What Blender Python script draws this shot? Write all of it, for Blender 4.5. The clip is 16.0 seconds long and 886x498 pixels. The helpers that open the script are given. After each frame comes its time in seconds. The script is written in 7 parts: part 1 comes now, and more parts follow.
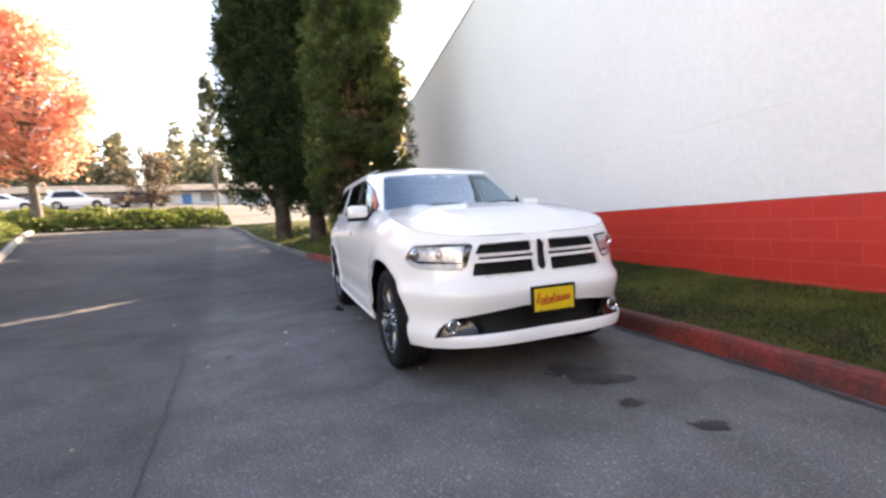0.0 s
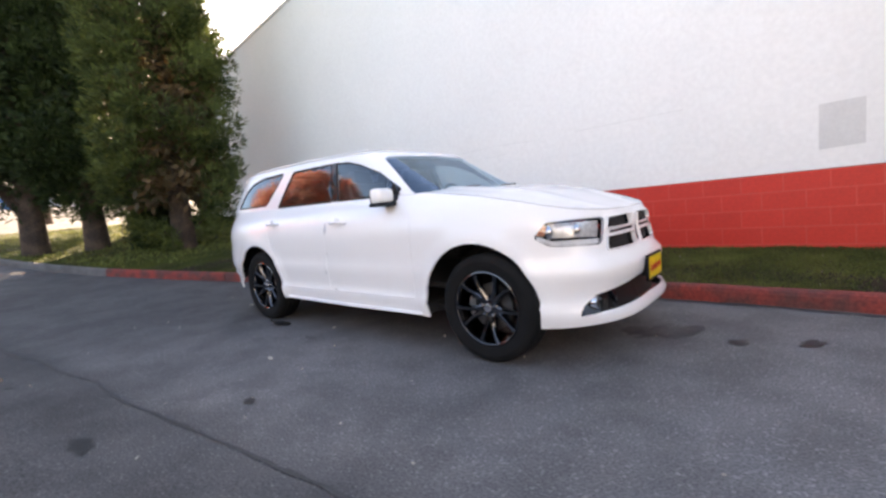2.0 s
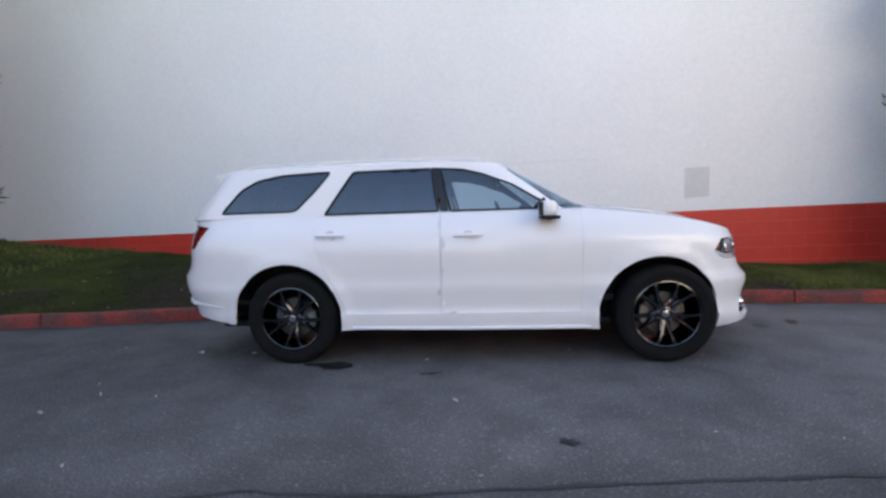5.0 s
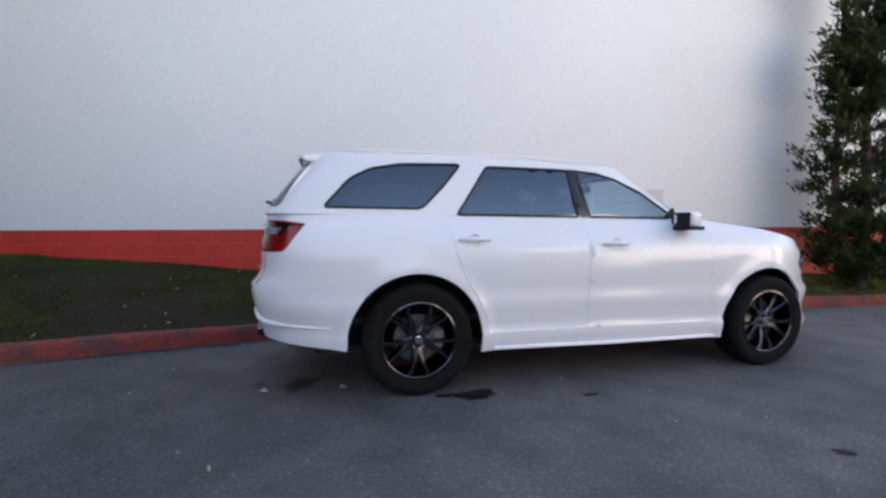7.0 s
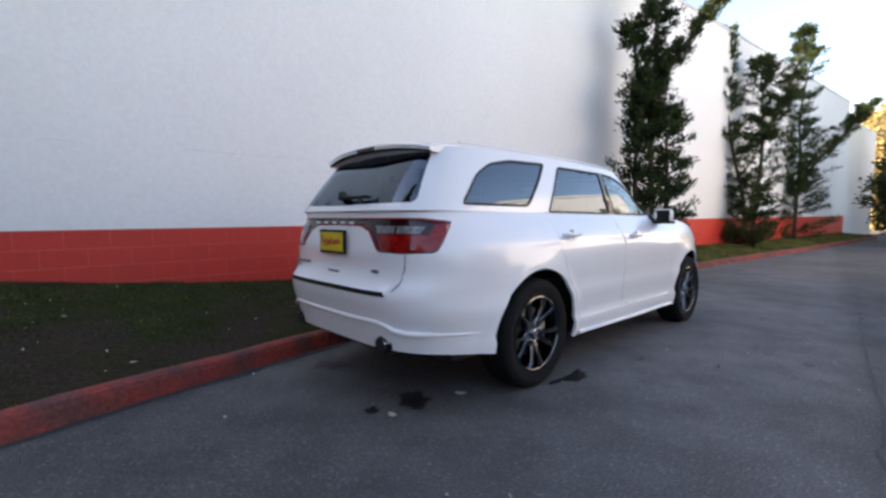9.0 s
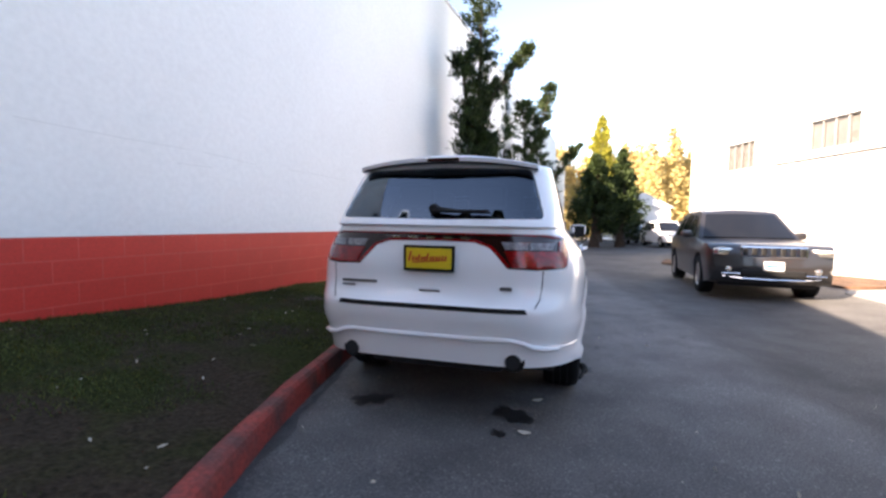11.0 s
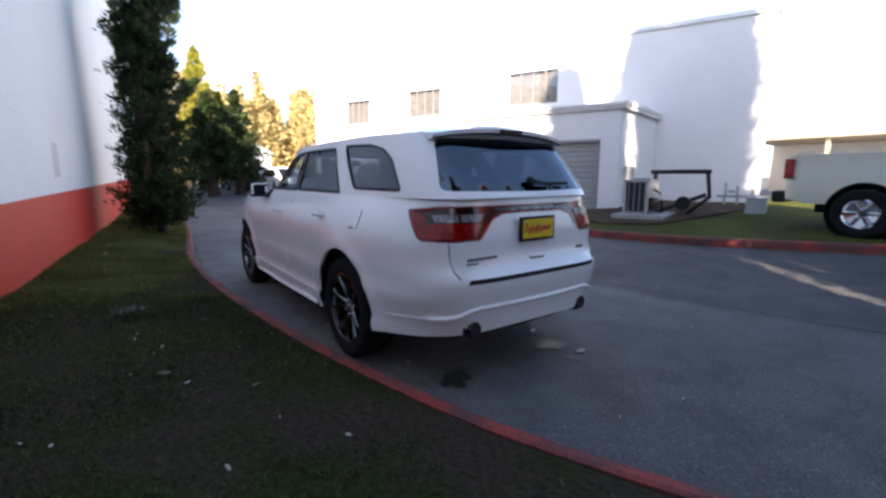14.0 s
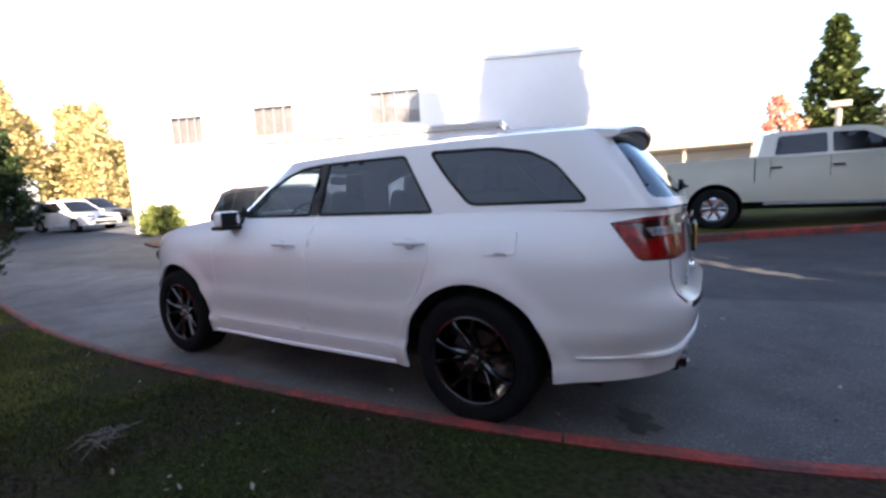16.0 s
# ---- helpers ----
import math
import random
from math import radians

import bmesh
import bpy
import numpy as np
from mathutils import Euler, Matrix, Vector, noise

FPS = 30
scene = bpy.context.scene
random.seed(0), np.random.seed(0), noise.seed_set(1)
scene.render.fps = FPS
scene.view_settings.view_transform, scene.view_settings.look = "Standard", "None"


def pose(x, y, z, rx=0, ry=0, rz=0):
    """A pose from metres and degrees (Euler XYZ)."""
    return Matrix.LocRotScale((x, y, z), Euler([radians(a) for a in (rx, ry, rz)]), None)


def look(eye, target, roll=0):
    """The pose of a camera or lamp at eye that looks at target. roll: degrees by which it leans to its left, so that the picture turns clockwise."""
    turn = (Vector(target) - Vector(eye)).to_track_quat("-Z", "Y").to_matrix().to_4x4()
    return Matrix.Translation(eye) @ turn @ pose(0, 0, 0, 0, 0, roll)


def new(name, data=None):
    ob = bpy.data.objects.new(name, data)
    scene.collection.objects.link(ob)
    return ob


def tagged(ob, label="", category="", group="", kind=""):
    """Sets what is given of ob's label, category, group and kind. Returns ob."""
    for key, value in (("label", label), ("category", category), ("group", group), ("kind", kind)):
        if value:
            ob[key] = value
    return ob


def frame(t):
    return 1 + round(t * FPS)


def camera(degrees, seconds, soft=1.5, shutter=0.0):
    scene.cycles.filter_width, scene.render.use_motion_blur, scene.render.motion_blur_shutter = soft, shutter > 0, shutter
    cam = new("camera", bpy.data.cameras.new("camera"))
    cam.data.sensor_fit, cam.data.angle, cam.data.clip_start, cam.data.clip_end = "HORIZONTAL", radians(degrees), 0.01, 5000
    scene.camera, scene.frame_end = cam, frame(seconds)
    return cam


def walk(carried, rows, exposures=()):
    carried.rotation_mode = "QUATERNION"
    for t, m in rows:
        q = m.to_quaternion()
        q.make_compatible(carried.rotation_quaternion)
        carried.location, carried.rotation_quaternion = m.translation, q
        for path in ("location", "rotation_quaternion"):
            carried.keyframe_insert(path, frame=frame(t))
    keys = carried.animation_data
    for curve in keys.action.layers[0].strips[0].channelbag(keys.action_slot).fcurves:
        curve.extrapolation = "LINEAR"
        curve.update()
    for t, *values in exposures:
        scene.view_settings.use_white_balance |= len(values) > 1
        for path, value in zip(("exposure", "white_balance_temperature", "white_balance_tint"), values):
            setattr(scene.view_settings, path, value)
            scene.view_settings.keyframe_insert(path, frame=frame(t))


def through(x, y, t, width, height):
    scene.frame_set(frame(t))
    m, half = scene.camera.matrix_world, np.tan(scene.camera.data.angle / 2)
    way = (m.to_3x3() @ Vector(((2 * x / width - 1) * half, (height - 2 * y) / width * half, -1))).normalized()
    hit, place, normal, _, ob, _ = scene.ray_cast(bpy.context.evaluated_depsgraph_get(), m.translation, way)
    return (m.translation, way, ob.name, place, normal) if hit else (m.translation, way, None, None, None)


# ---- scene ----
cam = camera(90.11, 16.0, soft=2.6, shutter=0.35)
PATH = [
    (0, (4.848, -1.669, 1.139), (2.977, -0.976, 0.999), -3.29),
    (0.5, (4.524, -2.133, 1.133), (2.773, -1.178, 0.986), -2.96),
    (1, (4.164, -2.599, 1.117), (2.545, -1.438, 0.934), -3.47),
    (1.5, (3.707, -3.006, 1.115), (2.270, -1.624, 0.955), -3.99),
    (2, (3.260, -3.379, 1.136), (1.974, -1.860, 0.933), -4.96),
    (2.5, (2.787, -3.638, 1.146), (1.669, -1.981, 1.063), -3.91),
    (3, (2.292, -3.925, 1.149), (1.323, -2.179, 1.033), -3.27),
    (3.2, (2.096, -4.019, 1.163), (1.149, -2.261, 1.046), -2.29),
    (3.75, (1.502, -4.251, 1.173), (0.804, -2.382, 1.029), -2.62),
    (4.25, (0.979, -4.354, 1.180), (0.452, -2.430, 1.036), -2.29),
    (4.75, (0.428, -4.427, 1.184), (0.093, -2.460, 1.052), -1.69),
    (5.3, (-0.231, -4.441, 1.229), (-0.286, -2.448, 1.062), -1.64),
    (5.5, (-0.377, -4.379, 1.216), (-0.428, -2.385, 1.073), -1.13),
    (6, (-0.956, -4.208, 1.207), (-0.805, -2.221, 1.044), -0.61),
    (6.5, (-1.560, -4.056, 1.196), (-1.169, -2.102, 1.032), -0.53),
    (7, (-2.116, -3.810, 1.176), (-1.608, -1.879, 1.064), 0.71),
    (7.5, (-2.676, -3.623, 1.197), (-1.992, -1.748, 1.067), -1.87),
    (8, (-3.183, -3.321, 1.197), (-2.341, -1.510, 1.077), -0.43),
    (8.5, (-3.681, -3.044, 1.174), (-2.559, -1.395, 1.022), -0.70),
    (9, (-4.102, -2.680, 1.172), (-2.731, -1.230, 1.045), 0.27),
    (9.2, (-4.274, -2.502, 1.182), (-2.860, -1.093, 1.069), -0.15),
    (9.75, (-4.644, -2.033, 1.194), (-3.039, -0.845, 1.075), 0.06),
    (10.25, (-4.916, -1.568, 1.201), (-3.128, -0.679, 1.093), 0.47),
    (10.75, (-5.111, -1.053, 1.209), (-3.213, -0.432, 1.100), 0.67),
    (11.3, (-5.243, -0.488, 1.210), (-3.278, -0.127, 1.111), 0.89),
    (11.5, (-5.298, -0.247, 1.203), (-3.309, -0.094, 1.061), 0.01),
    (12, (-5.282, 0.286, 1.214), (-3.296, 0.066, 1.137), 1.93),
    (12.5, (-5.225, 0.847, 1.257), (-3.268, 0.434, 1.221), 1.94),
    (13, (-5.129, 1.380, 1.283), (-3.253, 0.696, 1.168), 1.70),
    (13.5, (-4.887, 1.824, 1.309), (-3.110, 0.926, 1.128), 1.13),
    (14, (-4.576, 2.235, 1.362), (-2.984, 1.067, 1.042), -0.07),
    (14.5, (-4.169, 2.511, 1.373), (-2.695, 1.186, 1.101), 1.15),
    (15, (-3.705, 2.793, 1.399), (-2.400, 1.310, 1.083), -2.21),
    (15.5, (-3.203, 2.949, 1.393), (-2.029, 1.352, 1.127), -2.80),
    (16, (-2.666, 3.078, 1.349), (-1.639, 1.380, 1.104), -2.90),
]
walk(cam, [(t, look(eye, target, roll)) for t, eye, target, roll in PATH],
     [(0, 2.88, 8400, 19), (1.5, 2.9, 8400, 20), (3.2, 2.62, 8000, 18), (5.3, 2.44, 7700, 18), (9.2, 2.4, 7700, 18), (11.3, 2.68, 7300, 19), (12.1, 2.58, 7100, 19), (13.0, 2.28, 6800, 18), (13.5, 2.15, 6700, 17), (14.0, 2.25, 6700, 17), (14.5, 2.42, 6700, 17), (16, 2.45, 6800, 18)])

SUN_AZ = math.atan2(-0.775, 0.63)
SUN_EL = radians(27)
world = bpy.data.worlds.new("world")
scene.world = world
world.use_nodes = True
wn = world.node_tree.nodes
sky = wn.new("ShaderNodeTexSky")
sky.sky_type = "NISHITA"
sky.sun_disc = False
sky.sun_elevation = SUN_EL
sky.sun_rotation = SUN_AZ
sky.air_density, sky.dust_density, sky.ozone_density = 1.0, 0.6, 1.2
wn["Background"].inputs["Strength"].default_value = 0.10
world.node_tree.links.new(sky.outputs[0], wn["Background"].inputs["Color"])
sun_dir = Vector((math.sin(SUN_AZ) * math.cos(SUN_EL), math.cos(SUN_AZ) * math.cos(SUN_EL), math.sin(SUN_EL)))
sun = new("sun", bpy.data.lights.new("sun", "SUN"))
sun.data.energy, sun.data.angle, sun.data.color = 5.0, radians(0.55), (1.0, 0.88, 0.72)
sun.matrix_world = look(sun_dir * 60, (0, 0, 0))


# ---- materials ----
def mat(name, color, rough=0.6, metal=0.0, var=0.15, scale=3.0, fine=60.0, bump=0.1, bump_dist=0.01, second=None, coat=0.0,
        per_piece=0.0, spec=0.5, edge=(0.4, 0.62)):
    """A surface with stains at one scale and grain at another; `second` is the colour of the stains."""
    m = bpy.data.materials.new(name)
    m.use_nodes = True
    nt = m.node_tree
    nd, lk = nt.nodes, nt.links
    b = nd["Principled BSDF"]
    b.inputs["Roughness"].default_value = rough
    b.inputs["Metallic"].default_value = metal
    b.inputs["Coat Weight"].default_value = coat
    b.inputs["Coat Roughness"].default_value = 0.04
    b.inputs["Specular IOR Level"].default_value = spec
    tc = nd.new("ShaderNodeTexCoord")
    n1, n2 = nd.new("ShaderNodeTexNoise"), nd.new("ShaderNodeTexNoise")
    for n, s in ((n1, scale), (n2, fine)):
        n.inputs["Scale"].default_value = s
        n.inputs["Detail"].default_value = 5
        lk.new(tc.outputs["Object"], n.inputs["Vector"])
    ramp = nd.new("ShaderNodeValToRGB")
    ramp.color_ramp.elements[0].position, ramp.color_ramp.elements[1].position = edge
    dark = second or tuple(c * (1 - var) for c in color)
    ramp.color_ramp.elements[0].color = (*dark, 1)
    ramp.color_ramp.elements[1].color = (*color, 1)
    lk.new(n1.outputs["Fac"], ramp.inputs["Fac"])
    mix = nd.new("ShaderNodeMix")
    mix.data_type, mix.blend_type = "RGBA", "MULTIPLY"
    mix.inputs[0].default_value = 1.0
    g = nd.new("ShaderNodeMapRange")
    g.inputs["From Min"].default_value, g.inputs["From Max"].default_value = 0.3, 0.7
    g.inputs["To Min"].default_value, g.inputs["To Max"].default_value = 1 - var, 1.0 + var * 0.4
    lk.new(n2.outputs["Fac"], g.inputs["Value"])
    lk.new(ramp.outputs["Color"], mix.inputs[6])
    lk.new(g.outputs["Result"], mix.inputs[7])
    out = mix.outputs[2]
    if per_piece:
        oi = nd.new("ShaderNodeObjectInfo")
        gi = nd.new("ShaderNodeNewGeometry")
        add = nd.new("ShaderNodeMath")
        add.operation = "ADD"
        fr = nd.new("ShaderNodeMath")
        fr.operation = "FRACT"
        lk.new(oi.outputs["Random"], add.inputs[0])
        lk.new(gi.outputs["Random Per Island"], add.inputs[1])
        lk.new(add.outputs[0], fr.inputs[0])
        pr = nd.new("ShaderNodeMapRange")
        pr.inputs["To Min"].default_value, pr.inputs["To Max"].default_value = 1 - per_piece, 1 + per_piece * 0.5
        lk.new(fr.outputs[0], pr.inputs["Value"])
        m2 = nd.new("ShaderNodeMix")
        m2.data_type, m2.blend_type = "RGBA", "MULTIPLY"
        m2.inputs[0].default_value = 1.0
        lk.new(out, m2.inputs[6])
        lk.new(pr.outputs["Result"], m2.inputs[7])
        out = m2.outputs[2]
    lk.new(out, b.inputs["Base Color"])
    rr = nd.new("ShaderNodeMapRange")
    rr.inputs["To Min"].default_value, rr.inputs["To Max"].default_value = max(0.02, rough - 0.08), min(1, rough + 0.08)
    lk.new(n1.outputs["Fac"], rr.inputs["Value"])
    lk.new(rr.outputs["Result"], b.inputs["Roughness"])
    if bump:
        bp = nd.new("ShaderNodeBump")
        bp.inputs["Strength"].default_value, bp.inputs["Distance"].default_value = bump, bump_dist
        lk.new(n2.outputs["Fac"], bp.inputs["Height"])
        lk.new(bp.outputs["Normal"], b.inputs["Normal"])
    return m


def leafy(name, c1, c2, rough=0.6, through=0.25, clump=3.0):
    """Leaves: each takes its own colour between c1 and c2, varied clump by clump, and lets some light through."""
    m = bpy.data.materials.new(name)
    m.use_nodes = True
    nd, lk = m.node_tree.nodes, m.node_tree.links
    b = nd["Principled BSDF"]
    b.inputs["Roughness"].default_value = rough
    b.inputs["Specular IOR Level"].default_value = 0.25
    gi = nd.new("ShaderNodeNewGeometry")
    ramp = nd.new("ShaderNodeValToRGB")
    ramp.color_ramp.elements[0].color, ramp.color_ramp.elements[1].color = (*c1, 1), (*c2, 1)
    tc, ns, mr, av = nd.new("ShaderNodeTexCoord"), nd.new("ShaderNodeTexNoise"), nd.new("ShaderNodeMapRange"), nd.new("ShaderNodeMix")
    ns.inputs["Scale"].default_value = clump
    ns.inputs["Detail"].default_value = 2
    lk.new(tc.outputs["Object"], ns.inputs["Vector"])
    mr.inputs["From Min"].default_value, mr.inputs["From Max"].default_value = 0.36, 0.64
    lk.new(ns.outputs["Fac"], mr.inputs["Value"])
    av.inputs[0].default_value = 0.55
    lk.new(gi.outputs["Random Per Island"], av.inputs[2])
    lk.new(mr.outputs["Result"], av.inputs[3])
    lk.new(av.outputs[0], ramp.inputs["Fac"])
    lk.new(ramp.outputs["Color"], b.inputs["Base Color"])
    tr = nd.new("ShaderNodeBsdfTranslucent")
    lk.new(ramp.outputs["Color"], tr.inputs["Color"])
    mx = nd.new("ShaderNodeMixShader")
    mx.inputs[0].default_value = through
    lk.new(b.outputs[0], mx.inputs[1])
    lk.new(tr.outputs[0], mx.inputs[2])
    lk.new(mx.outputs[0], nd["Material Output"].inputs["Surface"])
    return m


def pane(name, tint, ior=1.5, rough=0.0, gloss=(1, 1, 1)):
    """Window glass: tinted see-through pane with a mirror-like gloss."""
    m = bpy.data.materials.new(name)
    m.use_nodes = True
    nd, lk = m.node_tree.nodes, m.node_tree.links
    nd.remove(nd["Principled BSDF"])
    t, g, mx = (nd.new("ShaderNodeBsdfTransparent"), nd.new("ShaderNodeBsdfGlossy"), nd.new("ShaderNodeMixShader"))
    lw, pw, f = nd.new("ShaderNodeLayerWeight"), nd.new("ShaderNodeMath"), nd.new("ShaderNodeMapRange")
    lw.inputs["Blend"].default_value = 0.5
    pw.operation = "POWER"
    pw.inputs[1].default_value = 5.0
    lk.new(lw.outputs["Facing"], pw.inputs[0])
    lk.new(pw.outputs[0], f.inputs["Value"])
    t.inputs["Color"].default_value = (*tint, 1)
    g.inputs["Color"].default_value = (*gloss, 1)
    g.inputs["Roughness"].default_value = rough
    f.inputs["To Min"].default_value = 2 * ((ior - 1) / (ior + 1)) ** 2
    lk.new(f.outputs[0], mx.inputs[0])
    lk.new(t.outputs[0], mx.inputs[1])
    lk.new(g.outputs[0], mx.inputs[2])
    lk.new(mx.outputs[0], nd["Material Output"].inputs["Surface"])
    return m


def asphalt(name):
    """Worn asphalt: pale stone chips in dark binder, with broad tonal drifts, darker south and west stretches, and
    small stains.
    """
    m = bpy.data.materials.new(name)
    m.use_nodes = True
    nd, lk = m.node_tree.nodes, m.node_tree.links
    b = nd["Principled BSDF"]
    b.inputs["Specular IOR Level"].default_value = 0.30
    tc = nd.new("ShaderNodeTexCoord")

    def noise_at(scale, detail, lo, hi, out_lo, out_hi):
        n, r = nd.new("ShaderNodeTexNoise"), nd.new("ShaderNodeMapRange")
        n.inputs["Scale"].default_value, n.inputs["Detail"].default_value = scale, detail
        lk.new(tc.outputs["Object"], n.inputs["Vector"])
        for k, v in zip(("From Min", "From Max", "To Min", "To Max"), (lo, hi, out_lo, out_hi)):
            r.inputs[k].default_value = v
        lk.new(n.outputs["Fac"], r.inputs["Value"])
        return n, r.outputs["Result"]

    broad_n, broad = noise_at(0.42, 4, 0.33, 0.68, 0.80, 1.12)
    _, blotch = noise_at(2.6, 6, 0.36, 0.60, 0.80, 1.06)
    grit_n, grit = noise_at(95, 4, 0.34, 0.68, 0.55, 1.42)
    chips = nd.new("ShaderNodeTexVoronoi")
    chips.inputs["Scale"].default_value = 85
    lk.new(tc.outputs["Object"], chips.inputs["Vector"])
    sep, chip = nd.new("ShaderNodeSeparateColor"), nd.new("ShaderNodeMapRange")
    lk.new(chips.outputs["Color"], sep.inputs[0])
    for k, v in zip(("From Min", "From Max", "To Min", "To Max"), (0.88, 1.0, 1.0, 1.7)):
        chip.inputs[k].default_value = v
    lk.new(sep.outputs[0], chip.inputs["Value"])
    # a darker paving lane south of the tar seam, and a noise-edged darkening towards the west
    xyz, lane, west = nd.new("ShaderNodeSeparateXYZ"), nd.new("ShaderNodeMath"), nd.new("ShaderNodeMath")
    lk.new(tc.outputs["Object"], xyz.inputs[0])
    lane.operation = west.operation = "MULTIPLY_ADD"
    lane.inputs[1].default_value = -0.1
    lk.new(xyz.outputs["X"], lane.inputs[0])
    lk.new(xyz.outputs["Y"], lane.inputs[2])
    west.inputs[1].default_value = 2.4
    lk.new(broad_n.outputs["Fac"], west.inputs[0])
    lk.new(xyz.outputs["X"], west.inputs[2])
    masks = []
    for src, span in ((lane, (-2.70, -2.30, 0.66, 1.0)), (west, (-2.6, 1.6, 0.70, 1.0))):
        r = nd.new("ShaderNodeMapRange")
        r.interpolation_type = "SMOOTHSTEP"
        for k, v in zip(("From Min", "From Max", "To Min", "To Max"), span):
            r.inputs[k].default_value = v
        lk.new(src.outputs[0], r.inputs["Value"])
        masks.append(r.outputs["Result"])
    val = broad
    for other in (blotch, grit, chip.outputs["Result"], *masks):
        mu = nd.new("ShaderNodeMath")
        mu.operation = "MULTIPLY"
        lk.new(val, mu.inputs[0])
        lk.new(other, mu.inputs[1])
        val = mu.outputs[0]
    tone = nd.new("ShaderNodeMix")
    tone.data_type, tone.blend_type = "RGBA", "MULTIPLY"
    tone.inputs[0].default_value = 1.0
    tone.inputs[6].default_value = (0.140, 0.135, 0.133, 1)
    lk.new(val, tone.inputs[7])
    lk.new(tone.outputs[2], b.inputs["Base Color"])
    rough = nd.new("ShaderNodeMapRange")
    for k, v in zip(("From Min", "From Max", "To Min", "To Max"), (0.3, 0.7, 0.84, 0.72)):
        rough.inputs[k].default_value = v
    lk.new(broad_n.outputs["Fac"], rough.inputs["Value"])
    lk.new(rough.outputs["Result"], b.inputs["Roughness"])
    bp = nd.new("ShaderNodeBump")
    bp.inputs["Strength"].default_value, bp.inputs["Distance"].default_value = 0.35, 0.003
    lk.new(grit_n.outputs["Fac"], bp.inputs["Height"])
    lk.new(bp.outputs["Normal"], b.inputs["Normal"])
    return m


M_PAINT = mat("white_car_paint", (0.88, 0.88, 0.885), 0.42, var=0.015, scale=1.5, fine=400, bump=0.0, coat=1.0)
M_BLACK = mat("black_plastic", (0.010, 0.010, 0.0105), 0.5, var=0.3, scale=8, fine=300, bump=0.1, bump_dist=0.001, spec=0.3)
M_GLOSSBLACK = mat("gloss_black", (0.008, 0.008, 0.009), 0.12, var=0.2, scale=5, fine=200, bump=0)
M_LINER = mat("dark_trim", (0.022, 0.022, 0.024), 0.8, var=0.3, scale=8, fine=120, bump=0.2, bump_dist=0.002)
M_SEAT = mat("black_leather", (0.022, 0.021, 0.021), 0.45, var=0.3, scale=12, fine=150, bump=0.2, bump_dist=0.002)
M_RUBBER = mat("tyre_rubber", (0.010, 0.010, 0.0105), 0.88, var=0.35, scale=9, fine=180, bump=0.3, bump_dist=0.002, spec=0.25)
M_RIM = mat("dark_rim_metal", (0.085, 0.085, 0.092), 0.16, metal=1.0, var=0.15, scale=10, fine=200, bump=0, coat=1.0)
M_RIMDARK = mat("rim_barrel_metal", (0.16, 0.16, 0.17), 0.18, metal=1.0, var=0.2, scale=10, fine=150, bump=0)
M_CHROME = mat("chrome", (0.75, 0.75, 0.77), 0.1, metal=1.0, var=0.05, scale=10, fine=200, bump=0)
M_STEEL = mat("worn_steel", (0.42, 0.41, 0.40), 0.35, metal=1.0, var=0.25, scale=10, fine=150, bump=0.05)
M_DISC = mat("brake_disc_metal", (0.20, 0.195, 0.19), 0.4, metal=1.0, var=0.25, scale=14, fine=150, bump=0.05)
# gloss tinted blue: the reflected sky's blue is put into the colour
M_GLASS = pane("clear_glass", (0.58, 0.68, 0.72), ior=1.65, gloss=(0.80, 0.92, 1))
M_TINT = pane("tinted_glass", (0.07, 0.085, 0.13), ior=1.66, gloss=(0.74, 0.87, 1))
M_SHIELD = pane("windscreen_glass", (0.50, 0.58, 0.60), ior=1.80, gloss=(0.62, 0.82, 1))
M_OFFICE = pane("office_glass", (0.58, 0.58, 0.58))
M_LENS = pane("lamp_lens", (0.95, 0.96, 0.97), ior=1.3)
M_TAIL = mat("red_lamp_plastic", (0.42, 0.006, 0.007), 0.16, var=0.45, scale=26, fine=120, bump=0.15, bump_dist=0.002, spec=0.4, coat=0.5)
M_TAILDARK = mat("smoked_lamp_plastic", (0.030, 0.004, 0.005), 0.16, var=0.3, scale=20, fine=120, bump=0, coat=0.4)
M_TAILCLEAR = mat("clear_lamp_reflector", (0.74, 0.73, 0.70), 0.16, metal=0.9, var=0.35, scale=30, fine=120, bump=0.1, coat=0.5)
M_AMBER = mat("amber_reflector", (0.55, 0.16, 0.09), 0.2, var=0.2, scale=20, fine=100, bump=0, coat=1.0)
M_YELLOW = mat("yellow_plate", (0.80, 0.56, 0.02), 0.5, var=0.08, scale=6, fine=90, bump=0)
M_REDPRINT = mat("red_print", (0.55, 0.03, 0.02), 0.5, var=0.1, scale=6, fine=90, bump=0)
M_GREYPRINT = mat("grey_badge_metal", (0.30, 0.30, 0.31), 0.3, metal=0.8, var=0.1, scale=6, fine=90, bump=0)
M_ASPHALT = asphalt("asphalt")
M_OIL = mat("oil_stain", (0.016, 0.016, 0.017), 0.55, var=0.3, scale=6, fine=60, bump=0.2)
M_DAMP = mat("damp_stain", (0.084, 0.082, 0.081), 0.7, var=0.45, scale=6, fine=60, bump=0.5, bump_dist=0.006)
M_TAR = mat("tar_seam", (0.054, 0.053, 0.053), 0.7, var=0.3, scale=6, fine=60, bump=0.3)
M_WHITEWALL = mat("white_wall_paint", (0.86, 0.86, 0.85), 0.7, var=0.05, scale=0.35, fine=18, bump=0.04, bump_dist=0.004, second=(0.82, 0.82, 0.81))
M_PATCH = mat("grey_patch_paint", (0.69, 0.69, 0.68), 0.75, var=0.06, scale=3, fine=30, bump=0.15)
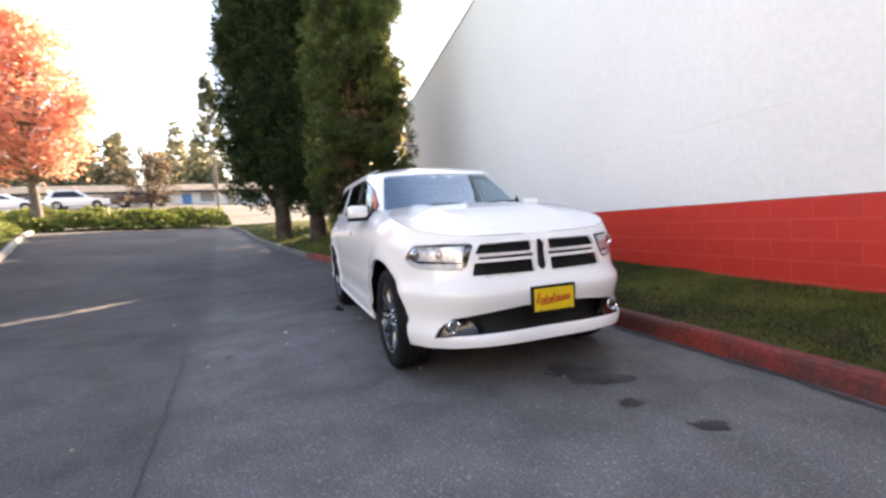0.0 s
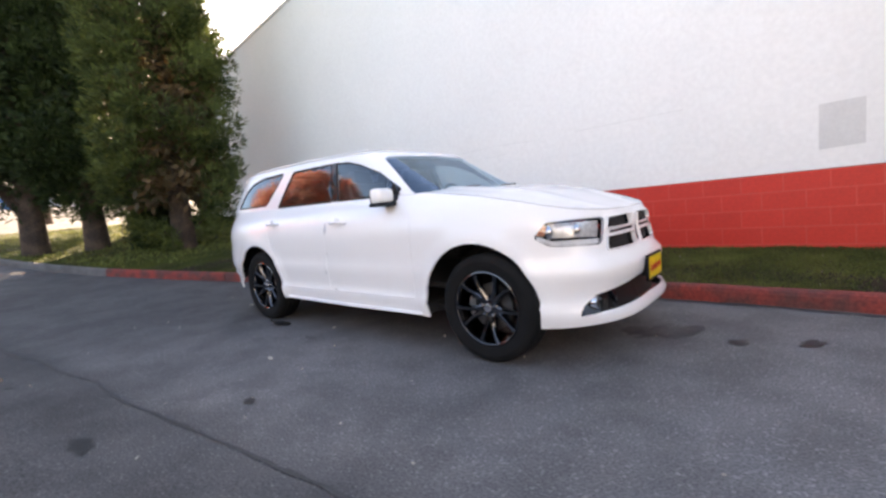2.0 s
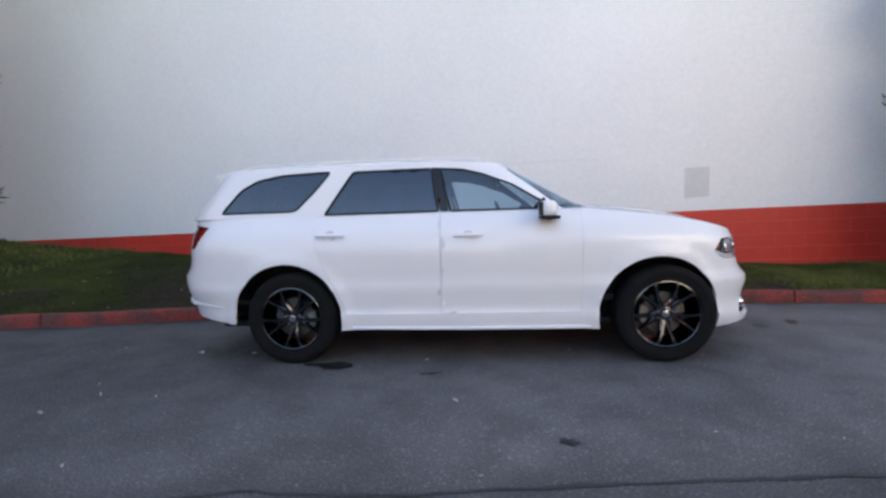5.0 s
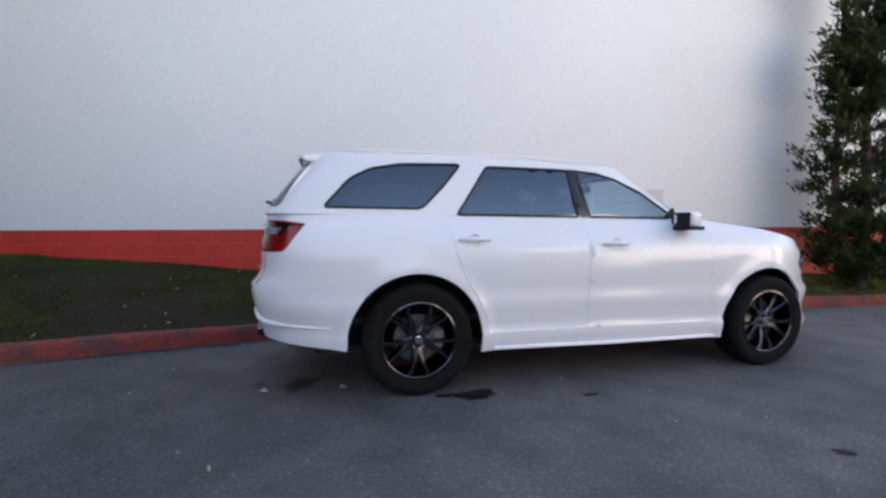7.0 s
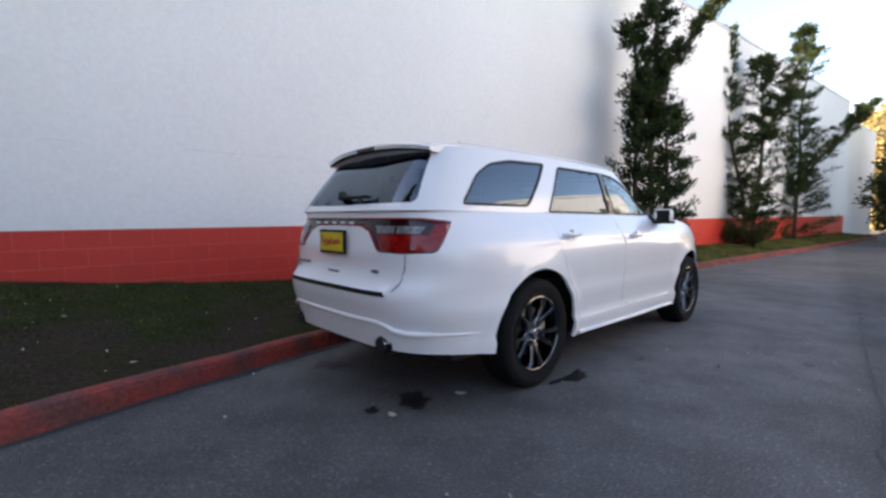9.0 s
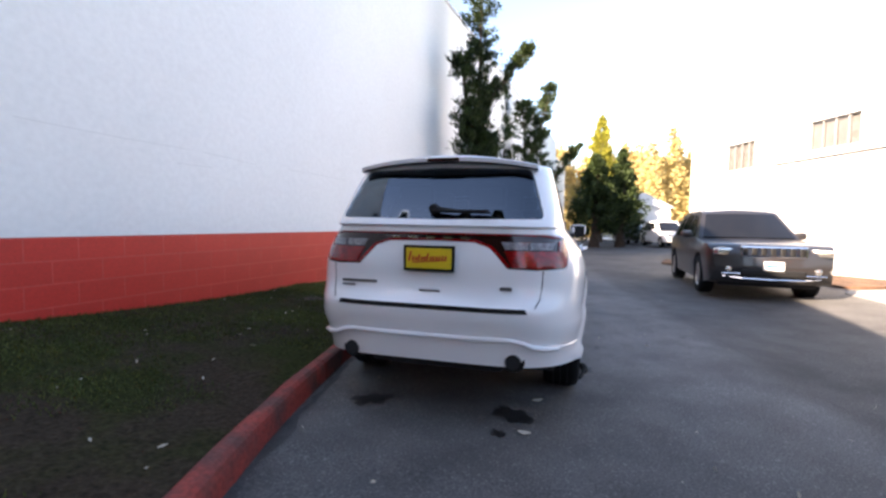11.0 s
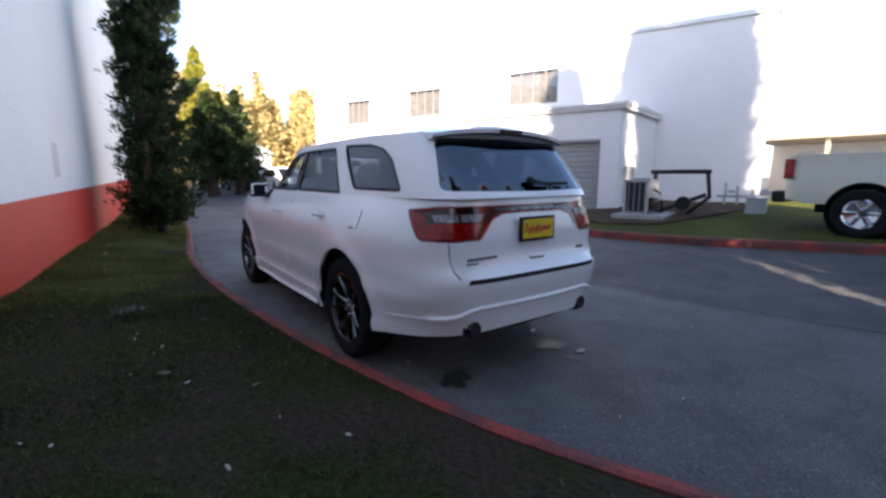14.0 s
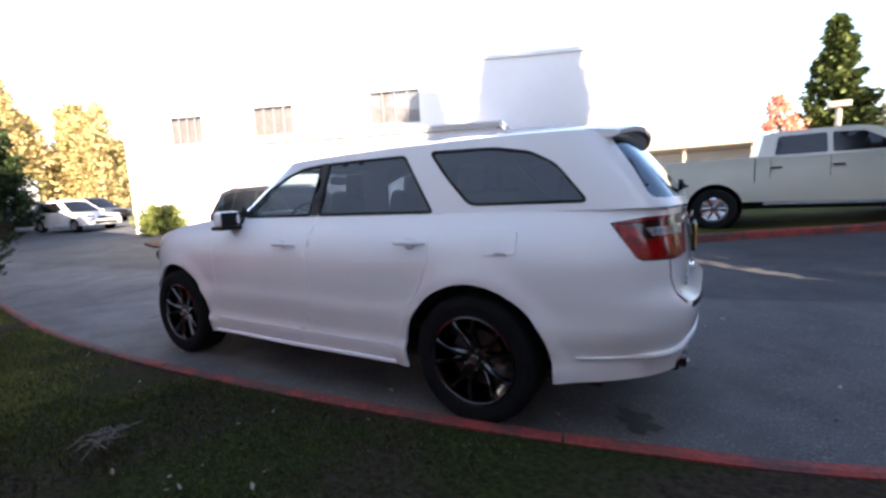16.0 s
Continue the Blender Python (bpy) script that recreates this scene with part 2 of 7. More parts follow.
M_REDWALL = mat("red_block_paint", (0.70, 0.041, 0.023), 0.55, var=0.12, scale=1.2, fine=45, bump=0.25, bump_dist=0.003, second=(0.62, 0.035, 0.020), per_piece=0.05)
# paler than the blocks: highlights on the joints are put into this colour
M_MORTAR = mat("red_mortar", (0.72, 0.085, 0.058), 0.6, var=0.15, scale=2, fine=50, bump=0.3)
M_KERB = mat("red_kerb_paint", (0.32, 0.043, 0.030), 0.75, var=0.4, scale=4, fine=40, bump=0.45, bump_dist=0.008, second=(0.13, 0.040, 0.034), per_piece=0.14)
M_CONC = mat("concrete", (0.36, 0.35, 0.33), 0.85, var=0.2, scale=1.5, fine=50, bump=0.3)
M_LAWN = mat("lawn_soil", (0.034, 0.040, 0.012), 0.97, var=0.55, scale=1.3, fine=34, bump=0.9, bump_dist=0.03, second=(0.052, 0.038, 0.026), edge=(0.44, 0.60), spec=0.06)
M_CLIPPED = mat("clipped_lawn", (0.070, 0.082, 0.012), 0.95, var=0.4, scale=0.8, fine=30, bump=0.7, bump_dist=0.03, second=(0.048, 0.050, 0.014), spec=0.1)
M_DARKCONC = mat("dark_kerb_concrete", (0.16, 0.155, 0.15), 0.85, var=0.3, scale=3, fine=40, bump=0.4, bump_dist=0.008, per_piece=0.1)
M_TAILREV = mat("smoked_reversing_lens", (0.32, 0.30, 0.31), 0.2, var=0.45, scale=36, fine=120, bump=0.15, bump_dist=0.002, coat=0.4)
M_BOWL = mat("silver_lamp_bowl", (0.80, 0.80, 0.81), 0.32, metal=0.55, var=0.22, scale=34, fine=120, bump=0.1, coat=0.3)
M_BARWHITE = mat("white_light_bar", (0.85, 0.85, 0.86), 0.25, var=0.08, scale=30, fine=120, bump=0, coat=0.6)
M_SOILBED = mat("dark_soil_bed", (0.050, 0.034, 0.024), 0.95, var=0.55, scale=2.2, fine=40, bump=0.9, bump_dist=0.03, second=(0.085, 0.062, 0.040), spec=0.1)
M_PANEL = mat("pale_sheet_metal", (0.62, 0.61, 0.57), 0.4, metal=0.6, var=0.2, scale=5, fine=120, bump=0.05)
M_TWIG = mat("dry_grey_twigs", (0.20, 0.17, 0.14), 0.9, var=0.5, scale=20, fine=120, bump=0.3, bump_dist=0.002)
M_RUST = mat("rusty_brown_metal", (0.07, 0.045, 0.032), 0.7, metal=0.3, var=0.5, scale=9, fine=120, bump=0.2, bump_dist=0.002)
M_BARK_GROUND = mat("bark_mulch", (0.17, 0.085, 0.045), 0.95, var=0.5, scale=2.5, fine=35, bump=0.9, bump_dist=0.04)
M_BARK = mat("tree_bark", (0.10, 0.065, 0.045), 0.9, var=0.5, scale=5, fine=30, bump=0.8, bump_dist=0.03)
M_BARKGREY = mat("grey_tree_bark", (0.20, 0.17, 0.14), 0.9, var=0.4, scale=5, fine=30, bump=0.6, bump_dist=0.02)
M_SIDING = mat("white_siding", (0.63, 0.635, 0.645), 0.65, var=0.06, scale=0.5, fine=25, bump=0.05)
M_TRIMGREY = mat("roof_edge_metal", (0.40, 0.40, 0.39), 0.5, var=0.2, scale=2, fine=40, bump=0.05)
M_DOORGREY = mat("grey_door_paint", (0.24, 0.24, 0.25), 0.5, var=0.1, scale=2, fine=40, bump=0.05)
M_WINFRAME = mat("aluminium_window_frame", (0.24, 0.235, 0.23), 0.5, var=0.15, scale=4, fine=60, bump=0.05)
M_BLIND = mat("beige_blind", (0.46, 0.44, 0.42), 0.7, var=0.2, scale=3, fine=30, bump=0.1)
M_ROOFTILE = mat("grey_roof", (0.085, 0.08, 0.078), 0.9, var=0.3, scale=2, fine=20, bump=0.4)
M_TRUCK = mat("cream_truck_paint", (0.60, 0.56, 0.44), 0.3, var=0.04, scale=1.5, fine=200, bump=0, coat=0.7)
M_JEEP = mat("dark_grey_car_paint", (0.022, 0.020, 0.021), 0.3, var=0.08, scale=1.5, fine=200, bump=0, coat=0.5)
M_BLUE = mat("blue_plastic", (0.05, 0.20, 0.45), 0.5, var=0.2, scale=5, fine=60, bump=0.05)
M_GALV = mat("galvanised_metal", (0.42, 0.43, 0.42), 0.45, metal=0.6, var=0.25, scale=4, fine=60, bump=0.08)
M_TAN = mat("tan_metal", (0.42, 0.36, 0.27), 0.5, var=0.2, scale=3, fine=50, bump=0.05)
M_POLE = mat("weathered_pole", (0.26, 0.22, 0.18), 0.85, var=0.3, scale=3, fine=40, bump=0.4)
L_DARK = leafy("dark_conifer_needles", (0.007, 0.015, 0.006), (0.058, 0.088, 0.026), clump=2.4)
L_CEDAR = leafy("cedar_sprays", (0.008, 0.018, 0.005), (0.145, 0.180, 0.048), clump=2.0)
L_RED = leafy("autumn_red_leaves", (0.70, 0.24, 0.14), (0.88, 0.52, 0.38), through=0.45)
L_LIME = leafy("yellow_green_needles", (0.14, 0.16, 0.02), (0.38, 0.34, 0.05), through=0.3)
L_TAN = leafy("dry_tan_leaves", (0.28, 0.20, 0.12), (0.45, 0.34, 0.22), through=0.3)
L_TWIG = leafy("dry_inner_needles", (0.035, 0.030, 0.014), (0.15, 0.09, 0.04), through=0.2, clump=1.5)
L_YELLOW = leafy("autumn_yellow_leaves", (0.36, 0.29, 0.12), (0.58, 0.47, 0.23), through=0.4, clump=0.4)
L_OLIVE = leafy("hedge_leaves", (0.08, 0.12, 0.03), (0.24, 0.26, 0.07))
L_FAR = leafy("far_wood_leaves", (0.075, 0.10, 0.060), (0.30, 0.26, 0.15), clump=0.5)
L_GRASS = leafy("grass_blades", (0.050, 0.068, 0.016), (0.20, 0.215, 0.060), clump=1.4)
L_MOSS = leafy("mossy_grass_blades", (0.032, 0.044, 0.012), (0.105, 0.122, 0.034), clump=1.2)
L_LITTER = leafy("fallen_leaves", (0.30, 0.24, 0.17), (0.62, 0.58, 0.50), through=0.1)


# ---- mesh helpers ----
def link(name, verts, faces, mats, parent=None, label="", smooth=False, index=None, category="", kind="", group=""):
    me = bpy.data.meshes.new(name)
    me.from_pydata([tuple(map(float, v)) for v in verts], [], [tuple(map(int, f)) for f in faces])
    for m in mats if isinstance(mats, (list, tuple)) else (mats,):
        me.materials.append(m)
    if smooth:
        me.polygons.foreach_set("use_smooth", [True] * len(me.polygons))
    if index is not None:
        me.polygons.foreach_set("material_index", [int(i) for i in index])
    me.update()
    ob = new(name, me)
    ob.parent = parent
    return tagged(ob, label, category, group, kind)


def part(name, bm, material, parent, label="", smooth=False):
    """Links a bmesh as one mesh object under a thing or a part."""
    me = bpy.data.meshes.new(name)
    if smooth:
        for f in bm.faces:
            f.smooth = True
        for e in bm.edges:
            if len(e.link_faces) == 2 and e.calc_face_angle(0) > 0.6:
                e.smooth = False
    bm.to_mesh(me)
    bm.free()
    me.materials.append(material)
    ob = new(name, me)
    ob.parent = parent
    return tagged(ob, label)


def thing(name, label, category, place=None, group="", kind=""):
    ob = new(name)
    ob.empty_display_size = 0.2
    if place is not None:
        ob.matrix_world = place
    return tagged(ob, label, category, group, kind)


def box(sx, sy, sz, at=(0, 0, 0), bevel=0.0, turn=None, segs=2):
    bm = bmesh.new()
    bmesh.ops.create_cube(bm, size=1)
    bmesh.ops.scale(bm, vec=(sx, sy, sz), verts=bm.verts)
    if bevel:
        bmesh.ops.bevel(bm, geom=bm.edges[:], offset=bevel, segments=segs, affect="EDGES", profile=0.6)
    m = Matrix.Translation(at) @ (turn if turn is not None else Matrix())
    bmesh.ops.transform(bm, matrix=m, verts=bm.verts)
    return bm


def join(*bms):
    out = bmesh.new()
    for b in bms:
        me = bpy.data.meshes.new("tmp")
        b.to_mesh(me)
        b.free()
        out.from_mesh(me)
        bpy.data.meshes.remove(me)
    return out


def lathe(profile, n=48, axis="y", at=(0, 0, 0), arc=2 * math.pi, start=0.0):
    """A ring swept from (radius, along) pairs about an axis."""
    bm = bmesh.new()
    closed = arc > 6.28
    rows = []
    for i in range(n if closed else n + 1):
        a = start + arc * i / n
        c, s = math.cos(a), math.sin(a)
        row = []
        for r, h in profile:
            p = {"y": (r * c, h, r * s), "z": (r * c, r * s, h), "x": (h, r * c, r * s)}[axis]
            row.append(bm.verts.new(Vector(p) + Vector(at)))
        rows.append(row)
    for i in range(len(rows) if closed else len(rows) - 1):
        a, b = rows[i], rows[(i + 1) % len(rows)]
        for j in range(len(profile) - 1):
            bm.faces.new((a[j], b[j], b[j + 1], a[j + 1]))
    bmesh.ops.remove_doubles(bm, verts=bm.verts, dist=1e-5)
    bmesh.ops.recalc_face_normals(bm, faces=bm.faces)
    return bm


def tube(points, radius, sides=10, ends=True):
    """A rod along points; radius may be one number or one for each point."""
    bm = bmesh.new()
    pts = [Vector(p) for p in points]
    rad = radius if isinstance(radius, (list, tuple)) else [radius] * len(pts)
    rows = []
    for i, p in enumerate(pts):
        d = (pts[min(i + 1, len(pts) - 1)] - pts[max(i - 1, 0)]).normalized()
        u = d.cross(Vector((0, 0, 1)) if abs(d.z) < 0.95 else Vector((1, 0, 0))).normalized()
        v = d.cross(u)
        rows.append([bm.verts.new(p + rad[i] * (math.cos(2 * math.pi * k / sides) * u + math.sin(2 * math.pi * k / sides) * v)) for k in range(sides)])
    for a, b in zip(rows, rows[1:]):
        for k in range(sides):
            bm.faces.new((a[k], a[(k + 1) % sides], b[(k + 1) % sides], b[k]))
    if ends:
        bm.faces.new(rows[0])
        bm.faces.new(rows[-1])
    bmesh.ops.recalc_face_normals(bm, faces=bm.faces)
    return bm


def prism(poly, depth, axis="y", at=0.0, bevel=0.0):
    """A flat outline given depth along an axis; poly pairs are the other two axes in order."""
    bm = bmesh.new()
    put = {"y": lambda a, b, d: (a, d, b), "x": lambda a, b, d: (d, a, b), "z": lambda a, b, d: (a, b, d)}[axis]
    lo = [bm.verts.new(put(a, b, at)) for a, b in poly]
    hi = [bm.verts.new(put(a, b, at + depth)) for a, b in poly]
    n = len(poly)
    bm.faces.new(lo)
    bm.faces.new(hi[::-1])
    for i in range(n):
        bm.faces.new((lo[i], hi[i], hi[(i + 1) % n], lo[(i + 1) % n]))
    bmesh.ops.recalc_face_normals(bm, faces=bm.faces)
    if bevel:
        bmesh.ops.bevel(bm, geom=bm.edges[:], offset=bevel, segments=2, affect="EDGES", profile=0.6)
    return bm


def chaikin(poly, times=2, closed=True):
    p = np.array(poly, float)
    for _ in range(times):
        q = np.roll(p, -1, 0) if closed else p[1:]
        b = p if closed else p[:-1]
        r = np.empty((2 * len(b), p.shape[1]))
        r[0::2], r[1::2] = 0.75 * b + 0.25 * q, 0.25 * b + 0.75 * q
        p = r if closed else np.vstack([p[:1], r, p[-1:]])
    return p


def resample(poly, step, closed=True):
    p = np.vstack([poly, poly[:1]]) if closed else np.asarray(poly, float)
    out = []
    for a, b in zip(p, p[1:]):
        n = max(1, int(math.ceil(np.linalg.norm(b - a) / step)))
        out += [a + (b - a) * k / n for k in range(n)]
    if not closed:
        out.append(p[-1])
    return np.array(out)


def inside(pts, poly):
    x, y = pts[:, 0], pts[:, 1]
    res = np.zeros(len(pts), bool)
    a = np.asarray(poly)
    b = np.roll(a, -1, 0)
    for (x1, y1), (x2, y2) in zip(a, b):
        if y1 == y2:
            continue
        hit = ((y1 > y) != (y2 > y)) & (x < (x2 - x1) * (y - y1) / (y2 - y1) + x1)
        res ^= hit
    return res


def inset(poly, d):
    p = np.asarray(poly, float)
    area = 0.5 * np.sum(p[:, 0] * np.roll(p[:, 1], -1) - np.roll(p[:, 0], -1) * p[:, 1])
    e = np.roll(p, -1, 0) - np.roll(p, 1, 0)
    n = np.stack([-e[:, 1], e[:, 0]], 1) / np.maximum(np.linalg.norm(e, axis=1), 1e-9)[:, None]
    return p + n * d * np.sign(area)


def sheet(outline, holes=(), step=0.06):
    """Triangles that fill an outline less its holes."""
    from mathutils.geometry import delaunay_2d_cdt
    loops = [resample(np.asarray(outline, float), step)] + [resample(np.asarray(h, float), step) for h in holes]
    pts, edges = [], []
    for lp in loops:
        k = len(pts)
        pts += list(lp)
        edges += [(k + i, k + (i + 1) % len(lp)) for i in range(len(lp))]
    lo, hi = np.min(loops[0], 0), np.max(loops[0], 0)
    gx, gy = np.meshgrid(np.arange(lo[0] + step / 2, hi[0], step), np.arange(lo[1] + step / 2, hi[1], step))
    gx = gx + (np.arange(gx.shape[0]) % 2)[:, None] * step / 2
    grid = np.stack([gx.ravel(), gy.ravel()], 1)
    keep = inside(grid, loops[0])
    allb = np.vstack(loops)
    for lp in loops[1:]:
        keep &= ~inside(grid, lp)
    grid = grid[keep]
    if len(grid):
        far = np.ones(len(grid), bool)
        for c in range(0, len(grid), 500):
            dd = np.linalg.norm(grid[c:c + 500, None] - allb[None], axis=2).min(1)
            far[c:c + 500] = dd > step * 0.45
        grid = grid[far]
    pts = [Vector((float(a), float(b))) for a, b in list(pts) + list(grid)]
    v, _, f, _, _, _ = delaunay_2d_cdt(pts, edges, [], 0, 1e-5)
    v = np.array([(p.x, p.y) for p in v])
    f = np.array([t for t in f if len(t) == 3])
    c = v[f].mean(1)
    ok = inside(c, loops[0])
    for lp in loops[1:]:
        ok &= ~inside(c, lp)
    return v, f[ok]


def normals(v, f):
    n = np.zeros_like(v)
    fn = np.cross(v[f[:, 1]] - v[f[:, 0]], v[f[:, 2]] - v[f[:, 0]])
    for k in range(3):
        np.add.at(n, f[:, k], fn)
    return n / np.maximum(np.linalg.norm(n, axis=1), 1e-12)[:, None]


def shell(v, f, thick, out_from=(0, 0, 0.75), both=False):
    """Thickens a surface inwards: outer skin, inner skin and rim with vertices of their own. Returns verts, faces, material index."""
    v = np.asarray(v, float)
    n = normals(v, f)
    if np.sum(n * (v - np.array(out_from))) < 0:
        f = f[:, ::-1]
        n = -n
    if both:
        v2, f2 = v * (1, -1, 1), f[:, ::-1]
        n2 = n * (1, -1, 1)
        f = np.vstack([f, f2 + len(v)])
        v, n = np.vstack([v, v2]), np.vstack([n, n2])
        key = {}
        remap = np.arange(len(v))
        for i in np.where(np.abs(v[:, 1]) < 2e-4)[0]:
            k = tuple(np.round(v[i], 4))
            remap[i] = key.setdefault(k, i)
        f = remap[f]
        n = normals(v, f)
    k = len(v)
    inner = v - n * thick
    ed = {}
    for a, b, c in f:
        for e in ((a, b), (b, c), (c, a)):
            ed[e] = 1
    rim = [e for e in ed if (e[1], e[0]) not in ed]
    verts = [*v, *inner]
    faces = [*map(tuple, f), *[(c + k, b + k, a + k) for a, b, c in f]]
    idx = [0] * len(f) + [1] * len(f)
    for a, b in rim:
        q = len(verts)
        verts += [v[a], v[b], inner[b], inner[a]]
        faces.append((q + 1, q, q + 3, q + 2))
        idx.append(0)
    return verts, faces, idx


# ---- ground, kerbs, wall ----
def rise(x, y):
    """Height of the road: level round the parked car, rising to the south and the west."""
    x, y = np.asarray(x, float), np.asarray(y, float)
    z = 0.053 * np.clip(-y - 3.5, 0, 8) + 0.010 * np.clip(x - 5, 0, 40)
    return z + np.interp(x, [-60, -40, -33, -30, -24, -18, -13, -11, -8.5, -6, -4.5, -3], [4.6, 3.1, 1.9, 1.45, 1.15, 0.95, 0.70, 0.52, 0.32, 0.14, 0.05, 0.0])


def axis_steps(near, far, fine, coarse):
    a = list(np.arange(-near, near + 1e-6, fine))
    g = near
    while g < far:
        g = g * 1.25 + coarse
        a = [-g] + a + [g]
    return np.array(a)


GX, GY = axis_steps(40, 1500, 1.0, 2.0), axis_steps(24, 1500, 1.0, 2.0)
gx, gy = np.meshgrid(GX, GY)
gv = np.stack([gx.ravel(), gy.ravel(), rise(gx, gy).ravel()], 1)
nx = len(GX)
gf = [(j * nx + i, j * nx + i + 1, (j + 1) * nx + i + 1, (j + 1) * nx + i) for j in range(len(GY) - 1) for i in range(nx - 1)]
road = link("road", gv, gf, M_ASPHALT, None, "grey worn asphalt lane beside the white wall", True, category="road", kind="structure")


def spline(ctrl, step):
    p = chaikin(ctrl, 3, False)
    d = np.r_[0, np.cumsum(np.linalg.norm(np.diff(p, axis=0), axis=1))]
    s = np.arange(0, d[-1], step)
    return np.stack([np.interp(s, d, p[:, k]) for k in range(p.shape[1])], 1)


def kerb_strip(name, ctrl, side, joint, label, bare_to=-99.0, material=None, bare=None):
    """A painted concrete kerb cast in lengths, each a piece of its own. side: +1 puts its back to the left of the line."""
    root = thing(name, label, "kerb", kind="structure")
    line = spline(ctrl, 0.1)
    d = np.gradient(line, axis=0)
    d /= np.linalg.norm(d, axis=1)[:, None]
    nrm = np.stack([-d[:, 1], d[:, 0]], 1) * side
    prof = [(0.0, -0.06), (0.012, 0.10), (0.022, 0.135), (0.045, 0.152), (0.095, 0.154), (0.122, 0.146), (0.127, -0.06)]
    n = int(joint / 0.1)
    for k in range(0, len(line) - 1, n):
        idx = list(range(k, min(k + n, len(line) - 1) + 1))
        if len(idx) < 2:
            continue
        verts, faces = [], []
        for j, i in enumerate(idx):
            p = line[i].copy()
            if j == 0:
                p = p + d[i] * 0.008
            if j == len(idx) - 1:
                p = p - d[i] * 0.008
            for off, h in prof:
                q = p + nrm[i] * off
                wob = 0.006 * noise.noise(Vector((q[0] * 2.2, q[1] * 2.2, h * 5)))
                verts.append((q[0] + nrm[i][0] * wob, q[1] + nrm[i][1] * wob, float(rise(*p)) + h + wob))
        m = len(prof)
        for j in range(len(idx) - 1):
            for a in range(m - 1):
                faces.append((j * m + a, (j + 1) * m + a, (j + 1) * m + a + 1, j * m + a + 1)[::-side])
        faces.append(tuple(range(m)))
        faces.append(tuple(range((len(idx) - 1) * m, len(idx) * m))[::-1])
        link("kerb_stone", verts, faces, material or (bare if line[k][0] < bare_to else M_KERB), root, smooth=False)
    return line, nrm


NORTH = [(-27.0, -2.5), (-26.6, -4.4), (-25.5, -4.47), (-20, -3.4), (-13.3, -2.6), (-12, -2.25), (-8.4, -1.3), (-6.3, -0.42), (-5.4, -0.06), (-4.65, 0.22), (-4.0, 0.46), (-3.5, 0.64), (-3.0, 0.79), (-2.4, 0.93), (-1.4, 1.11), (0, 1.26), (1.3, 1.34),
         (2.6, 1.34), (3.8, 1.28), (5.5, 1.07), (7.4, 0.87), (9.2, 0.72), (12.4, 0.4), (16, 0.0), (31, -1.4)]
k_line, k_nrm = kerb_strip("kerb_north", NORTH, 1, 3.0, "red-painted worn concrete kerb along the grass strip", -9.0, bare=M_DARKCONC)
SOUTH = [(2.95, -9.2), (2.5, -7.0), (2.2, -5.95), (1.6, -5.75), (0.9, -5.75), (-0.4, -5.95), (-2.2, -6.6), (-3.7, -7.3), (-5.4, -7.6), (-8.7, -8.0), (-12.3, -9.2), (-25.3, -13.8)]
s_line, s_nrm = kerb_strip("kerb_south", SOUTH, 1, 3.0, "red-painted concrete kerb round the planted island", -6.5, bare=M_CONC)


def wall_y(x):
    return 3.205 - 0.1 * np.asarray(x)


def lawn_height(p, k, w):
    """Height of the grass strip between its kerb point k and the wall point w."""
    t = np.clip(np.linalg.norm(p - k) / max(np.linalg.norm(w - k), 0.1), 0, 1)
    base = float(rise(*k))
    return base + 0.135 + t * float(np.interp(k[0], [-27, -12, -9, -4.5, -1, 30], [0.5, 0.42, 0.38, 0.36, 0.17, 0.17]))


WALL_X0, WALL_X1 = -17.8, 31.0
verts, faces = [], []
pick = range(0, len(k_line), 2)
COLS = 15
strip_rows = []
for i in pick:
    k = k_line[i] + k_nrm[i] * 0.112
    x_w = k[0] if k[0] > -27 else -27 + (k[0] + 27) * 0.2
    w = np.array([x_w, float(wall_y(x_w)) + 0.05])
    if k[0] < WALL_X0 - 0.3:
        w = np.array([x_w, 34.0])
    row = []
    for c in range(COLS):
        p = k + (w - k) * c / (COLS - 1)
        z = lawn_height(p, k, w) + (0.03 * noise.noise(Vector((p[0] * 1.1, p[1] * 1.1, 0))) + 0.02 * noise.noise(Vector((p[0] * 4, p[1] * 4, 3)))) * (0 if c == 0 else 1)
        verts.append((p[0], p[1], z))
        row.append((p[0], p[1], z))
    strip_rows.append(row)
for r in range(len(strip_rows) - 1):
    for c in range(COLS - 1):
        a = r * COLS + c
        faces.append((a, a + COLS, a + COLS + 1, a + 1)[::-1])
lawn = link("lawn_north", verts, faces, [M_LAWN, M_CLIPPED], None, "patchy mossy grass strip with bare soil between kerb and wall", True, [int(verts[f[0]][0] + 1.6 * noise.noise(Vector((verts[f[0]][0] * 0.9, verts[f[0]][1] * 0.9, 4))) < -5.6) for f in faces], category="grass strip", kind="structure")

# southern planted island
verts, faces = [], []
rows = []
for i in range(0, len(s_line), 2):
    k = s_line[i] + s_nrm[i] * 0.14
    t = i / len(s_line)
    w = np.array([min(k[0] + 0.3, 2.9), -16.0 - 6 * t]) if i > 0 else k + np.array([0, -6])
    if k[1] < -7.5 and k[0] > 2:
        w = np.array([2.9, -16.0])
    for c in range(10):
        p = k + (w - k) * (c / 9) ** 1.5
        verts.append((p[0], p[1], float(rise(*p)) + 0.12 + (0.03 * noise.noise(Vector((p[0], p[1], 7))) if c else 0)))
    rows.append(i)
for r in range(len(rows) - 1):
    for c in range(9):
        a = r * 10 + c
        faces.append((a, a + 10, a + 11, a + 1)[::-1])
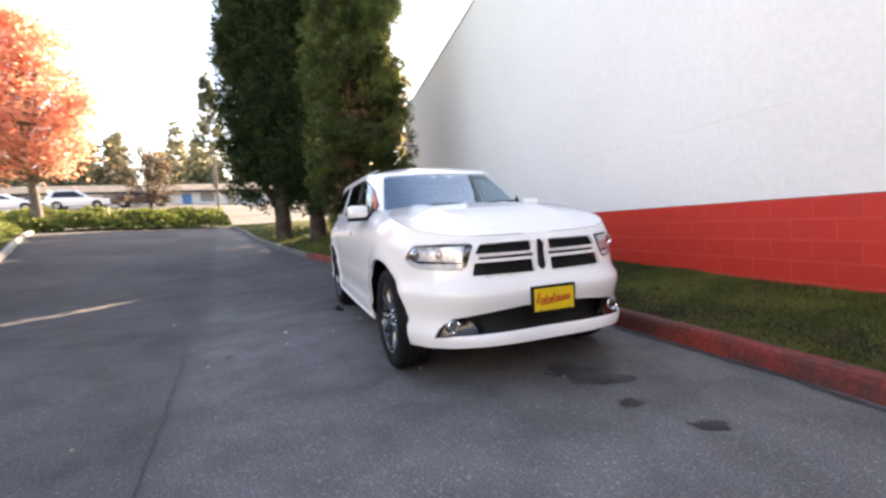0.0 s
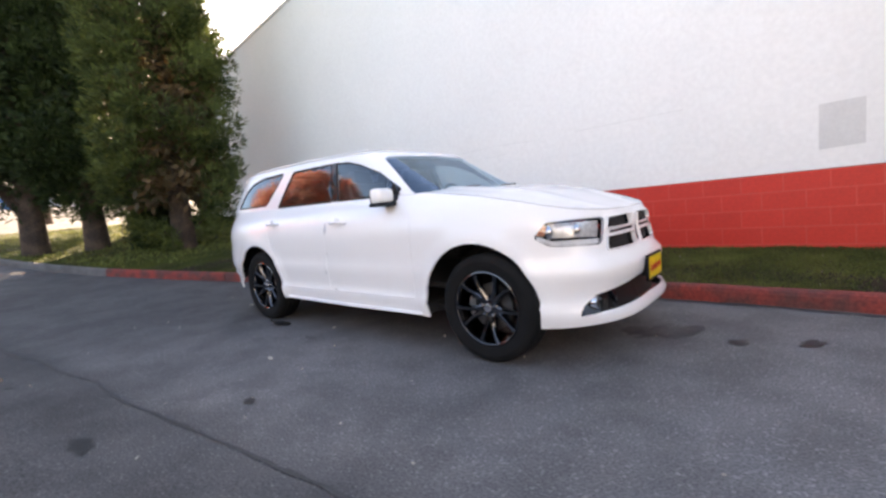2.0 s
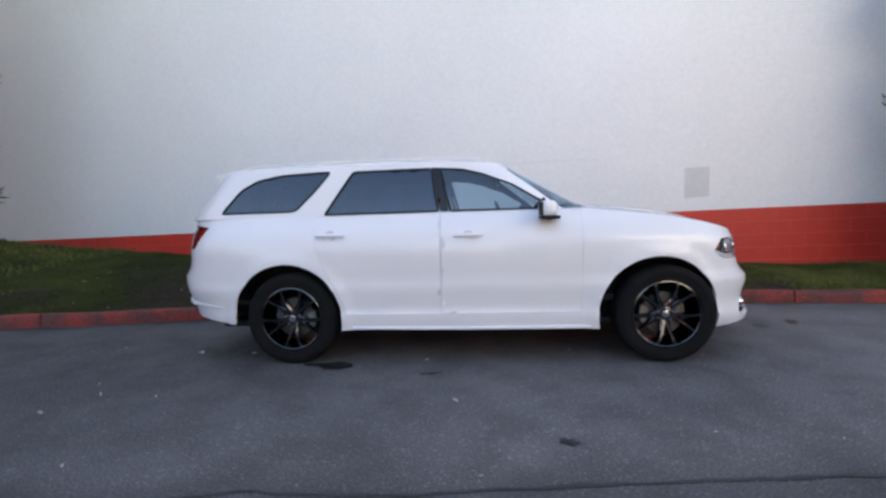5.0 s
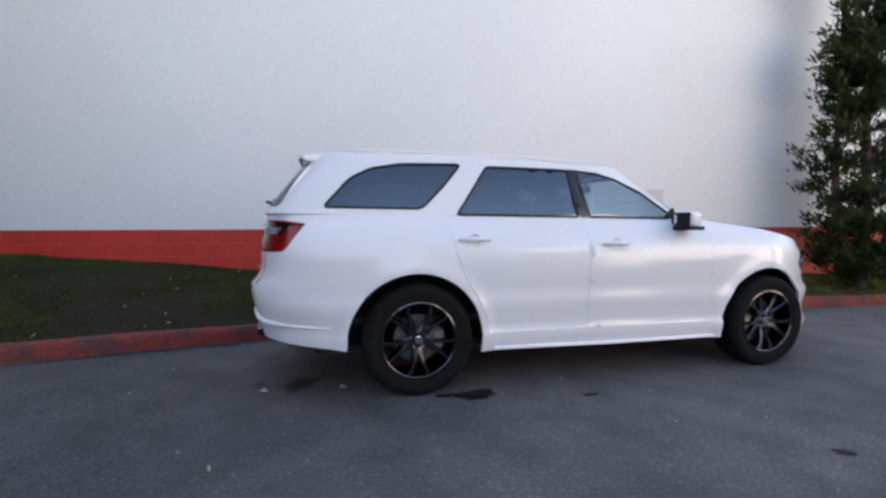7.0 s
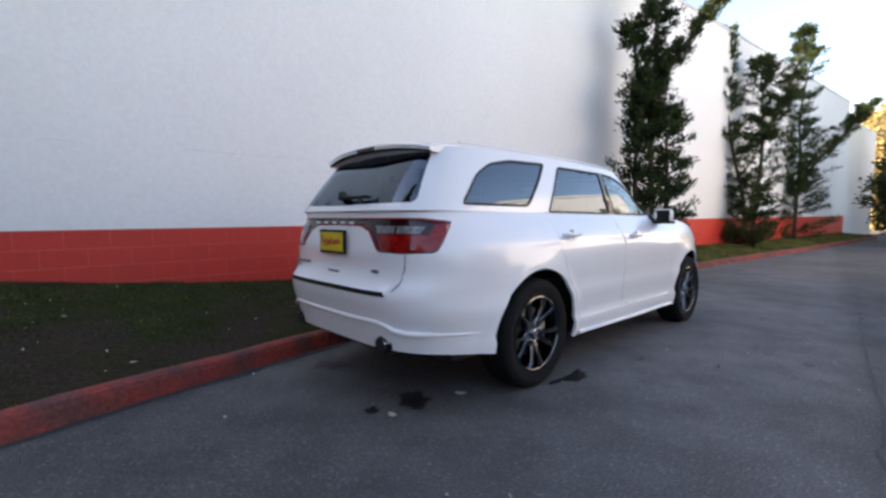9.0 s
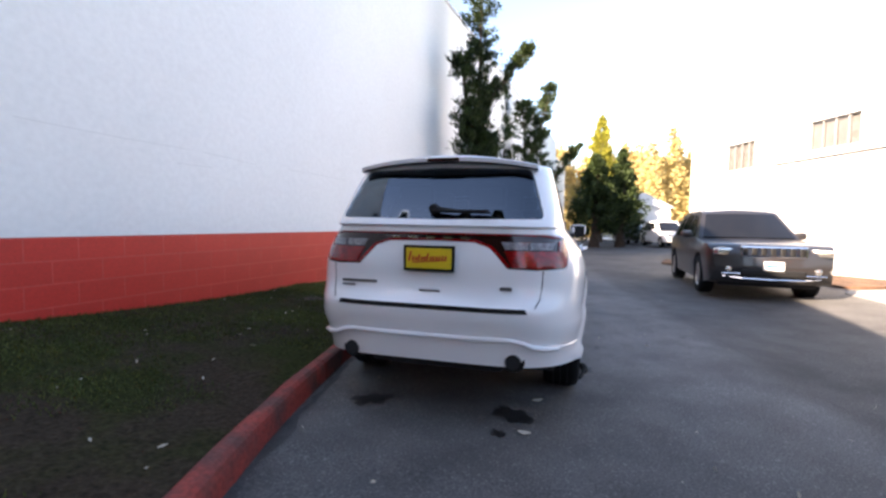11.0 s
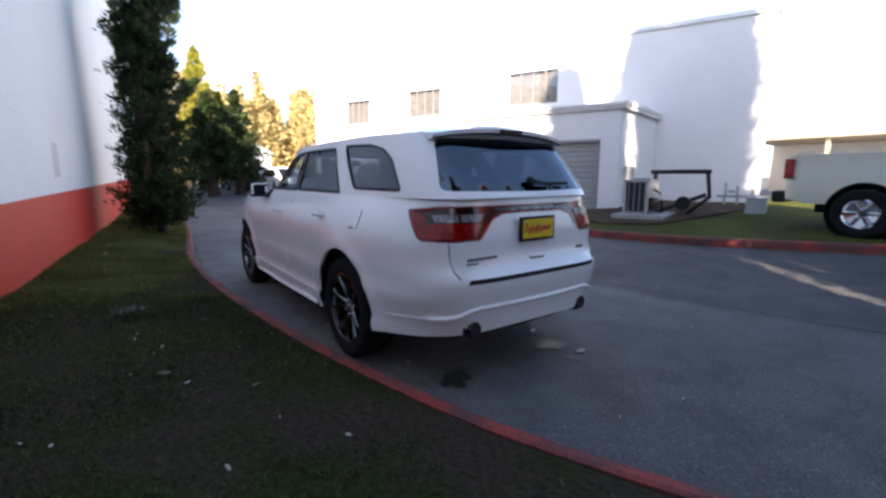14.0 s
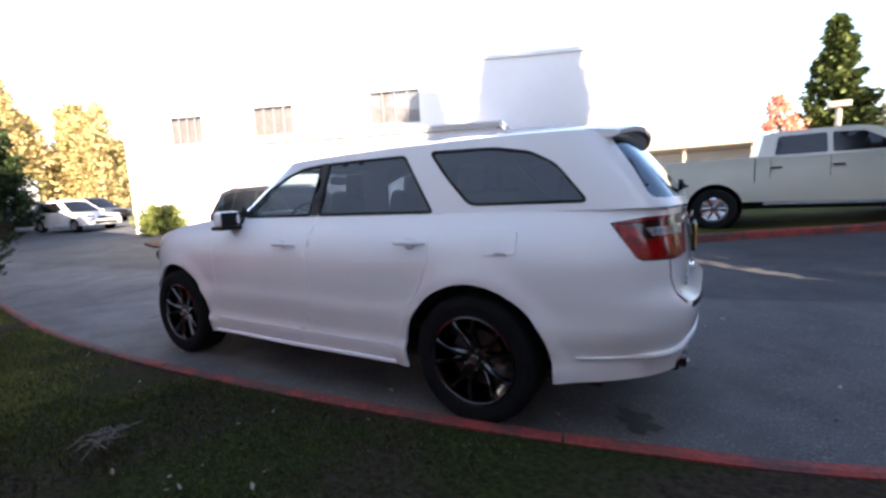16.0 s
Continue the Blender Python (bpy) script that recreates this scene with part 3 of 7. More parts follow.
link("lawn_south", verts, faces, M_CLIPPED, None, "shaded grass and soil of the planted island", True, category="grass strip", kind="structure")

# white building with its red block base
WT = 0.4
def red_top(x):
    return 1.105 + 0.015 * x
def roof_top(x):
    return 7.25 + 0.03 * x
wall = thing("wall_north", "tall plain white-painted block wall with a red base", "wall", kind="structure")
v, f = [], []
xs = np.linspace(WALL_X0, WALL_X1, 60)
for x in xs:
    y = float(wall_y(x))
    for yy, zz in ((y, red_top(x) + 0.004), (y, roof_top(x)), (y + WT, roof_top(x)), (y + WT, red_top(x) + 0.004)):
        v.append((x, yy, zz))
for i in range(len(xs) - 1):
    for c in range(4):
        a, b = i * 4 + c, i * 4 + (c + 1) % 4
        f.append((a, b, b + 4, a + 4)[::-1])
f += [(0, 1, 2, 3), tuple(len(v) - 4 + k for k in (3, 2, 1, 0))]
link("upper_wall", v, f, M_WHITEWALL, wall, "white painted upper wall")
# parapet flashing
pv, pf = [], []
for x in (WALL_X0, WALL_X1):
    y, z = float(wall_y(x)), roof_top(x)
    pv += [(x, y - 0.03, z - 0.06), (x, y - 0.03, z + 0.03), (x, y + WT + 0.03, z + 0.03), (x, y + WT + 0.03, z - 0.06)]
pf = [(0, 1, 5, 4), (1, 2, 6, 5), (2, 3, 7, 6), (3, 0, 4, 7), (0, 3, 2, 1), (4, 5, 6, 7)]
link("parapet_flashing", pv, pf, M_SIDING, wall)
# rest of that building: end walls, back and roof close it
y0, y1 = float(wall_y(WALL_X0)) + WT, float(wall_y(WALL_X1)) + WT
bv = [(WALL_X0, y0, 0), (WALL_X1, y1, 0), (WALL_X1, y1 + 22, 0), (WALL_X0, y0 + 22, 0)]
bv += [(a, b, 6.5) for a, b, _ in bv]
link("building_block", bv, [(0, 4, 7, 3), (1, 2, 6, 5), (2, 3, 7, 6), (4, 5, 6, 7), (0, 1, 5, 4)], M_WHITEWALL, wall, "white painted side walls and flat roof")
# annex wall past the red base
x = WALL_X1
link("end_wall", [(x, 0.6, 0.2), (x + 10, -0.6, 0.2), (x + 10, -0.2, 0.2), (x, 1.0, 0.2), (x, 0.6, 7.7), (x + 10, -0.6, 7.7), (x + 10, -0.2, 7.7), (x, 1.0, 7.7)],
     [(0, 1, 5, 4), (1, 2, 6, 5), (2, 3, 7, 6), (3, 0, 4, 7), (4, 5, 6, 7)], M_WHITEWALL, wall, "lower white wall")
link("paint_patch", [(3.30, float(wall_y(3.3)) - 0.004, 1.36), (3.66, float(wall_y(3.66)) - 0.004, 1.38), (3.66, float(wall_y(3.66)) - 0.004, 1.84), (3.30, float(wall_y(3.3)) - 0.004, 1.83)],
     [(0, 1, 2, 3)], M_PATCH, wall, "greyer square of repainted wall")

# stretches of block joint that show as thin grey lines
for pts in (((-3.95, 2.01), (-3.6, 2.005)), ((-2.65, 2.035), (-1.9, 2.03), (-1.1, 2.045)), ((-0.9, 2.045), (-0.1, 2.02)), ((0.5, 2.04), (2.0, 2.05)), ((-1.25, 1.87), (-0.8, 1.885))):
    v = [(x, float(wall_y(x)) - 0.004, z + dz) for dz in (-0.0025, 0.0025) for x, z in pts]
    n = len(pts)
    link("block_joint_line", v, [(i, i + 1, i + 1 + n, i + n) for i in range(n - 1)], M_PATCH, wall, "faint grey line of a block joint")

# ---- white building across the lane ----
BD = np.array([0.922, 0.387])
BN = np.array([0.387, -0.922])          # away from the lane
def on_main(t, z, back=0.0):
    p = np.array([8.74, -10.81]) + BD * t + BN * back
    return (p[0], p[1], z)
def on_annex(t, z, back=0.0):
    p = np.array([4.11, -8.95]) + BD * t + BN * back
    return (p[0], p[1], z)


def wall_with_holes(at, t0, t1, z0, z1, holes, thick):
    """A wall with openings through it; at(t, z, back) places it."""
    ts = sorted({t0, t1, *[h[0] for h in holes], *[h[1] for h in holes]})
    zs = sorted({z0, z1, *[h[2] for h in holes], *[h[3] for h in holes]})
    bm = bmesh.new()
    def quad(*ps):
        bm.faces.new([bm.verts.new(p) for p in ps])
    for a, b in zip(ts, ts[1:]):
        for c, d in zip(zs, zs[1:]):
            m = ((a + b) / 2, (c + d) / 2)
            if any(h[0] < m[0] < h[1] and h[2] < m[1] < h[3] for h in holes):
                continue
            quad(at(a, c), at(b, c), at(b, d), at(a, d))
            quad(at(a, c, thick), at(a, d, thick), at(b, d, thick), at(b, c, thick))
    for a, b, c, d in [*holes, (t0, t1, z0, z1)]:
        quad(at(a, c), at(a, d), at(a, d, thick), at(a, c, thick))
        quad(at(b, c), at(b, c, thick), at(b, d, thick), at(b, d))
        quad(at(a, d), at(b, d), at(b, d, thick), at(a, d, thick))
        quad(at(a, c), at(a, c, thick), at(b, c, thick), at(b, c))
    bmesh.ops.remove_doubles(bm, verts=bm.verts, dist=1e-4)
    bmesh.ops.recalc_face_normals(bm, faces=bm.faces)
    return bm


hall = thing("white_hall", "white-painted two-storey commercial building with a lower annex", "building")
WINDOWS = [(-1.97, 0.0, 4.17, 5.41), (3.2, 4.9, 4.05, 5.20), (7.2, 8.66, 3.95, 5.06)]
part("upper_wall", wall_with_holes(on_main, -8.56, 10.9, 0.0, 6.3, WINDOWS, 0.25), M_SIDING, hall)
q = [on_main(-8.56, 0, 0.25), on_main(10.9, 0, 0.25), on_main(10.9, 0, 16), on_main(-8.56, 0, 16)]
q += [(a, b, 6.25) for a, b, _ in q]
link("side_wall", q, [(0, 4, 7, 3), (1, 2, 6, 5), (2, 3, 7, 6), (4, 5, 6, 7)], M_SIDING, hall)
link("parapet", [on_main(t, z, b) for t in (-8.62, 10.95) for z, b in ((6.22, -0.07), (6.36, -0.07), (6.36, 0.3), (6.22, 0.3))],
     [(0, 1, 5, 4), (1, 2, 6, 5), (2, 3, 7, 6), (3, 0, 4, 7), (0, 3, 2, 1), (4, 5, 6, 7)], M_SIDING, hall)
for a, b, c, d in WINDOWS:
    win = new("window")
    win.parent = hall
    n = 4
    for i in range(n):
        w = (b - a) / n
        t0 = a + i * w
        link("pane", [on_main(t0 + 0.02, c + 0.03, 0.10), on_main(t0 + w - 0.02, c + 0.03, 0.10), on_main(t0 + w - 0.02, d - 0.03, 0.10), on_main(t0 + 0.02, d - 0.03, 0.10)], [(0, 1, 2, 3)], M_OFFICE, win)
        link("blind", [on_main(t0 + 0.004, c, 0.16), on_main(t0 + w - 0.004, c, 0.16), on_main(t0 + w - 0.004, d, 0.16), on_main(t0 + 0.004, d, 0.16)], [(0, 1, 2, 3)], M_BLIND, win)
    fr = []
    for i in range(n + 1):
        t0 = a + (b - a) * i / n
        fr.append(((t0 - 0.022 if i else t0), (t0 + 0.022 if i < n else t0), c, d))
    fr += [(a, b, c, c + 0.04), (a, b, d - 0.04, d)]
    for p, r, s, u in fr:
        link("frame", [on_main(t, z, k) for t in (p, r) for z, k in ((s, 0.06), (u, 0.06), (u, 0.14), (s, 0.14))],
             [(0, 1, 5, 4), (1, 2, 6, 5), (2, 3, 7, 6), (3, 0, 4, 7), (0, 3, 2, 1), (4, 5, 6, 7)], M_WINFRAME, win)
ANNEX_DOOR = (-0.77, 0.68, 0.22, 2.40)
part("annex_wall", wall_with_holes(on_annex, -1.37, 6.1, 0.0, 3.35, [ANNEX_DOOR], 0.25), M_SIDING, hall)
for t0, slant, k0 in ((-1.37, -0.157, 0.004), (5.9, 0.0, 0.25)):
    link("annex_side", [on_annex(t0 + dt + slant * k, z, k) for dt in (0.0, 0.2) for z, k in ((0, k0), (3.35, k0), (3.35, 3.49), (0, 3.49))],
         [(0, 1, 2, 3), (4, 7, 6, 5), (1, 5, 6, 2)], M_SIDING, hall)
link("annex_roof", [on_annex(t, z, k) for t, k, zz in ((-1.47, -0.10, (3.28, 3.46)), (-2.03, 3.49, (3.28, 3.50)), (6.25, -0.10, (3.28, 3.46)), (6.25, 3.49, (3.32, 3.50))) for z in zz],
     [(0, 1, 5, 4), (4, 5, 7, 6), (6, 7, 3, 2), (2, 3, 1, 0), (1, 3, 7, 5), (0, 4, 6, 2)], M_SIDING, hall, "white flat roof edge")
link("fascia_board", [on_annex(t, z, k) for t, k in ((-1.49, -0.12), (-2.06, 3.49), (-2.03, 3.49), (-1.47, -0.10)) for z in (3.38, 3.49)],
     [(0, 1, 3, 2), (2, 3, 5, 4), (4, 5, 7, 6), (6, 7, 1, 0), (1, 7, 5, 3), (0, 2, 4, 6)], M_SIDING, hall)
link("gutter", [on_annex(t, z, b) for t in (-1.49, 6.27) for z, b in ((3.36, -0.15), (3.43, -0.16), (3.43, -0.10), (3.36, -0.10))],
     [(0, 1, 5, 4), (1, 2, 6, 5), (2, 3, 7, 6), (3, 0, 4, 7), (0, 3, 2, 1), (4, 5, 6, 7)], M_SIDING, hall)
a, b, c, d = ANNEX_DOOR
door = new("door")
door.parent = hall
n = 14
for i in range(n):
    z0, z1 = c + (d - c) * i / n, c + (d - c) * (i + 1) / n
    link("slat", [on_annex(a, z0 + 0.006, 0.10), on_annex(b, z0 + 0.006, 0.10), on_annex(b, (z0 + z1) / 2, 0.085), on_annex(a, (z0 + z1) / 2, 0.085), on_annex(b, z1 - 0.002, 0.10), on_annex(a, z1 - 0.002, 0.10),
                  on_annex(a, z0, 0.13), on_annex(b, z0, 0.13), on_annex(b, z1, 0.13), on_annex(a, z1, 0.13)], [(0, 1, 2, 3), (3, 2, 4, 5), (6, 9, 8, 7), (5, 4, 8, 9), (0, 6, 7, 1)], M_DOORGREY, door)
for p, r, s, u in ((a - 0.05, a + 0.02, c, d), (b - 0.02, b + 0.05, c, d), (a - 0.05, b + 0.05, d - 0.02, d + 0.06)):
    link("door_frame", [on_annex(t, z, k) for t in (p, r) for z, k in ((s, -0.02), (u, -0.02), (u, 0.14), (s, 0.14))],
         [(0, 1, 5, 4), (1, 2, 6, 5), (2, 3, 7, 6), (3, 0, 4, 7), (0, 3, 2, 1), (4, 5, 6, 7)], M_DOORGREY, door)


# ---- the white SUV ----
def fillet(poly, r, n=5):
    """Rounds the corners of an outline."""
    p = np.asarray(poly, float)
    out = []
    for a, b, c in zip(np.roll(p, 1, 0), p, np.roll(p, -1, 0)):
        la, lc = np.linalg.norm(a - b), np.linalg.norm(c - b)
        d = min(r, 0.45 * la, 0.45 * lc)
        s0, s1 = b + (a - b) * d / la, b + (c - b) * d / lc
        for k in range(n + 1):
            t = k / n
            out.append((1 - t) ** 2 * s0 + 2 * t * (1 - t) * b + t * t * s1)
    return np.array(out)


XF0, XR0, NF, NR = 1.0, -1.4, 3.5, 5.0
WZ = ([0.20, 0.28, 0.36, 0.41, 0.45, 0.55, 0.64, 0.70, 0.78, 0.90, 0.97, 1.02, 1.08, 1.13, 1.17, 1.20, 1.22, 1.235],
      [0.890, 0.915, 0.938, 0.944, 0.926, 0.938, 0.950, 0.939, 0.947, 0.952, 0.948, 0.936, 0.916, 0.886, 0.851, 0.823, 0.809, 0.801])
FZ = ([0.20, 0.26, 0.35, 0.40, 0.50, 0.60, 0.66, 0.72, 0.80, 0.94, 0.99, 1.10, 1.24], [2.28, 2.36, 2.38, 2.33, 2.32, 2.355, 2.345, 2.285, 2.265, 2.245, 2.215, 2.17, 2.06])
RZ = ([0.28, 0.40, 0.55, 0.70, 0.755, 0.80, 0.86, 1.0, 1.235], [-2.48, -2.58, -2.61, -2.645, -2.64, -2.60, -2.575, -2.575, -2.53])
t_ = np.linspace(0, 1, 600)
ph = 0.5 * math.pi * (3 * t_ ** 2 - 2 * t_ ** 3)
cF, sF = np.cos(ph) ** (2 / NF), np.sin(ph) ** (2 / NF)
cF[-1] = 0
cR, sR = np.sin(ph) ** (2 / NR), np.cos(ph) ** (2 / NR)
sR[-1] = 0
tab_xs = np.r_[np.full(600, XF0), np.linspace(XF0, XR0, 200)[1:-1], np.full(600, XR0)]
tab_f = np.r_[cF, np.zeros(198), np.zeros(600)]
tab_r = np.r_[np.zeros(600), np.zeros(198), cR]
tab_y = np.r_[sF, np.ones(198), sR]
rx_ = tab_xs + tab_f * (2.28 - XF0) + tab_r * (-2.58 - XR0)
ry_ = tab_y * 0.94
tab_s = np.r_[0, np.cumsum(np.hypot(np.diff(rx_), np.diff(ry_)))]
S_END = tab_s[-1]
HUBS = ((1.515, 0.385), (-1.510, 0.385))
ARCHES = ((1.452, 0.385), (-1.530, 0.385))


def low(s, z):
    """A point of the lower body's near side, by the way round from the nose and the height."""
    s, z = np.asarray(s, float), np.asarray(z, float)
    W, F, R = np.interp(z, *WZ), np.interp(z, *FZ), np.interp(z, *RZ)
    x = np.interp(s, tab_s, tab_xs) + np.interp(s, tab_s, tab_f) * (F - XF0) + np.interp(s, tab_s, tab_r) * (R - XR0)
    y = W * np.interp(s, tab_s, tab_y)
    tail = np.clip((-x - 1.7) / 0.8, 0, 1) ** 1.5
    y = y * (1 - 0.055 * tail * np.clip((1.235 - z) / 0.12, 0, 1)) * (1 - 0.07 * np.clip((0.62 - z) / 0.22, 0, 1) * np.clip((-x - 2.0) / 0.45, 0, 1))
    for hx, hz in ARCHES:
        d = np.hypot(x - hx, z - hz)
        y = y + np.clip((y - 0.75) / 0.1, 0, 1) * 0.020 * np.exp(-((d - 0.485) / 0.05) ** 2)
    return np.stack([x, -y, z], -1)


def s_x(x, z):
    W = low(tab_s, np.full_like(tab_s, z))[:, 0]
    return float(np.interp(-x, -W, tab_s))


def s_y(y, z, rear=False):
    p = -low(tab_s, np.full_like(tab_s, z))[:, 1]
    h = len(tab_s) // 2
    return float(np.interp(-y, -p[h:], tab_s[h:])) if rear else float(np.interp(y, p[:h], tab_s[:h]))


HOODZ = ([0.6, 0.95, 1.2, 1.5, 1.8, 2.05, 2.2, 2.3], [1.235, 1.235, 1.205, 1.165, 1.105, 1.04, 1.005, 0.985])
def top_z(s):
    z = np.full_like(np.asarray(s, float), 1.1)
    for _ in range(8):
        z = np.interp(low(s, z)[..., 0], *HOODZ)
    return z
def bottom_z(s):
    x = low(s, np.full_like(np.asarray(s, float), 0.4))[..., 0]
    return np.interp(x, [-2.7, -2.45, -1.95, -1.1, 1.0, 2.0, 2.45], [0.415, 0.385, 0.340, 0.290, 0.282, 0.275, 0.315])


car = thing("sport_utility_vehicle", "white parked sport utility vehicle with black wheels and tinted glass", "car")
ss = np.linspace(0, S_END, 220)
OUT = np.vstack([np.stack([ss, bottom_z(ss)], 1), np.stack([ss, top_z(ss)], 1)[::-1]])


def xz(*pts):
    return np.array([(s_x(x, z), z) for x, z in pts])
def fz(*pts):
    return np.array([(s_y(y, z), z) for y, z in pts])
def rz_(*pts):
    return np.array([(s_y(y, z, True), z) for y, z in pts])


arches = []
for hx, hz in ARCHES:
    a = np.linspace(0, 2 * math.pi, 64, endpoint=False)
    arches.append(np.array([(s_x(hx + 0.463 * math.cos(k), hz + 0.463 * math.sin(k)), hz + 0.463 * math.sin(k)) for k in a]))
F_DOOR = xz((0.86, 0.42), (0.875, 0.9), (0.885, 1.2345), (-0.235, 1.2345), (-0.235, 0.42))
R_DOOR = xz((-0.243, 0.42), (-0.243, 1.2345), (-1.30, 1.2345), (-1.265, 0.98), (-1.20, 0.80), (-1.10, 0.66), (-1.04, 0.53), (-1.02, 0.42))
HEAD = fillet(np.vstack([xz((1.890, 0.875), (1.950, 0.962)), fz((0.66, 0.968), (0.475, 0.962), (0.545, 0.790)), xz((1.975, 0.806), (1.900, 0.850))]), 0.03)
G_UP = fillet(fz((0.066, 0.886), (0.066, 0.962), (0.440, 0.958), (0.482, 0.890)), 0.016)
G_LO = fillet(fz((0.066, 0.746), (0.066, 0.834), (0.488, 0.834), (0.512, 0.750)), 0.016)
G_MID = fz((-0.001, 0.757), (0.014, 0.757), (0.034, 0.785), (0.026, 0.851), (0.455, 0.853), (0.450, 0.868), (0.026, 0.870), (0.034, 0.93), (0.014, 0.960), (-0.001, 0.960))
G_MID[:, 0] = np.maximum(G_MID[:, 0], -0.001)
INTAKE = np.vstack([[(-0.001, 0.535), (-0.001, 0.385)], fz((0.45, 0.380), (0.64, 0.372), (0.765, 0.352), (0.70, 0.440), (0.655, 0.478), (0.51, 0.500), (0.36, 0.520), (0.20, 0.535))])
TAIL = np.vstack([xz((-2.25, 1.170), (-2.375, 1.000), (-2.40, 0.985)), rz_((0.65, 0.976), (0.475, 0.982), (0.36, 1.105), (0.27, 1.134)), [(S_END + 0.001, 1.138), (S_END + 0.001, 1.19)], rz_((0.70, 1.190))])
STEP = np.vstack([rz_((0.60, 0.728), (0.585, 0.756)), [(S_END + 0.001, 0.756), (S_END + 0.001, 0.728)]])

body_holes = [*arches, F_DOOR, R_DOOR, HEAD, G_UP, G_LO, G_MID, INTAKE, TAIL, STEP]
v2, f2 = sheet(OUT, body_holes, 0.045)
v, f, idx = shell(low(v2[:, 0], v2[:, 1]), f2, 0.02, both=True)
link("body", v, f, [M_PAINT, M_LINER], car, "glossy white painted body shell", True, idx)
for side in (1, -1):
    for nm, poly in (("front_door", F_DOOR), ("rear_door", R_DOOR)):
        v2, f2 = sheet(inset(poly, 0.0027), (), 0.045)
        p = low(v2[:, 0], v2[:, 1]) * (1, side, 1)
        v, f, idx = shell(p, f2, 0.03)
        d = link(nm, v, f, [M_PAINT, M_LINER], car, "", True, idx)
        hx0, hx1, hz = (-0.13, 0.10, 1.045) if nm == "front_door" else (-1.25, -1.02, 1.07)
        y = 0.935 * -side
        pts = [(hx0 + (hx1 - hx0) * k / 8, y - side * (0.002 + 0.036 * math.sin(math.pi * k / 8) ** 0.5), hz + 0.006 * math.sin(math.pi * k / 8)) for k in range(9)]
        part("handle", tube(pts, [0.009, 0.013, 0.014, 0.014, 0.014, 0.014, 0.014, 0.013, 0.009], 10), M_PAINT, d, smooth=True)
        part("handle_cup", lathe([(0.0, 0.004), (0.034, 0.002), (0.040, -0.001), (0.044, -0.006)], 24, "y", ((hx0 + hx1) / 2, y * 0.999, hz)), M_PAINT, d, smooth=True)

# bonnet
es = np.linspace(0, float(s_x(0.96, 1.235)), 60)
edge = low(es, top_z(es))
rowsv, COLN = [], 25
for i in range(len(es)):
    ex, ey, ez = edge[i]
    tipd = edge[0][0] - ex
    crown = 0.045 * min(1.0, tipd / 0.5) ** 0.8 * (1 - 0.35 * max(0, (tipd - 0.7)))
    for c in range(COLN):
        w = -1 + 2 * c / (COLN - 1)
        bulge = 0.012 * min(1, tipd / 0.4) * math.exp(-((abs(w) - 0.55) / 0.09) ** 2)
        rowsv.append((ex, ey * w * 0.997, ez + crown * (1 - abs(w) ** 2.6) + bulge))
hf = np.array([t for i in range(len(es) - 1) for c in range(COLN - 1) for t in ((i * COLN + c, i * COLN + c + 1, (i + 1) * COLN + c), (i * COLN + c + 1, (i + 1) * COLN + c + 1, (i + 1) * COLN + c))])
v, f, idx = shell(np.array(rowsv), hf, 0.015, (1.5, 0, 0.5))
link("bonnet", v, f, [M_PAINT, M_LINER], car, "", True, idx)
for sd in (1, -1):
    part("bonnet_gap", tube([tuple(p * (1, sd, 1) + np.array((0, 0.001 * sd, 0.0015))) for p in edge[3:]], 0.0016, 6), M_LINER, car)

# cabin above the belt line
def up(s, u):
    """A point of the cabin's near side: way round as below, u from the belt (0) to the roof edge (1)."""
    s, u = np.asarray(s, float), np.asarray(u, float)
    F = 1.03 - 0.71 * u
    R = -2.555 + 0.24 * u + 0.075 * u * u
    W = 0.800 - 0.085 * u - 0.028 * u * u
    x = np.interp(s, up_s, up_xs) + np.interp(s, up_s, up_f) * (F + 0.35) + np.interp(s, up_s, up_r) * (R + 1.6)
    y = W * np.interp(s, up_s, up_y)
    ze = 1.668 - 0.024 * ((x + 1.0) / 1.2) ** 2
    return np.stack([x, -y, 1.235 + u * (ze - 1.235)], -1)


NU = 4.6
cU, sU = np.cos(ph) ** (2 / NU), np.sin(ph) ** (2 / NU)
cU[-1] = 0
up_xs = np.r_[np.full(600, -0.35), np.linspace(-0.35, -1.6, 200)[1:-1], np.full(600, -1.6)]
up_f, up_r, up_y = np.r_[cU, np.zeros(798)], np.r_[np.zeros(798), cR], np.r_[sU, np.ones(198), sR]
ux_, uy_ = up_xs + up_f * 1.2 + up_r * -0.9, up_y * 0.76
up_s = np.r_[0, np.cumsum(np.hypot(np.diff(ux_), np.diff(uy_)))]
U_END = up_s[-1]


def u_of(z):
    return (z - 1.235) / 0.425
def uxz(*pts):
    out = []
    for x, z in pts:
        u = u_of(z)
        out.append((float(np.interp(-x, -up(up_s, np.full_like(up_s, u))[:, 0], up_s)), u))
    return np.array(out)
def uyz(*pts, rear=False):
    out = []
    for y, z in pts:
        u = u_of(z)
        p = -up(up_s, np.full_like(up_s, u))[:, 1]
        h = len(up_s) // 2
        out.append((float(np.interp(-y, -p[h:], up_s[h:])) if rear else float(np.interp(y, p[:h], up_s[:h])), u))
    return np.array(out)


def in_metres(p):
    p = np.array(p)
    p[:, 1] *= 0.425
    return p


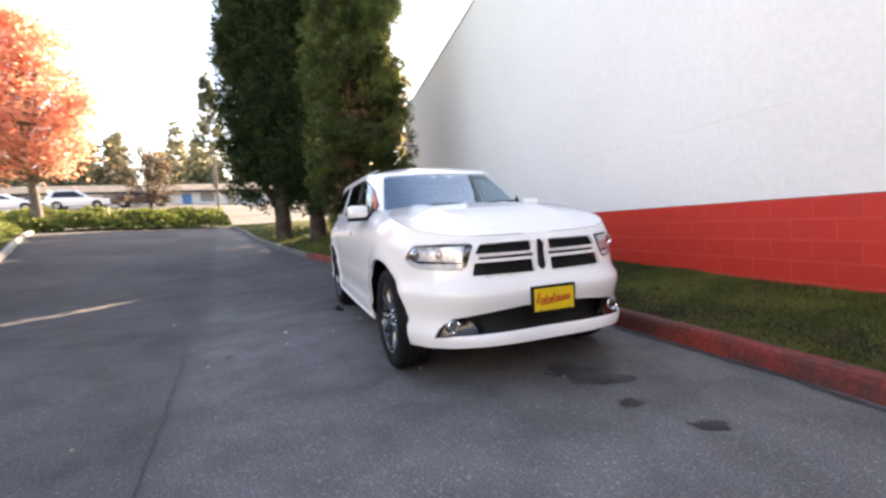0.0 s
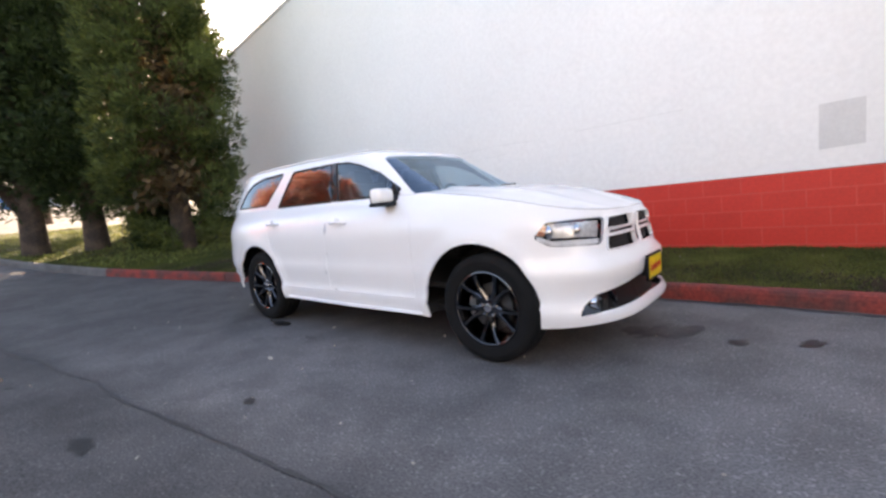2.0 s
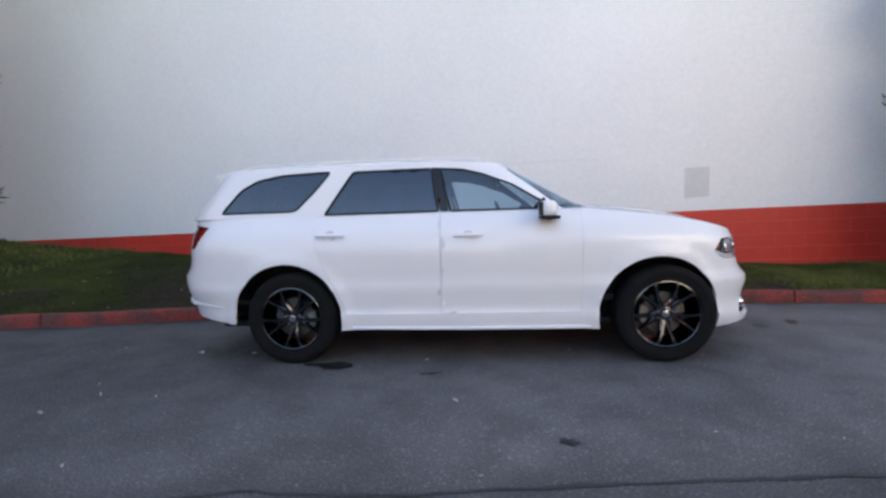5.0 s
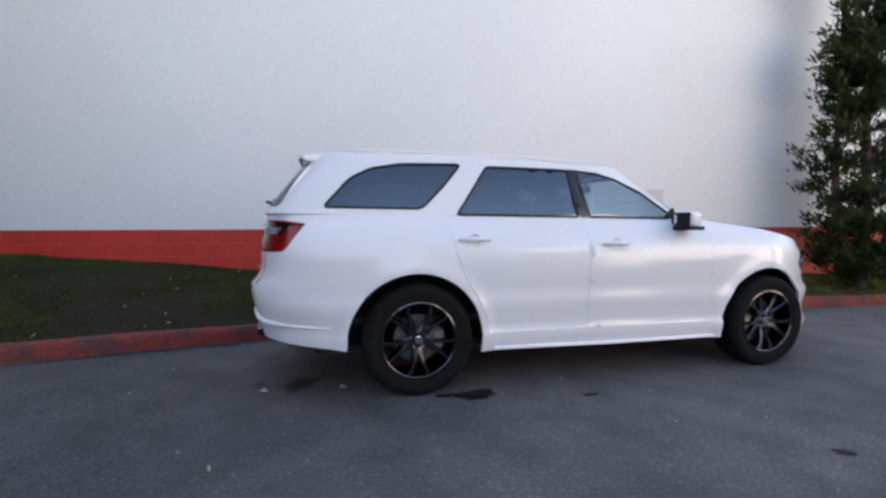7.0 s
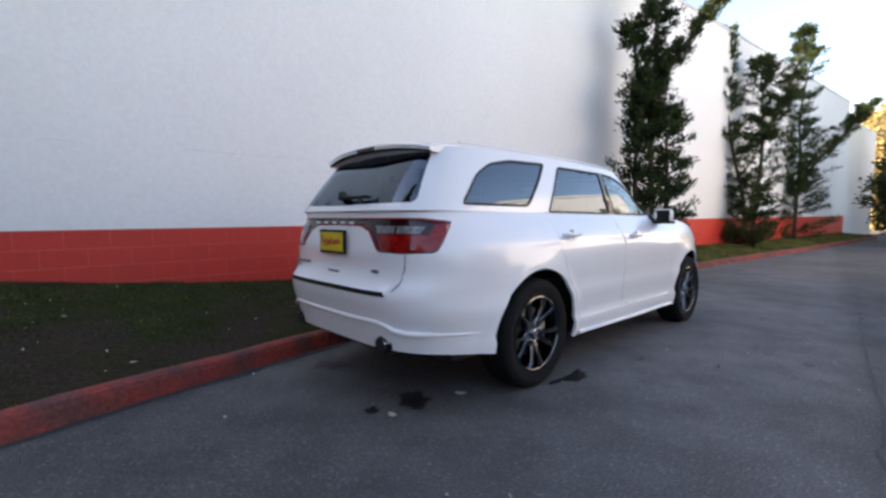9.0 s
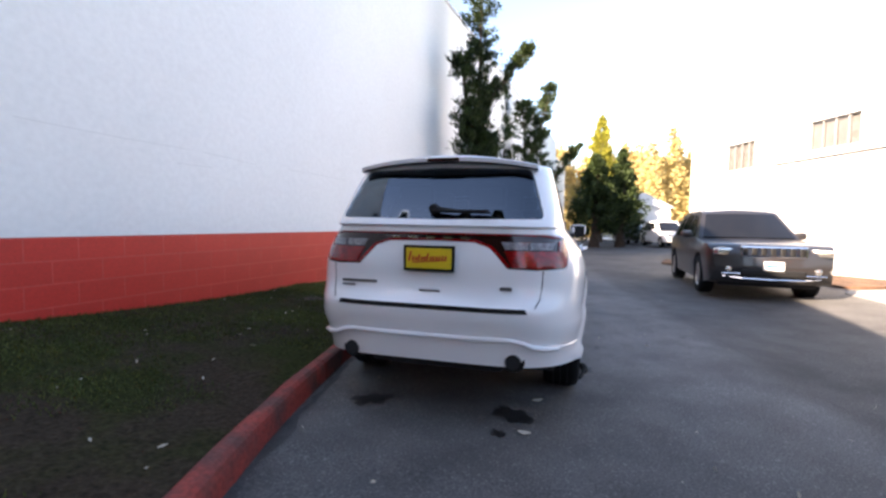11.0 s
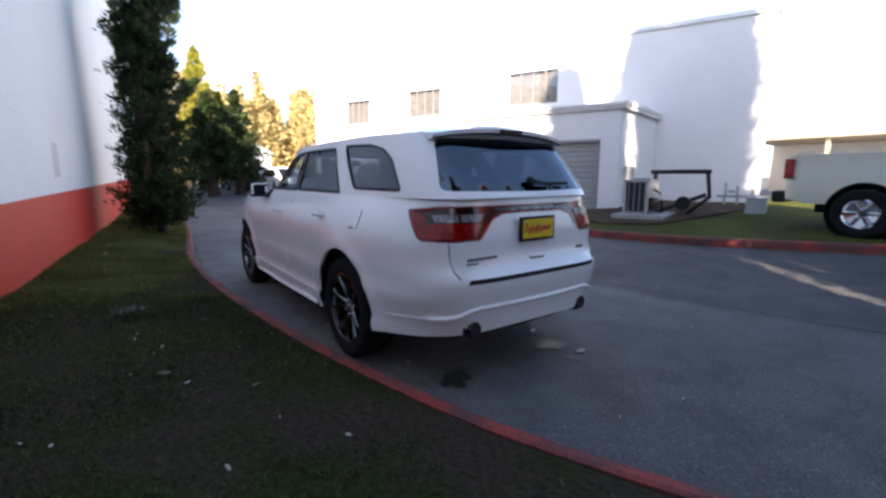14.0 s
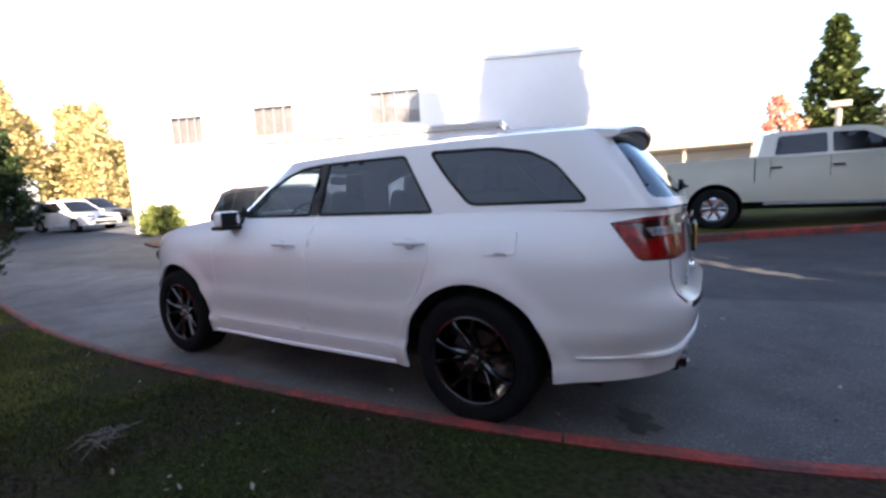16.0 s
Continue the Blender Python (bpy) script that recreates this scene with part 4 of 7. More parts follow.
Q_WIN = fillet(in_metres(uxz((-2.155, 1.275), (-1.975, 1.487), (-1.83, 1.562), (-1.62, 1.598), (-1.165, 1.610), (-1.30, 1.45), (-1.475, 1.275))), 0.05)
R_WIN = fillet(in_metres(uxz((-1.232, 1.240), (-0.985, 1.600), (-0.315, 1.610), (-0.245, 1.240))), 0.03)
F_WIN = fillet(in_metres(uxz((-0.245, 1.610), (-0.165, 1.240), (0.590, 1.240), (0.625, 1.300), (0.36, 1.470), (0.12, 1.560), (-0.05, 1.60))), 0.02)
SHIELD = in_metres(np.vstack([[(-0.001, u_of(1.240))], uyz((0.72, 1.240), (0.715, 1.27), (0.60, 1.60), (0.56, 1.62)), [(-0.001, u_of(1.635))]]))
BACK = fillet(in_metres(np.vstack([uyz((0.675, 1.285), rear=True), [(U_END + 0.001, u_of(1.272)), (U_END + 0.001, u_of(1.648))], uyz((0.575, 1.628), rear=True)])), 0.05)
BACK[:, 0] = np.where(BACK[:, 0] > U_END - 0.06, U_END + 0.001, BACK[:, 0])
UOUT = np.array([(0, 0.0), (U_END, 0.0), (U_END, 0.425), (0, 0.425)])
v2, f2 = sheet(UOUT, [Q_WIN, R_WIN, F_WIN, SHIELD, BACK], 0.04)
v, f, idx = shell(up(v2[:, 0], v2[:, 1] / 0.425), f2, 0.025, (-0.7, 0, 1.3), both=True)
link("cabin_frame", v, f, [M_PAINT, M_LINER], car, "white window pillars", True, idx)


def glazing(name, poly, material, label, sides=(1, -1), proud=-0.004, both=False):
    v2, f2 = sheet(poly, (), 0.05)
    p = up(v2[:, 0], v2[:, 1] / 0.425)
    n = normals(p, f2)
    if np.sum(n * (p - np.array((-0.7, 0, 1.3)))) < 0:
        n, f2 = -n, f2[:, ::-1]
    p = p + n * proud
    if both:
        k = len(p)
        p2 = np.vstack([p, p * (1, -1, 1)])
        p2[np.abs(p2[:, 1]) < 6e-3, 1] = 0
        remap, seen = np.arange(2 * k), {}
        for i in np.where(p2[:, 1] == 0)[0]:
            remap[i] = seen.setdefault(tuple(np.round(p2[i], 3)), i)
        ff = remap[np.vstack([f2, f2[:, ::-1] + k])]
        ob = link(name, p2, ff, material, car, label, True)
        ob.visible_shadow = False
        return [ob]
    res = []
    for sd in sides:
        ob = link(name, p * (1, sd, 1), f2 if sd > 0 else f2[:, ::-1], material, car, label, True)
        ob.visible_shadow = False
        res.append(ob)
    return res


glazing("quarter_window", Q_WIN, M_TINT, "dark tinted rear quarter window")
glazing("rear_side_window", R_WIN, M_TINT, "dark tinted rear door window")
glazing("front_side_window", F_WIN, M_GLASS, "clear front door window")
glazing("windscreen", SHIELD, M_SHIELD, "clear windscreen", both=True)
glazing("tailgate_window", BACK, M_TINT, "dark tinted tailgate window", both=True)
PB = np.array(uxz((-0.315, 1.612), (-0.24, 1.240), (-0.17, 1.240), (-0.245, 1.612)))
PB[:, 1] *= 0.425
glazing("pillar_trim", PB, M_GLOSSBLACK, "gloss black door pillar trim", proud=0.002)
for poly in (Q_WIN, R_WIN, F_WIN):
    o, i_ = poly, inset(poly, 0.014)
    v2, f2 = sheet(inset(o, -0.002), [i_], 0.04)
    p = up(v2[:, 0], v2[:, 1] / 0.425)
    for sd in (1, -1):
        v, f, idx = shell(p * (1, sd, 1) + np.array((0, -0.003 * sd, 0)), f2, 0.012, (-0.7, 0, 1.3))
        link("window_seal", v, f, [M_BLACK, M_BLACK], car, "", True, idx)

# roof skin
es = np.linspace(0, U_END, 120)
edge = up(es, np.ones_like(es))
rowsv = []
for ex, ey, ez in edge:
    g = min(1.0, (edge[0][0] - ex) / 0.35, (ex - edge[-1][0]) / 0.04)
    for c in range(COLN):
        w = -1 + 2 * c / (COLN - 1)
        rowsv.append((ex, ey * w, ez + 0.075 * max(g, 0.0) ** 0.7 * (1 - abs(w) ** 2.3)))
hf = np.array([t for i in range(len(es) - 1) for c in range(COLN - 1) for t in ((i * COLN + c, i * COLN + c + 1, (i + 1) * COLN + c), (i * COLN + c + 1, (i + 1) * COLN + c + 1, (i + 1) * COLN + c))])
v, f, idx = shell(np.array(rowsv), hf, 0.02, (-0.8, 0, 1.2))
link("roof", v, f, [M_PAINT, M_LINER], car, "", True, idx)

# wheels
def wheel(at, side, turn):
    w = new("wheel")
    w.parent = car
    w.matrix_local = Matrix.Translation(at) @ (pose(0, 0, 0, 0, turn, 0) if side > 0 else pose(0, 0, 0, 0, turn, 180))
    # outer face towards -y
    prof = [(0.262, -0.105), (0.275, -0.122), (0.30, -0.130), (0.335, -0.132), (0.365, -0.124), (0.379, -0.108), (0.385, -0.08), (0.386, 0.08), (0.379, 0.108), (0.36, 0.125), (0.30, 0.130), (0.262, 0.105)]
    tyre = part("tyre", lathe(prof, 72), M_RUBBER, w, "black rubber tyre", True)
    for k in range(3):
        part("tread_groove", lathe([(0.3868, -0.052 + 0.05 * k), (0.3872, -0.048 + 0.05 * k), (0.3868, -0.044 + 0.05 * k)], 72), M_BLACK, tyre)
    part("side_lettering_ring", lathe([(0.318, -0.1325), (0.322, -0.1340), (0.342, -0.1335), (0.346, -0.1315)], 72), M_RUBBER, tyre, smooth=True)
    rim = part("rim", lathe([(0.262, -0.118), (0.258, -0.122), (0.248, -0.116), (0.243, -0.09), (0.232, 0.0), (0.235, 0.11), (0.26, 0.115)], 72), M_RIMDARK, w, "dark alloy rim", True)
    rim.scale = (1.01, 1, 1.01)
    part("rim_lip", lathe([(0.250, -0.114), (0.254, -0.1235), (0.262, -0.121), (0.265, -0.112)], 72), M_RIM, rim, smooth=True)
    for k in range(5):
        base = math.pi / 2 + 2 * math.pi * k / 5 + math.pi / 5
        for sgn in (-1, 1):
            bm = bmesh.new()
            secs = []
            for r, half, spread, yy, dep in ((0.055, 0.032, 0.16, -0.084, 0.05), (0.10, 0.021, 0.175, -0.094, 0.046), (0.15, 0.0165, 0.205, -0.104, 0.042), (0.20, 0.0155, 0.245, -0.113, 0.036), (0.235, 0.017, 0.275, -0.116, 0.03), (0.255, 0.024, 0.295, -0.114, 0.022)):
                a = base + sgn * spread
                c, s = math.cos(a), math.sin(a)
                tx, tz = -s, c
                px, pz = r * c, r * s
                secs.append([bm.verts.new((px + tx * o, y, pz + tz * o)) for o, y in ((-half, yy + 0.011), (-half * 0.5, yy - 0.001), (half * 0.5, yy - 0.001), (half, yy + 0.011), (half * 1.1, yy + dep), (-half * 1.1, yy + dep))])
            for a, b in zip(secs, secs[1:]):
                for j in range(6):
                    bm.faces.new((a[j], a[(j + 1) % 6], b[(j + 1) % 6], b[j]))
            bm.faces.new(secs[0])
            bm.faces.new(secs[-1])
            bmesh.ops.recalc_face_normals(bm, faces=bm.faces)
            part("spoke", bm, M_RIM, rim, smooth=True)
        a = base + math.pi / 5
        part("wheel_nut", lathe([(0.0, -0.098), (0.008, -0.098), (0.010, -0.094), (0.010, -0.07)], 8, "y", (0.057 * math.cos(a), 0, 0.057 * math.sin(a))), M_CHROME, rim, smooth=True)
    part("hub", lathe([(0.0, -0.098), (0.030, -0.097), (0.034, -0.092), (0.036, -0.085), (0.075, -0.080), (0.080, -0.06), (0.078, -0.02)], 40), M_RIM, rim, "dark hub", True)
    part("hub_cap", lathe([(0.0, -0.1005), (0.022, -0.1000), (0.027, -0.0985), (0.029, -0.094)], 28), M_CHROME, rim, "chrome hub cap", True)
    part("brake_disc", lathe([(0.07, -0.035), (0.165, -0.035), (0.168, -0.03), (0.168, -0.012), (0.07, -0.012)], 48), M_DISC, w, "worn steel brake disc", True)
    part("caliper", lathe([(0.125, -0.055), (0.185, -0.055), (0.192, -0.045), (0.192, 0.01), (0.125, 0.01), (0.125, -0.055)], 10, "y", (0, 0, 0), 0.8, (math.pi - 0.35) if at[0] > 0 else -0.5), M_STEEL, w, "grey brake caliper", True)
    return w


for hx in (1.515, -1.510):
    wheel((hx, -0.795, 0.386), 1, 0)
    wheel((hx, 0.795, 0.386), -1, 23)

# wheel housings and underbody
for hx, hz in HUBS:
    for sd in (1, -1):
        pr = [(0.455, -0.71), (0.455, -0.55), (0.0, -0.55)]
        bm = lathe([(r, h * sd) for r, h in pr], 40, "y", (hx, 0, hz), math.pi * 1.12, -0.06 * math.pi)
        part("wheel_housing", bm, M_LINER, car)
part("underbody", join(box(4.0, 1.50, 0.05, (-0.2, 0, 0.31), 0.02), box(1.85, 1.72, 0.09, (0, 0, 0.315), 0.03), box(0.5, 0.9, 0.14, (-2.2, 0, 0.38), 0.05), box(0.5, 1.0, 0.10, (1.85, 0, 0.32), 0.04)), M_LINER, car, "dark underside")

# front: grille, lamps, bumper openings
def skin_piece(name, poly, material, parent, label="", proud=0.0, thick=0.01, sides=(1, -1), step=0.04, mat2=None):
    res = []
    v2, f2 = sheet(poly, (), step)
    p0 = low(v2[:, 0], v2[:, 1])
    n = normals(p0, f2)
    if np.sum(n * (p0 - np.array((0, 0, 0.75)))) < 0:
        n, f2 = -n, f2[:, ::-1]
    p0 = p0 + n * proud
    for sd in sides:
        v, f, idx = shell(p0 * (1, sd, 1), f2 if sd > 0 else f2[:, ::-1], thick)
        res.append(link(name, v, f, [material, mat2 or material], parent, label, True, idx))
    return res


grille = new("grille")
grille.parent = car
tagged(grille, "white crosshair grille with black mesh")
for poly in (G_UP, G_LO, G_MID):
    skin_piece("grille_mesh", poly, M_BLACK, grille, "black honeycomb mesh", -0.045 if poly is not G_MID else -0.006)
for poly, zz in ((G_UP, (0.899, 0.915, 0.931)), (G_LO, (0.778, 0.793, 0.808, 0.822))):
    for z in zz:
        for sd in (1, -1):
            pts = [low(s_y(y, z), z) * (1, sd, 1) - np.array((0.018, 0, 0)) for y in np.linspace(0.09, 0.43, 8)]
            part("grille_slat", tube(pts, 0.0025, 6), M_BLACK, grille)
for p in (G_UP, G_LO):
    ring = p
    v2, f2 = sheet(inset(ring, -0.012), [inset(ring, 0.002)], 0.03)
    for sd in (1, -1):
        v, f, idx = shell(low(v2[:, 0], v2[:, 1]) * (1, sd, 1) + np.array((0.008, 0, 0)), f2, 0.02)
        link("grille_surround", v, f, [M_PAINT, M_PAINT], grille, "", True, idx)
skin_piece("lower_intake", INTAKE, M_BLACK, car, "black lower air intake", -0.10)
for sd in (1, -1):
    c = low(s_y(0.640, 0.425), 0.425) * (1, sd, 1)
    bz = fillet(fz((0.50, 0.378), (0.535, 0.492), (0.655, 0.474), (0.70, 0.438), (0.752, 0.356)), 0.015)
    pod = skin_piece("fog_bezel", bz, M_GLOSSBLACK, car, "gloss black fog lamp bezel", -0.030, 0.02, (sd,))[0]
    fog = part("fog_lamp", lathe([(0.0, 0.004), (0.034, 0.006), (0.041, 0.016), (0.046, 0.012), (0.048, -0.02)], 28, "x", (c[0] - 0.026, c[1], c[2])), M_CHROME, pod, "small round fog lamp", True)
    part("pillar", prism([(0.445, 0.385), (0.485, 0.385), (0.560, 0.492), (0.515, 0.498)], 0.03, "x", float(low(s_y(0.5, 0.44), 0.44)[0]) - 0.045, 0.006), M_GLOSSBLACK, car, "gloss black pillar beside the intake").scale.y = -sd
    hl = skin_piece("headlamp", HEAD, M_GLOSSBLACK, car, "headlamp with projector and light bar", -0.05, 0.01, (sd,))[0]
    skin_piece("lens", inset(HEAD, 0.002), M_LENS, hl, "clear lamp lens", 0.001, 0.002, (sd,))
    for y, z, r in ((0.79, 0.895, 0.050), (0.66, 0.895, 0.048)):
        c = low(s_y(y, z), z)
        c = c * (1, sd, 1) - np.array((0.035, 0, 0))
        part("projector", lathe([(0.0, 0.018), (r * 0.6, 0.012), (r * 0.85, -0.004), (r, 0.004), (r * 1.08, -0.01)], 28, "x", tuple(c)), M_CHROME, hl, smooth=True)
    bar = np.vstack([xz((1.905, 0.872), (1.925, 0.868), (1.985, 0.840)), fz((0.68, 0.836), (0.562, 0.833), (0.573, 0.799), (0.68, 0.799)), xz((1.985, 0.809), (1.905, 0.848))])
    skin_piece("light_bar", bar, M_BARWHITE, hl, "white light bar", -0.003, 0.01, (sd,))
    amb = xz((1.90, 0.878), (1.945, 0.945), (1.965, 0.93), (1.95, 0.875))
    skin_piece("reflector", amb, M_AMBER, hl, "amber side reflector", -0.012, 0.01, (sd,))
    bowl = np.vstack([fz((0.565, 0.842), (0.53, 0.948), (0.80, 0.955)), xz((1.985, 0.93), (1.97, 0.86))])
    skin_piece("reflector_bowl", bowl, M_BOWL, hl, "silver reflector bowl", -0.013, 0.004, (sd,))


def plate(x, y0, y1, z0, z1, out, name):
    p = new(name)
    p.parent = car
    tagged(p, "yellow dealer plate insert in a dark frame")
    yc, zc, w, h = (y0 + y1) / 2, (z0 + z1) / 2, y1 - y0, z1 - z0
    part("plate_frame", box(0.018, w + 0.03, h + 0.03, (x, yc, zc), 0.005), M_BLACK, p)
    part("plate_face", box(0.006, w - 0.006, h - 0.006, (x + out * 0.010, yc, zc), 0.002), M_YELLOW, p)
    strokes = [(-0.40, 0.46), (-0.33, 0.24), (-0.265, 0.20), (-0.205, 0.30), (-0.14, 0.20), (-0.08, 0.20), (-0.02, 0.34), (0.05, 0.20), (0.11, 0.20), (0.175, 0.20), (0.24, 0.20), (0.305, 0.22), (0.37, 0.20)]
    for u, tall in strokes:
        part("print_bar", box(0.0014, 0.040 * w, h * tall, (x + out * 0.0138, yc + u * w * out, zc + (tall / 2 - 0.10 + 0.10 * u) * h), 0, pose(0, 0, 0, -14 * out, 0, 0)), M_REDPRINT, p)
    part("print_bar", box(0.0014, 0.74 * w, h * 0.05, (x + out * 0.0138, yc + 0.02 * w * out, zc - 0.13 * h), 0, pose(0, 0, 0, 5 * out, 0, 0)), M_REDPRINT, p)
    for yy in (-0.35, 0.35):
        part("bolt", lathe([(0, 0.004), (0.007, 0.003), (0.008, 0)], 10, "x", (x + out * 0.012, yc + yy * w, zc - 0.43 * h)), M_STEEL, p)


plate(2.372, -0.145, 0.165, 0.490, 0.645, 1, "front_plate")
part("plate_bracket", box(0.05, 0.28, 0.12, (2.345, 0.01, 0.565), 0.01), M_BLACK, car)
plate(-2.592, -0.145, 0.150, 0.965, 1.095, -1, "rear_plate")
for sd in (1, -1):
    part("crosshair_bar", box(0.02, 0.030, 0.20, (2.255, sd * 0.045, 0.856), 0.006), M_PAINT, grille)

# tail lamps
for sd in (1, -1):
    tl = skin_piece("tail_lamp", inset(TAIL, 0.003), M_TAILDARK, car, "dark red full-width tail lamp", -0.006, 0.03, (sd,))[0]
    red = np.vstack([xz((-2.262, 1.162), (-2.375, 1.006), (-2.40, 0.992)), rz_((0.65, 0.985), (0.50, 0.992), (0.450, 1.088), (0.70, 1.090)), xz((-2.405, 1.085), (-2.355, 1.150))])
    skin_piece("red_lens", red, M_TAIL, tl, "red lens", 0.001, 0.008, (sd,))
    clr = rz_((0.725, 1.096), (0.735, 1.138), (0.43, 1.140), (0.455, 1.096))
    skin_piece("reverse_lens", clr, M_TAILREV, tl, "clear reversing lens", 0.002, 0.008, (sd,))
    for y in (0.60,):
        skin_piece("lens_rib", rz_((y, 1.097), (y, 1.137), (y - 0.012, 1.137), (y - 0.012, 1.097)), M_TAILDARK, tl, "", 0.004, 0.006, (sd,))
    racetrack = np.vstack([rz_((0.475, 0.988), (0.368, 1.102), (0.275, 1.136)), [(S_END, 1.141), (S_END, 1.152)], rz_((0.27, 1.148), (0.375, 1.116), (0.490, 0.998))])
    skin_piece("racetrack_lens", racetrack, M_TAIL, tl, "red light strip", 0.002, 0.006, (sd,))
    top = np.vstack([xz((-2.28, 1.170)), rz_((0.66, 1.187)), [(S_END, 1.187), (S_END, 1.179)], rz_((0.66, 1.179)), xz((-2.30, 1.162))])
    skin_piece("upper_strip", top, M_TAIL, tl, "red light strip", 0.002, 0.006, (sd,))
    skin_piece("step_pad", STEP, M_BLACK, car, "black bumper step pad", 0.004, 0.02, (sd,))
    part("tailgate_seam", tube([low(s_y(y, z, True), z) * (1, sd, 1) + np.array((0.0005, 0, 0)) for y, z in ((0.678, 0.974), (0.673, 0.88), (0.665, 0.81), (0.64, 0.762))], 0.0035, 6), M_LINER, car)
    part("exhaust_tip", lathe([(0.045, 0.0), (0.049, 0.01), (0.050, 0.24), (0.042, 0.245)], 28, "x", (-2.582, 0.52 * sd, 0.430)), M_RIMDARK, car, "dark steel exhaust tip", True)
    # dark discs stand in for the shade in the bore and bumper cut-out
    part("exhaust_bore", lathe([(0.0, 0.007), (0.045, 0.007)], 28, "x", (-2.582, 0.52 * sd, 0.430)), M_LINER, car)
    part("exhaust_cutout_disc", lathe([(0.0, 0.035), (0.068, 0.035), (0.075, 0.10)], 28, "x", (-2.582, 0.52 * sd, 0.430)), M_BLACK, car)
    brow = [(float(low(s_y(y, 0.55, True), 0.55)[0]) - 0.002, y * sd, z) for y, z in ((0.0, 0.562), (0.2, 0.562), (0.40, 0.565), (0.50, 0.566), (0.57, 0.552), (0.63, 0.525), (0.70, 0.512), (0.77, 0.508))]
    brow += [tuple(low(s_x(x, 0.5), 0.5) * (1, -sd, 1) + np.array((0, 0, z - 0.5))) for x, z in ((-2.40, 0.505), (-2.25, 0.495), (-2.10, 0.487))]
    part("bumper_brow", tube(brow, [0.016] * 8 + [0.014, 0.010, 0.004], 10), M_PAINT, car, smooth=True)
for y in (-0.22, -0.11, 0.0, 0.11, 0.22):
    part("badge_bar", box(0.006, 0.055, 0.014, (-2.578, y, 1.157), 0.001), M_CHROME, car)
part("model_badge", box(0.006, 0.24, 0.018, (-2.578, 0.47, 0.872), 0.002), M_GREYPRINT, car)
part("drive_badge", box(0.006, 0.09, 0.012, (-2.577, 0.545, 0.845), 0.002), M_GREYPRINT, car)
part("trim_badge", box(0.006, 0.07, 0.022, (-2.578, -0.47, 0.865), 0.002), M_GREYPRINT, car)
part("tailgate_pull", box(0.012, 0.14, 0.022, (-2.590, -0.005, 0.845), 0.008), M_PAINT, car)
part("tailgate_pull_shadow_gap", box(0.008, 0.13, 0.008, (-2.592, -0.005, 0.833), 0.002), M_BLACK, car)

# spoiler, wiper, aerial, mirrors
v, f, side_of = [], [], []
for i in range(21):
    y = -0.615 + 1.23 * i / 20
    e = (abs(y) / 0.615) ** 2
    xr = -2.330 + 0.06 * (abs(y) / 0.615) ** 3
    zt = 1.718 - 0.055 * (abs(y) / 0.615) ** 2.3
    for dx, dz in ((0.42, -0.006), (0.16, -0.007), (0.015, -0.026), (0.0, -0.033), (0.006, -0.054 - 0.006 * (1 - e)), (0.03, -0.062 - 0.010 * (1 - e)), (0.34, -0.062)):
        v.append((xr + dx, y, zt + dz))
for i in range(20):
    for c in range(7):
        a, b = i * 7 + c, i * 7 + (c + 1) % 7
        f.append((a, b, b + 7, a + 7))
        side_of.append(1 if c == 4 else 0)
f += [tuple(range(6, -1, -1)), tuple(range(140, 147))]
sp_ob = link("spoiler", v, f, [M_PAINT, M_BLACK], car, "white roof spoiler with a black trailing lip", False, side_of + [0, 0])
part("brake_light", box(0.02, 0.22, 0.024, (-2.321, 0, 1.671), 0.006), M_TAILDARK, sp_ob, "high dark brake light")
part("rear_wiper", join(tube([(-2.525, -0.02, 1.335), (-2.532, -0.15, 1.322), (-2.525, -0.36, 1.315)], [0.016, 0.012, 0.006], 8), box(0.03, 0.36, 0.020, (-2.532, -0.17, 1.322), 0.008), lathe([(0, -0.02), (0.03, -0.015), (0.035, 0.01)], 16, "x", (-2.515, 0.0, 1.335))), M_BLACK, car, "black rear wiper")
part("aerial", prism([(-1.75, 1.735), (-1.55, 1.735), (-1.74, 1.78)], 0.03, "y", -0.015, 0.006), M_PAINT, car)
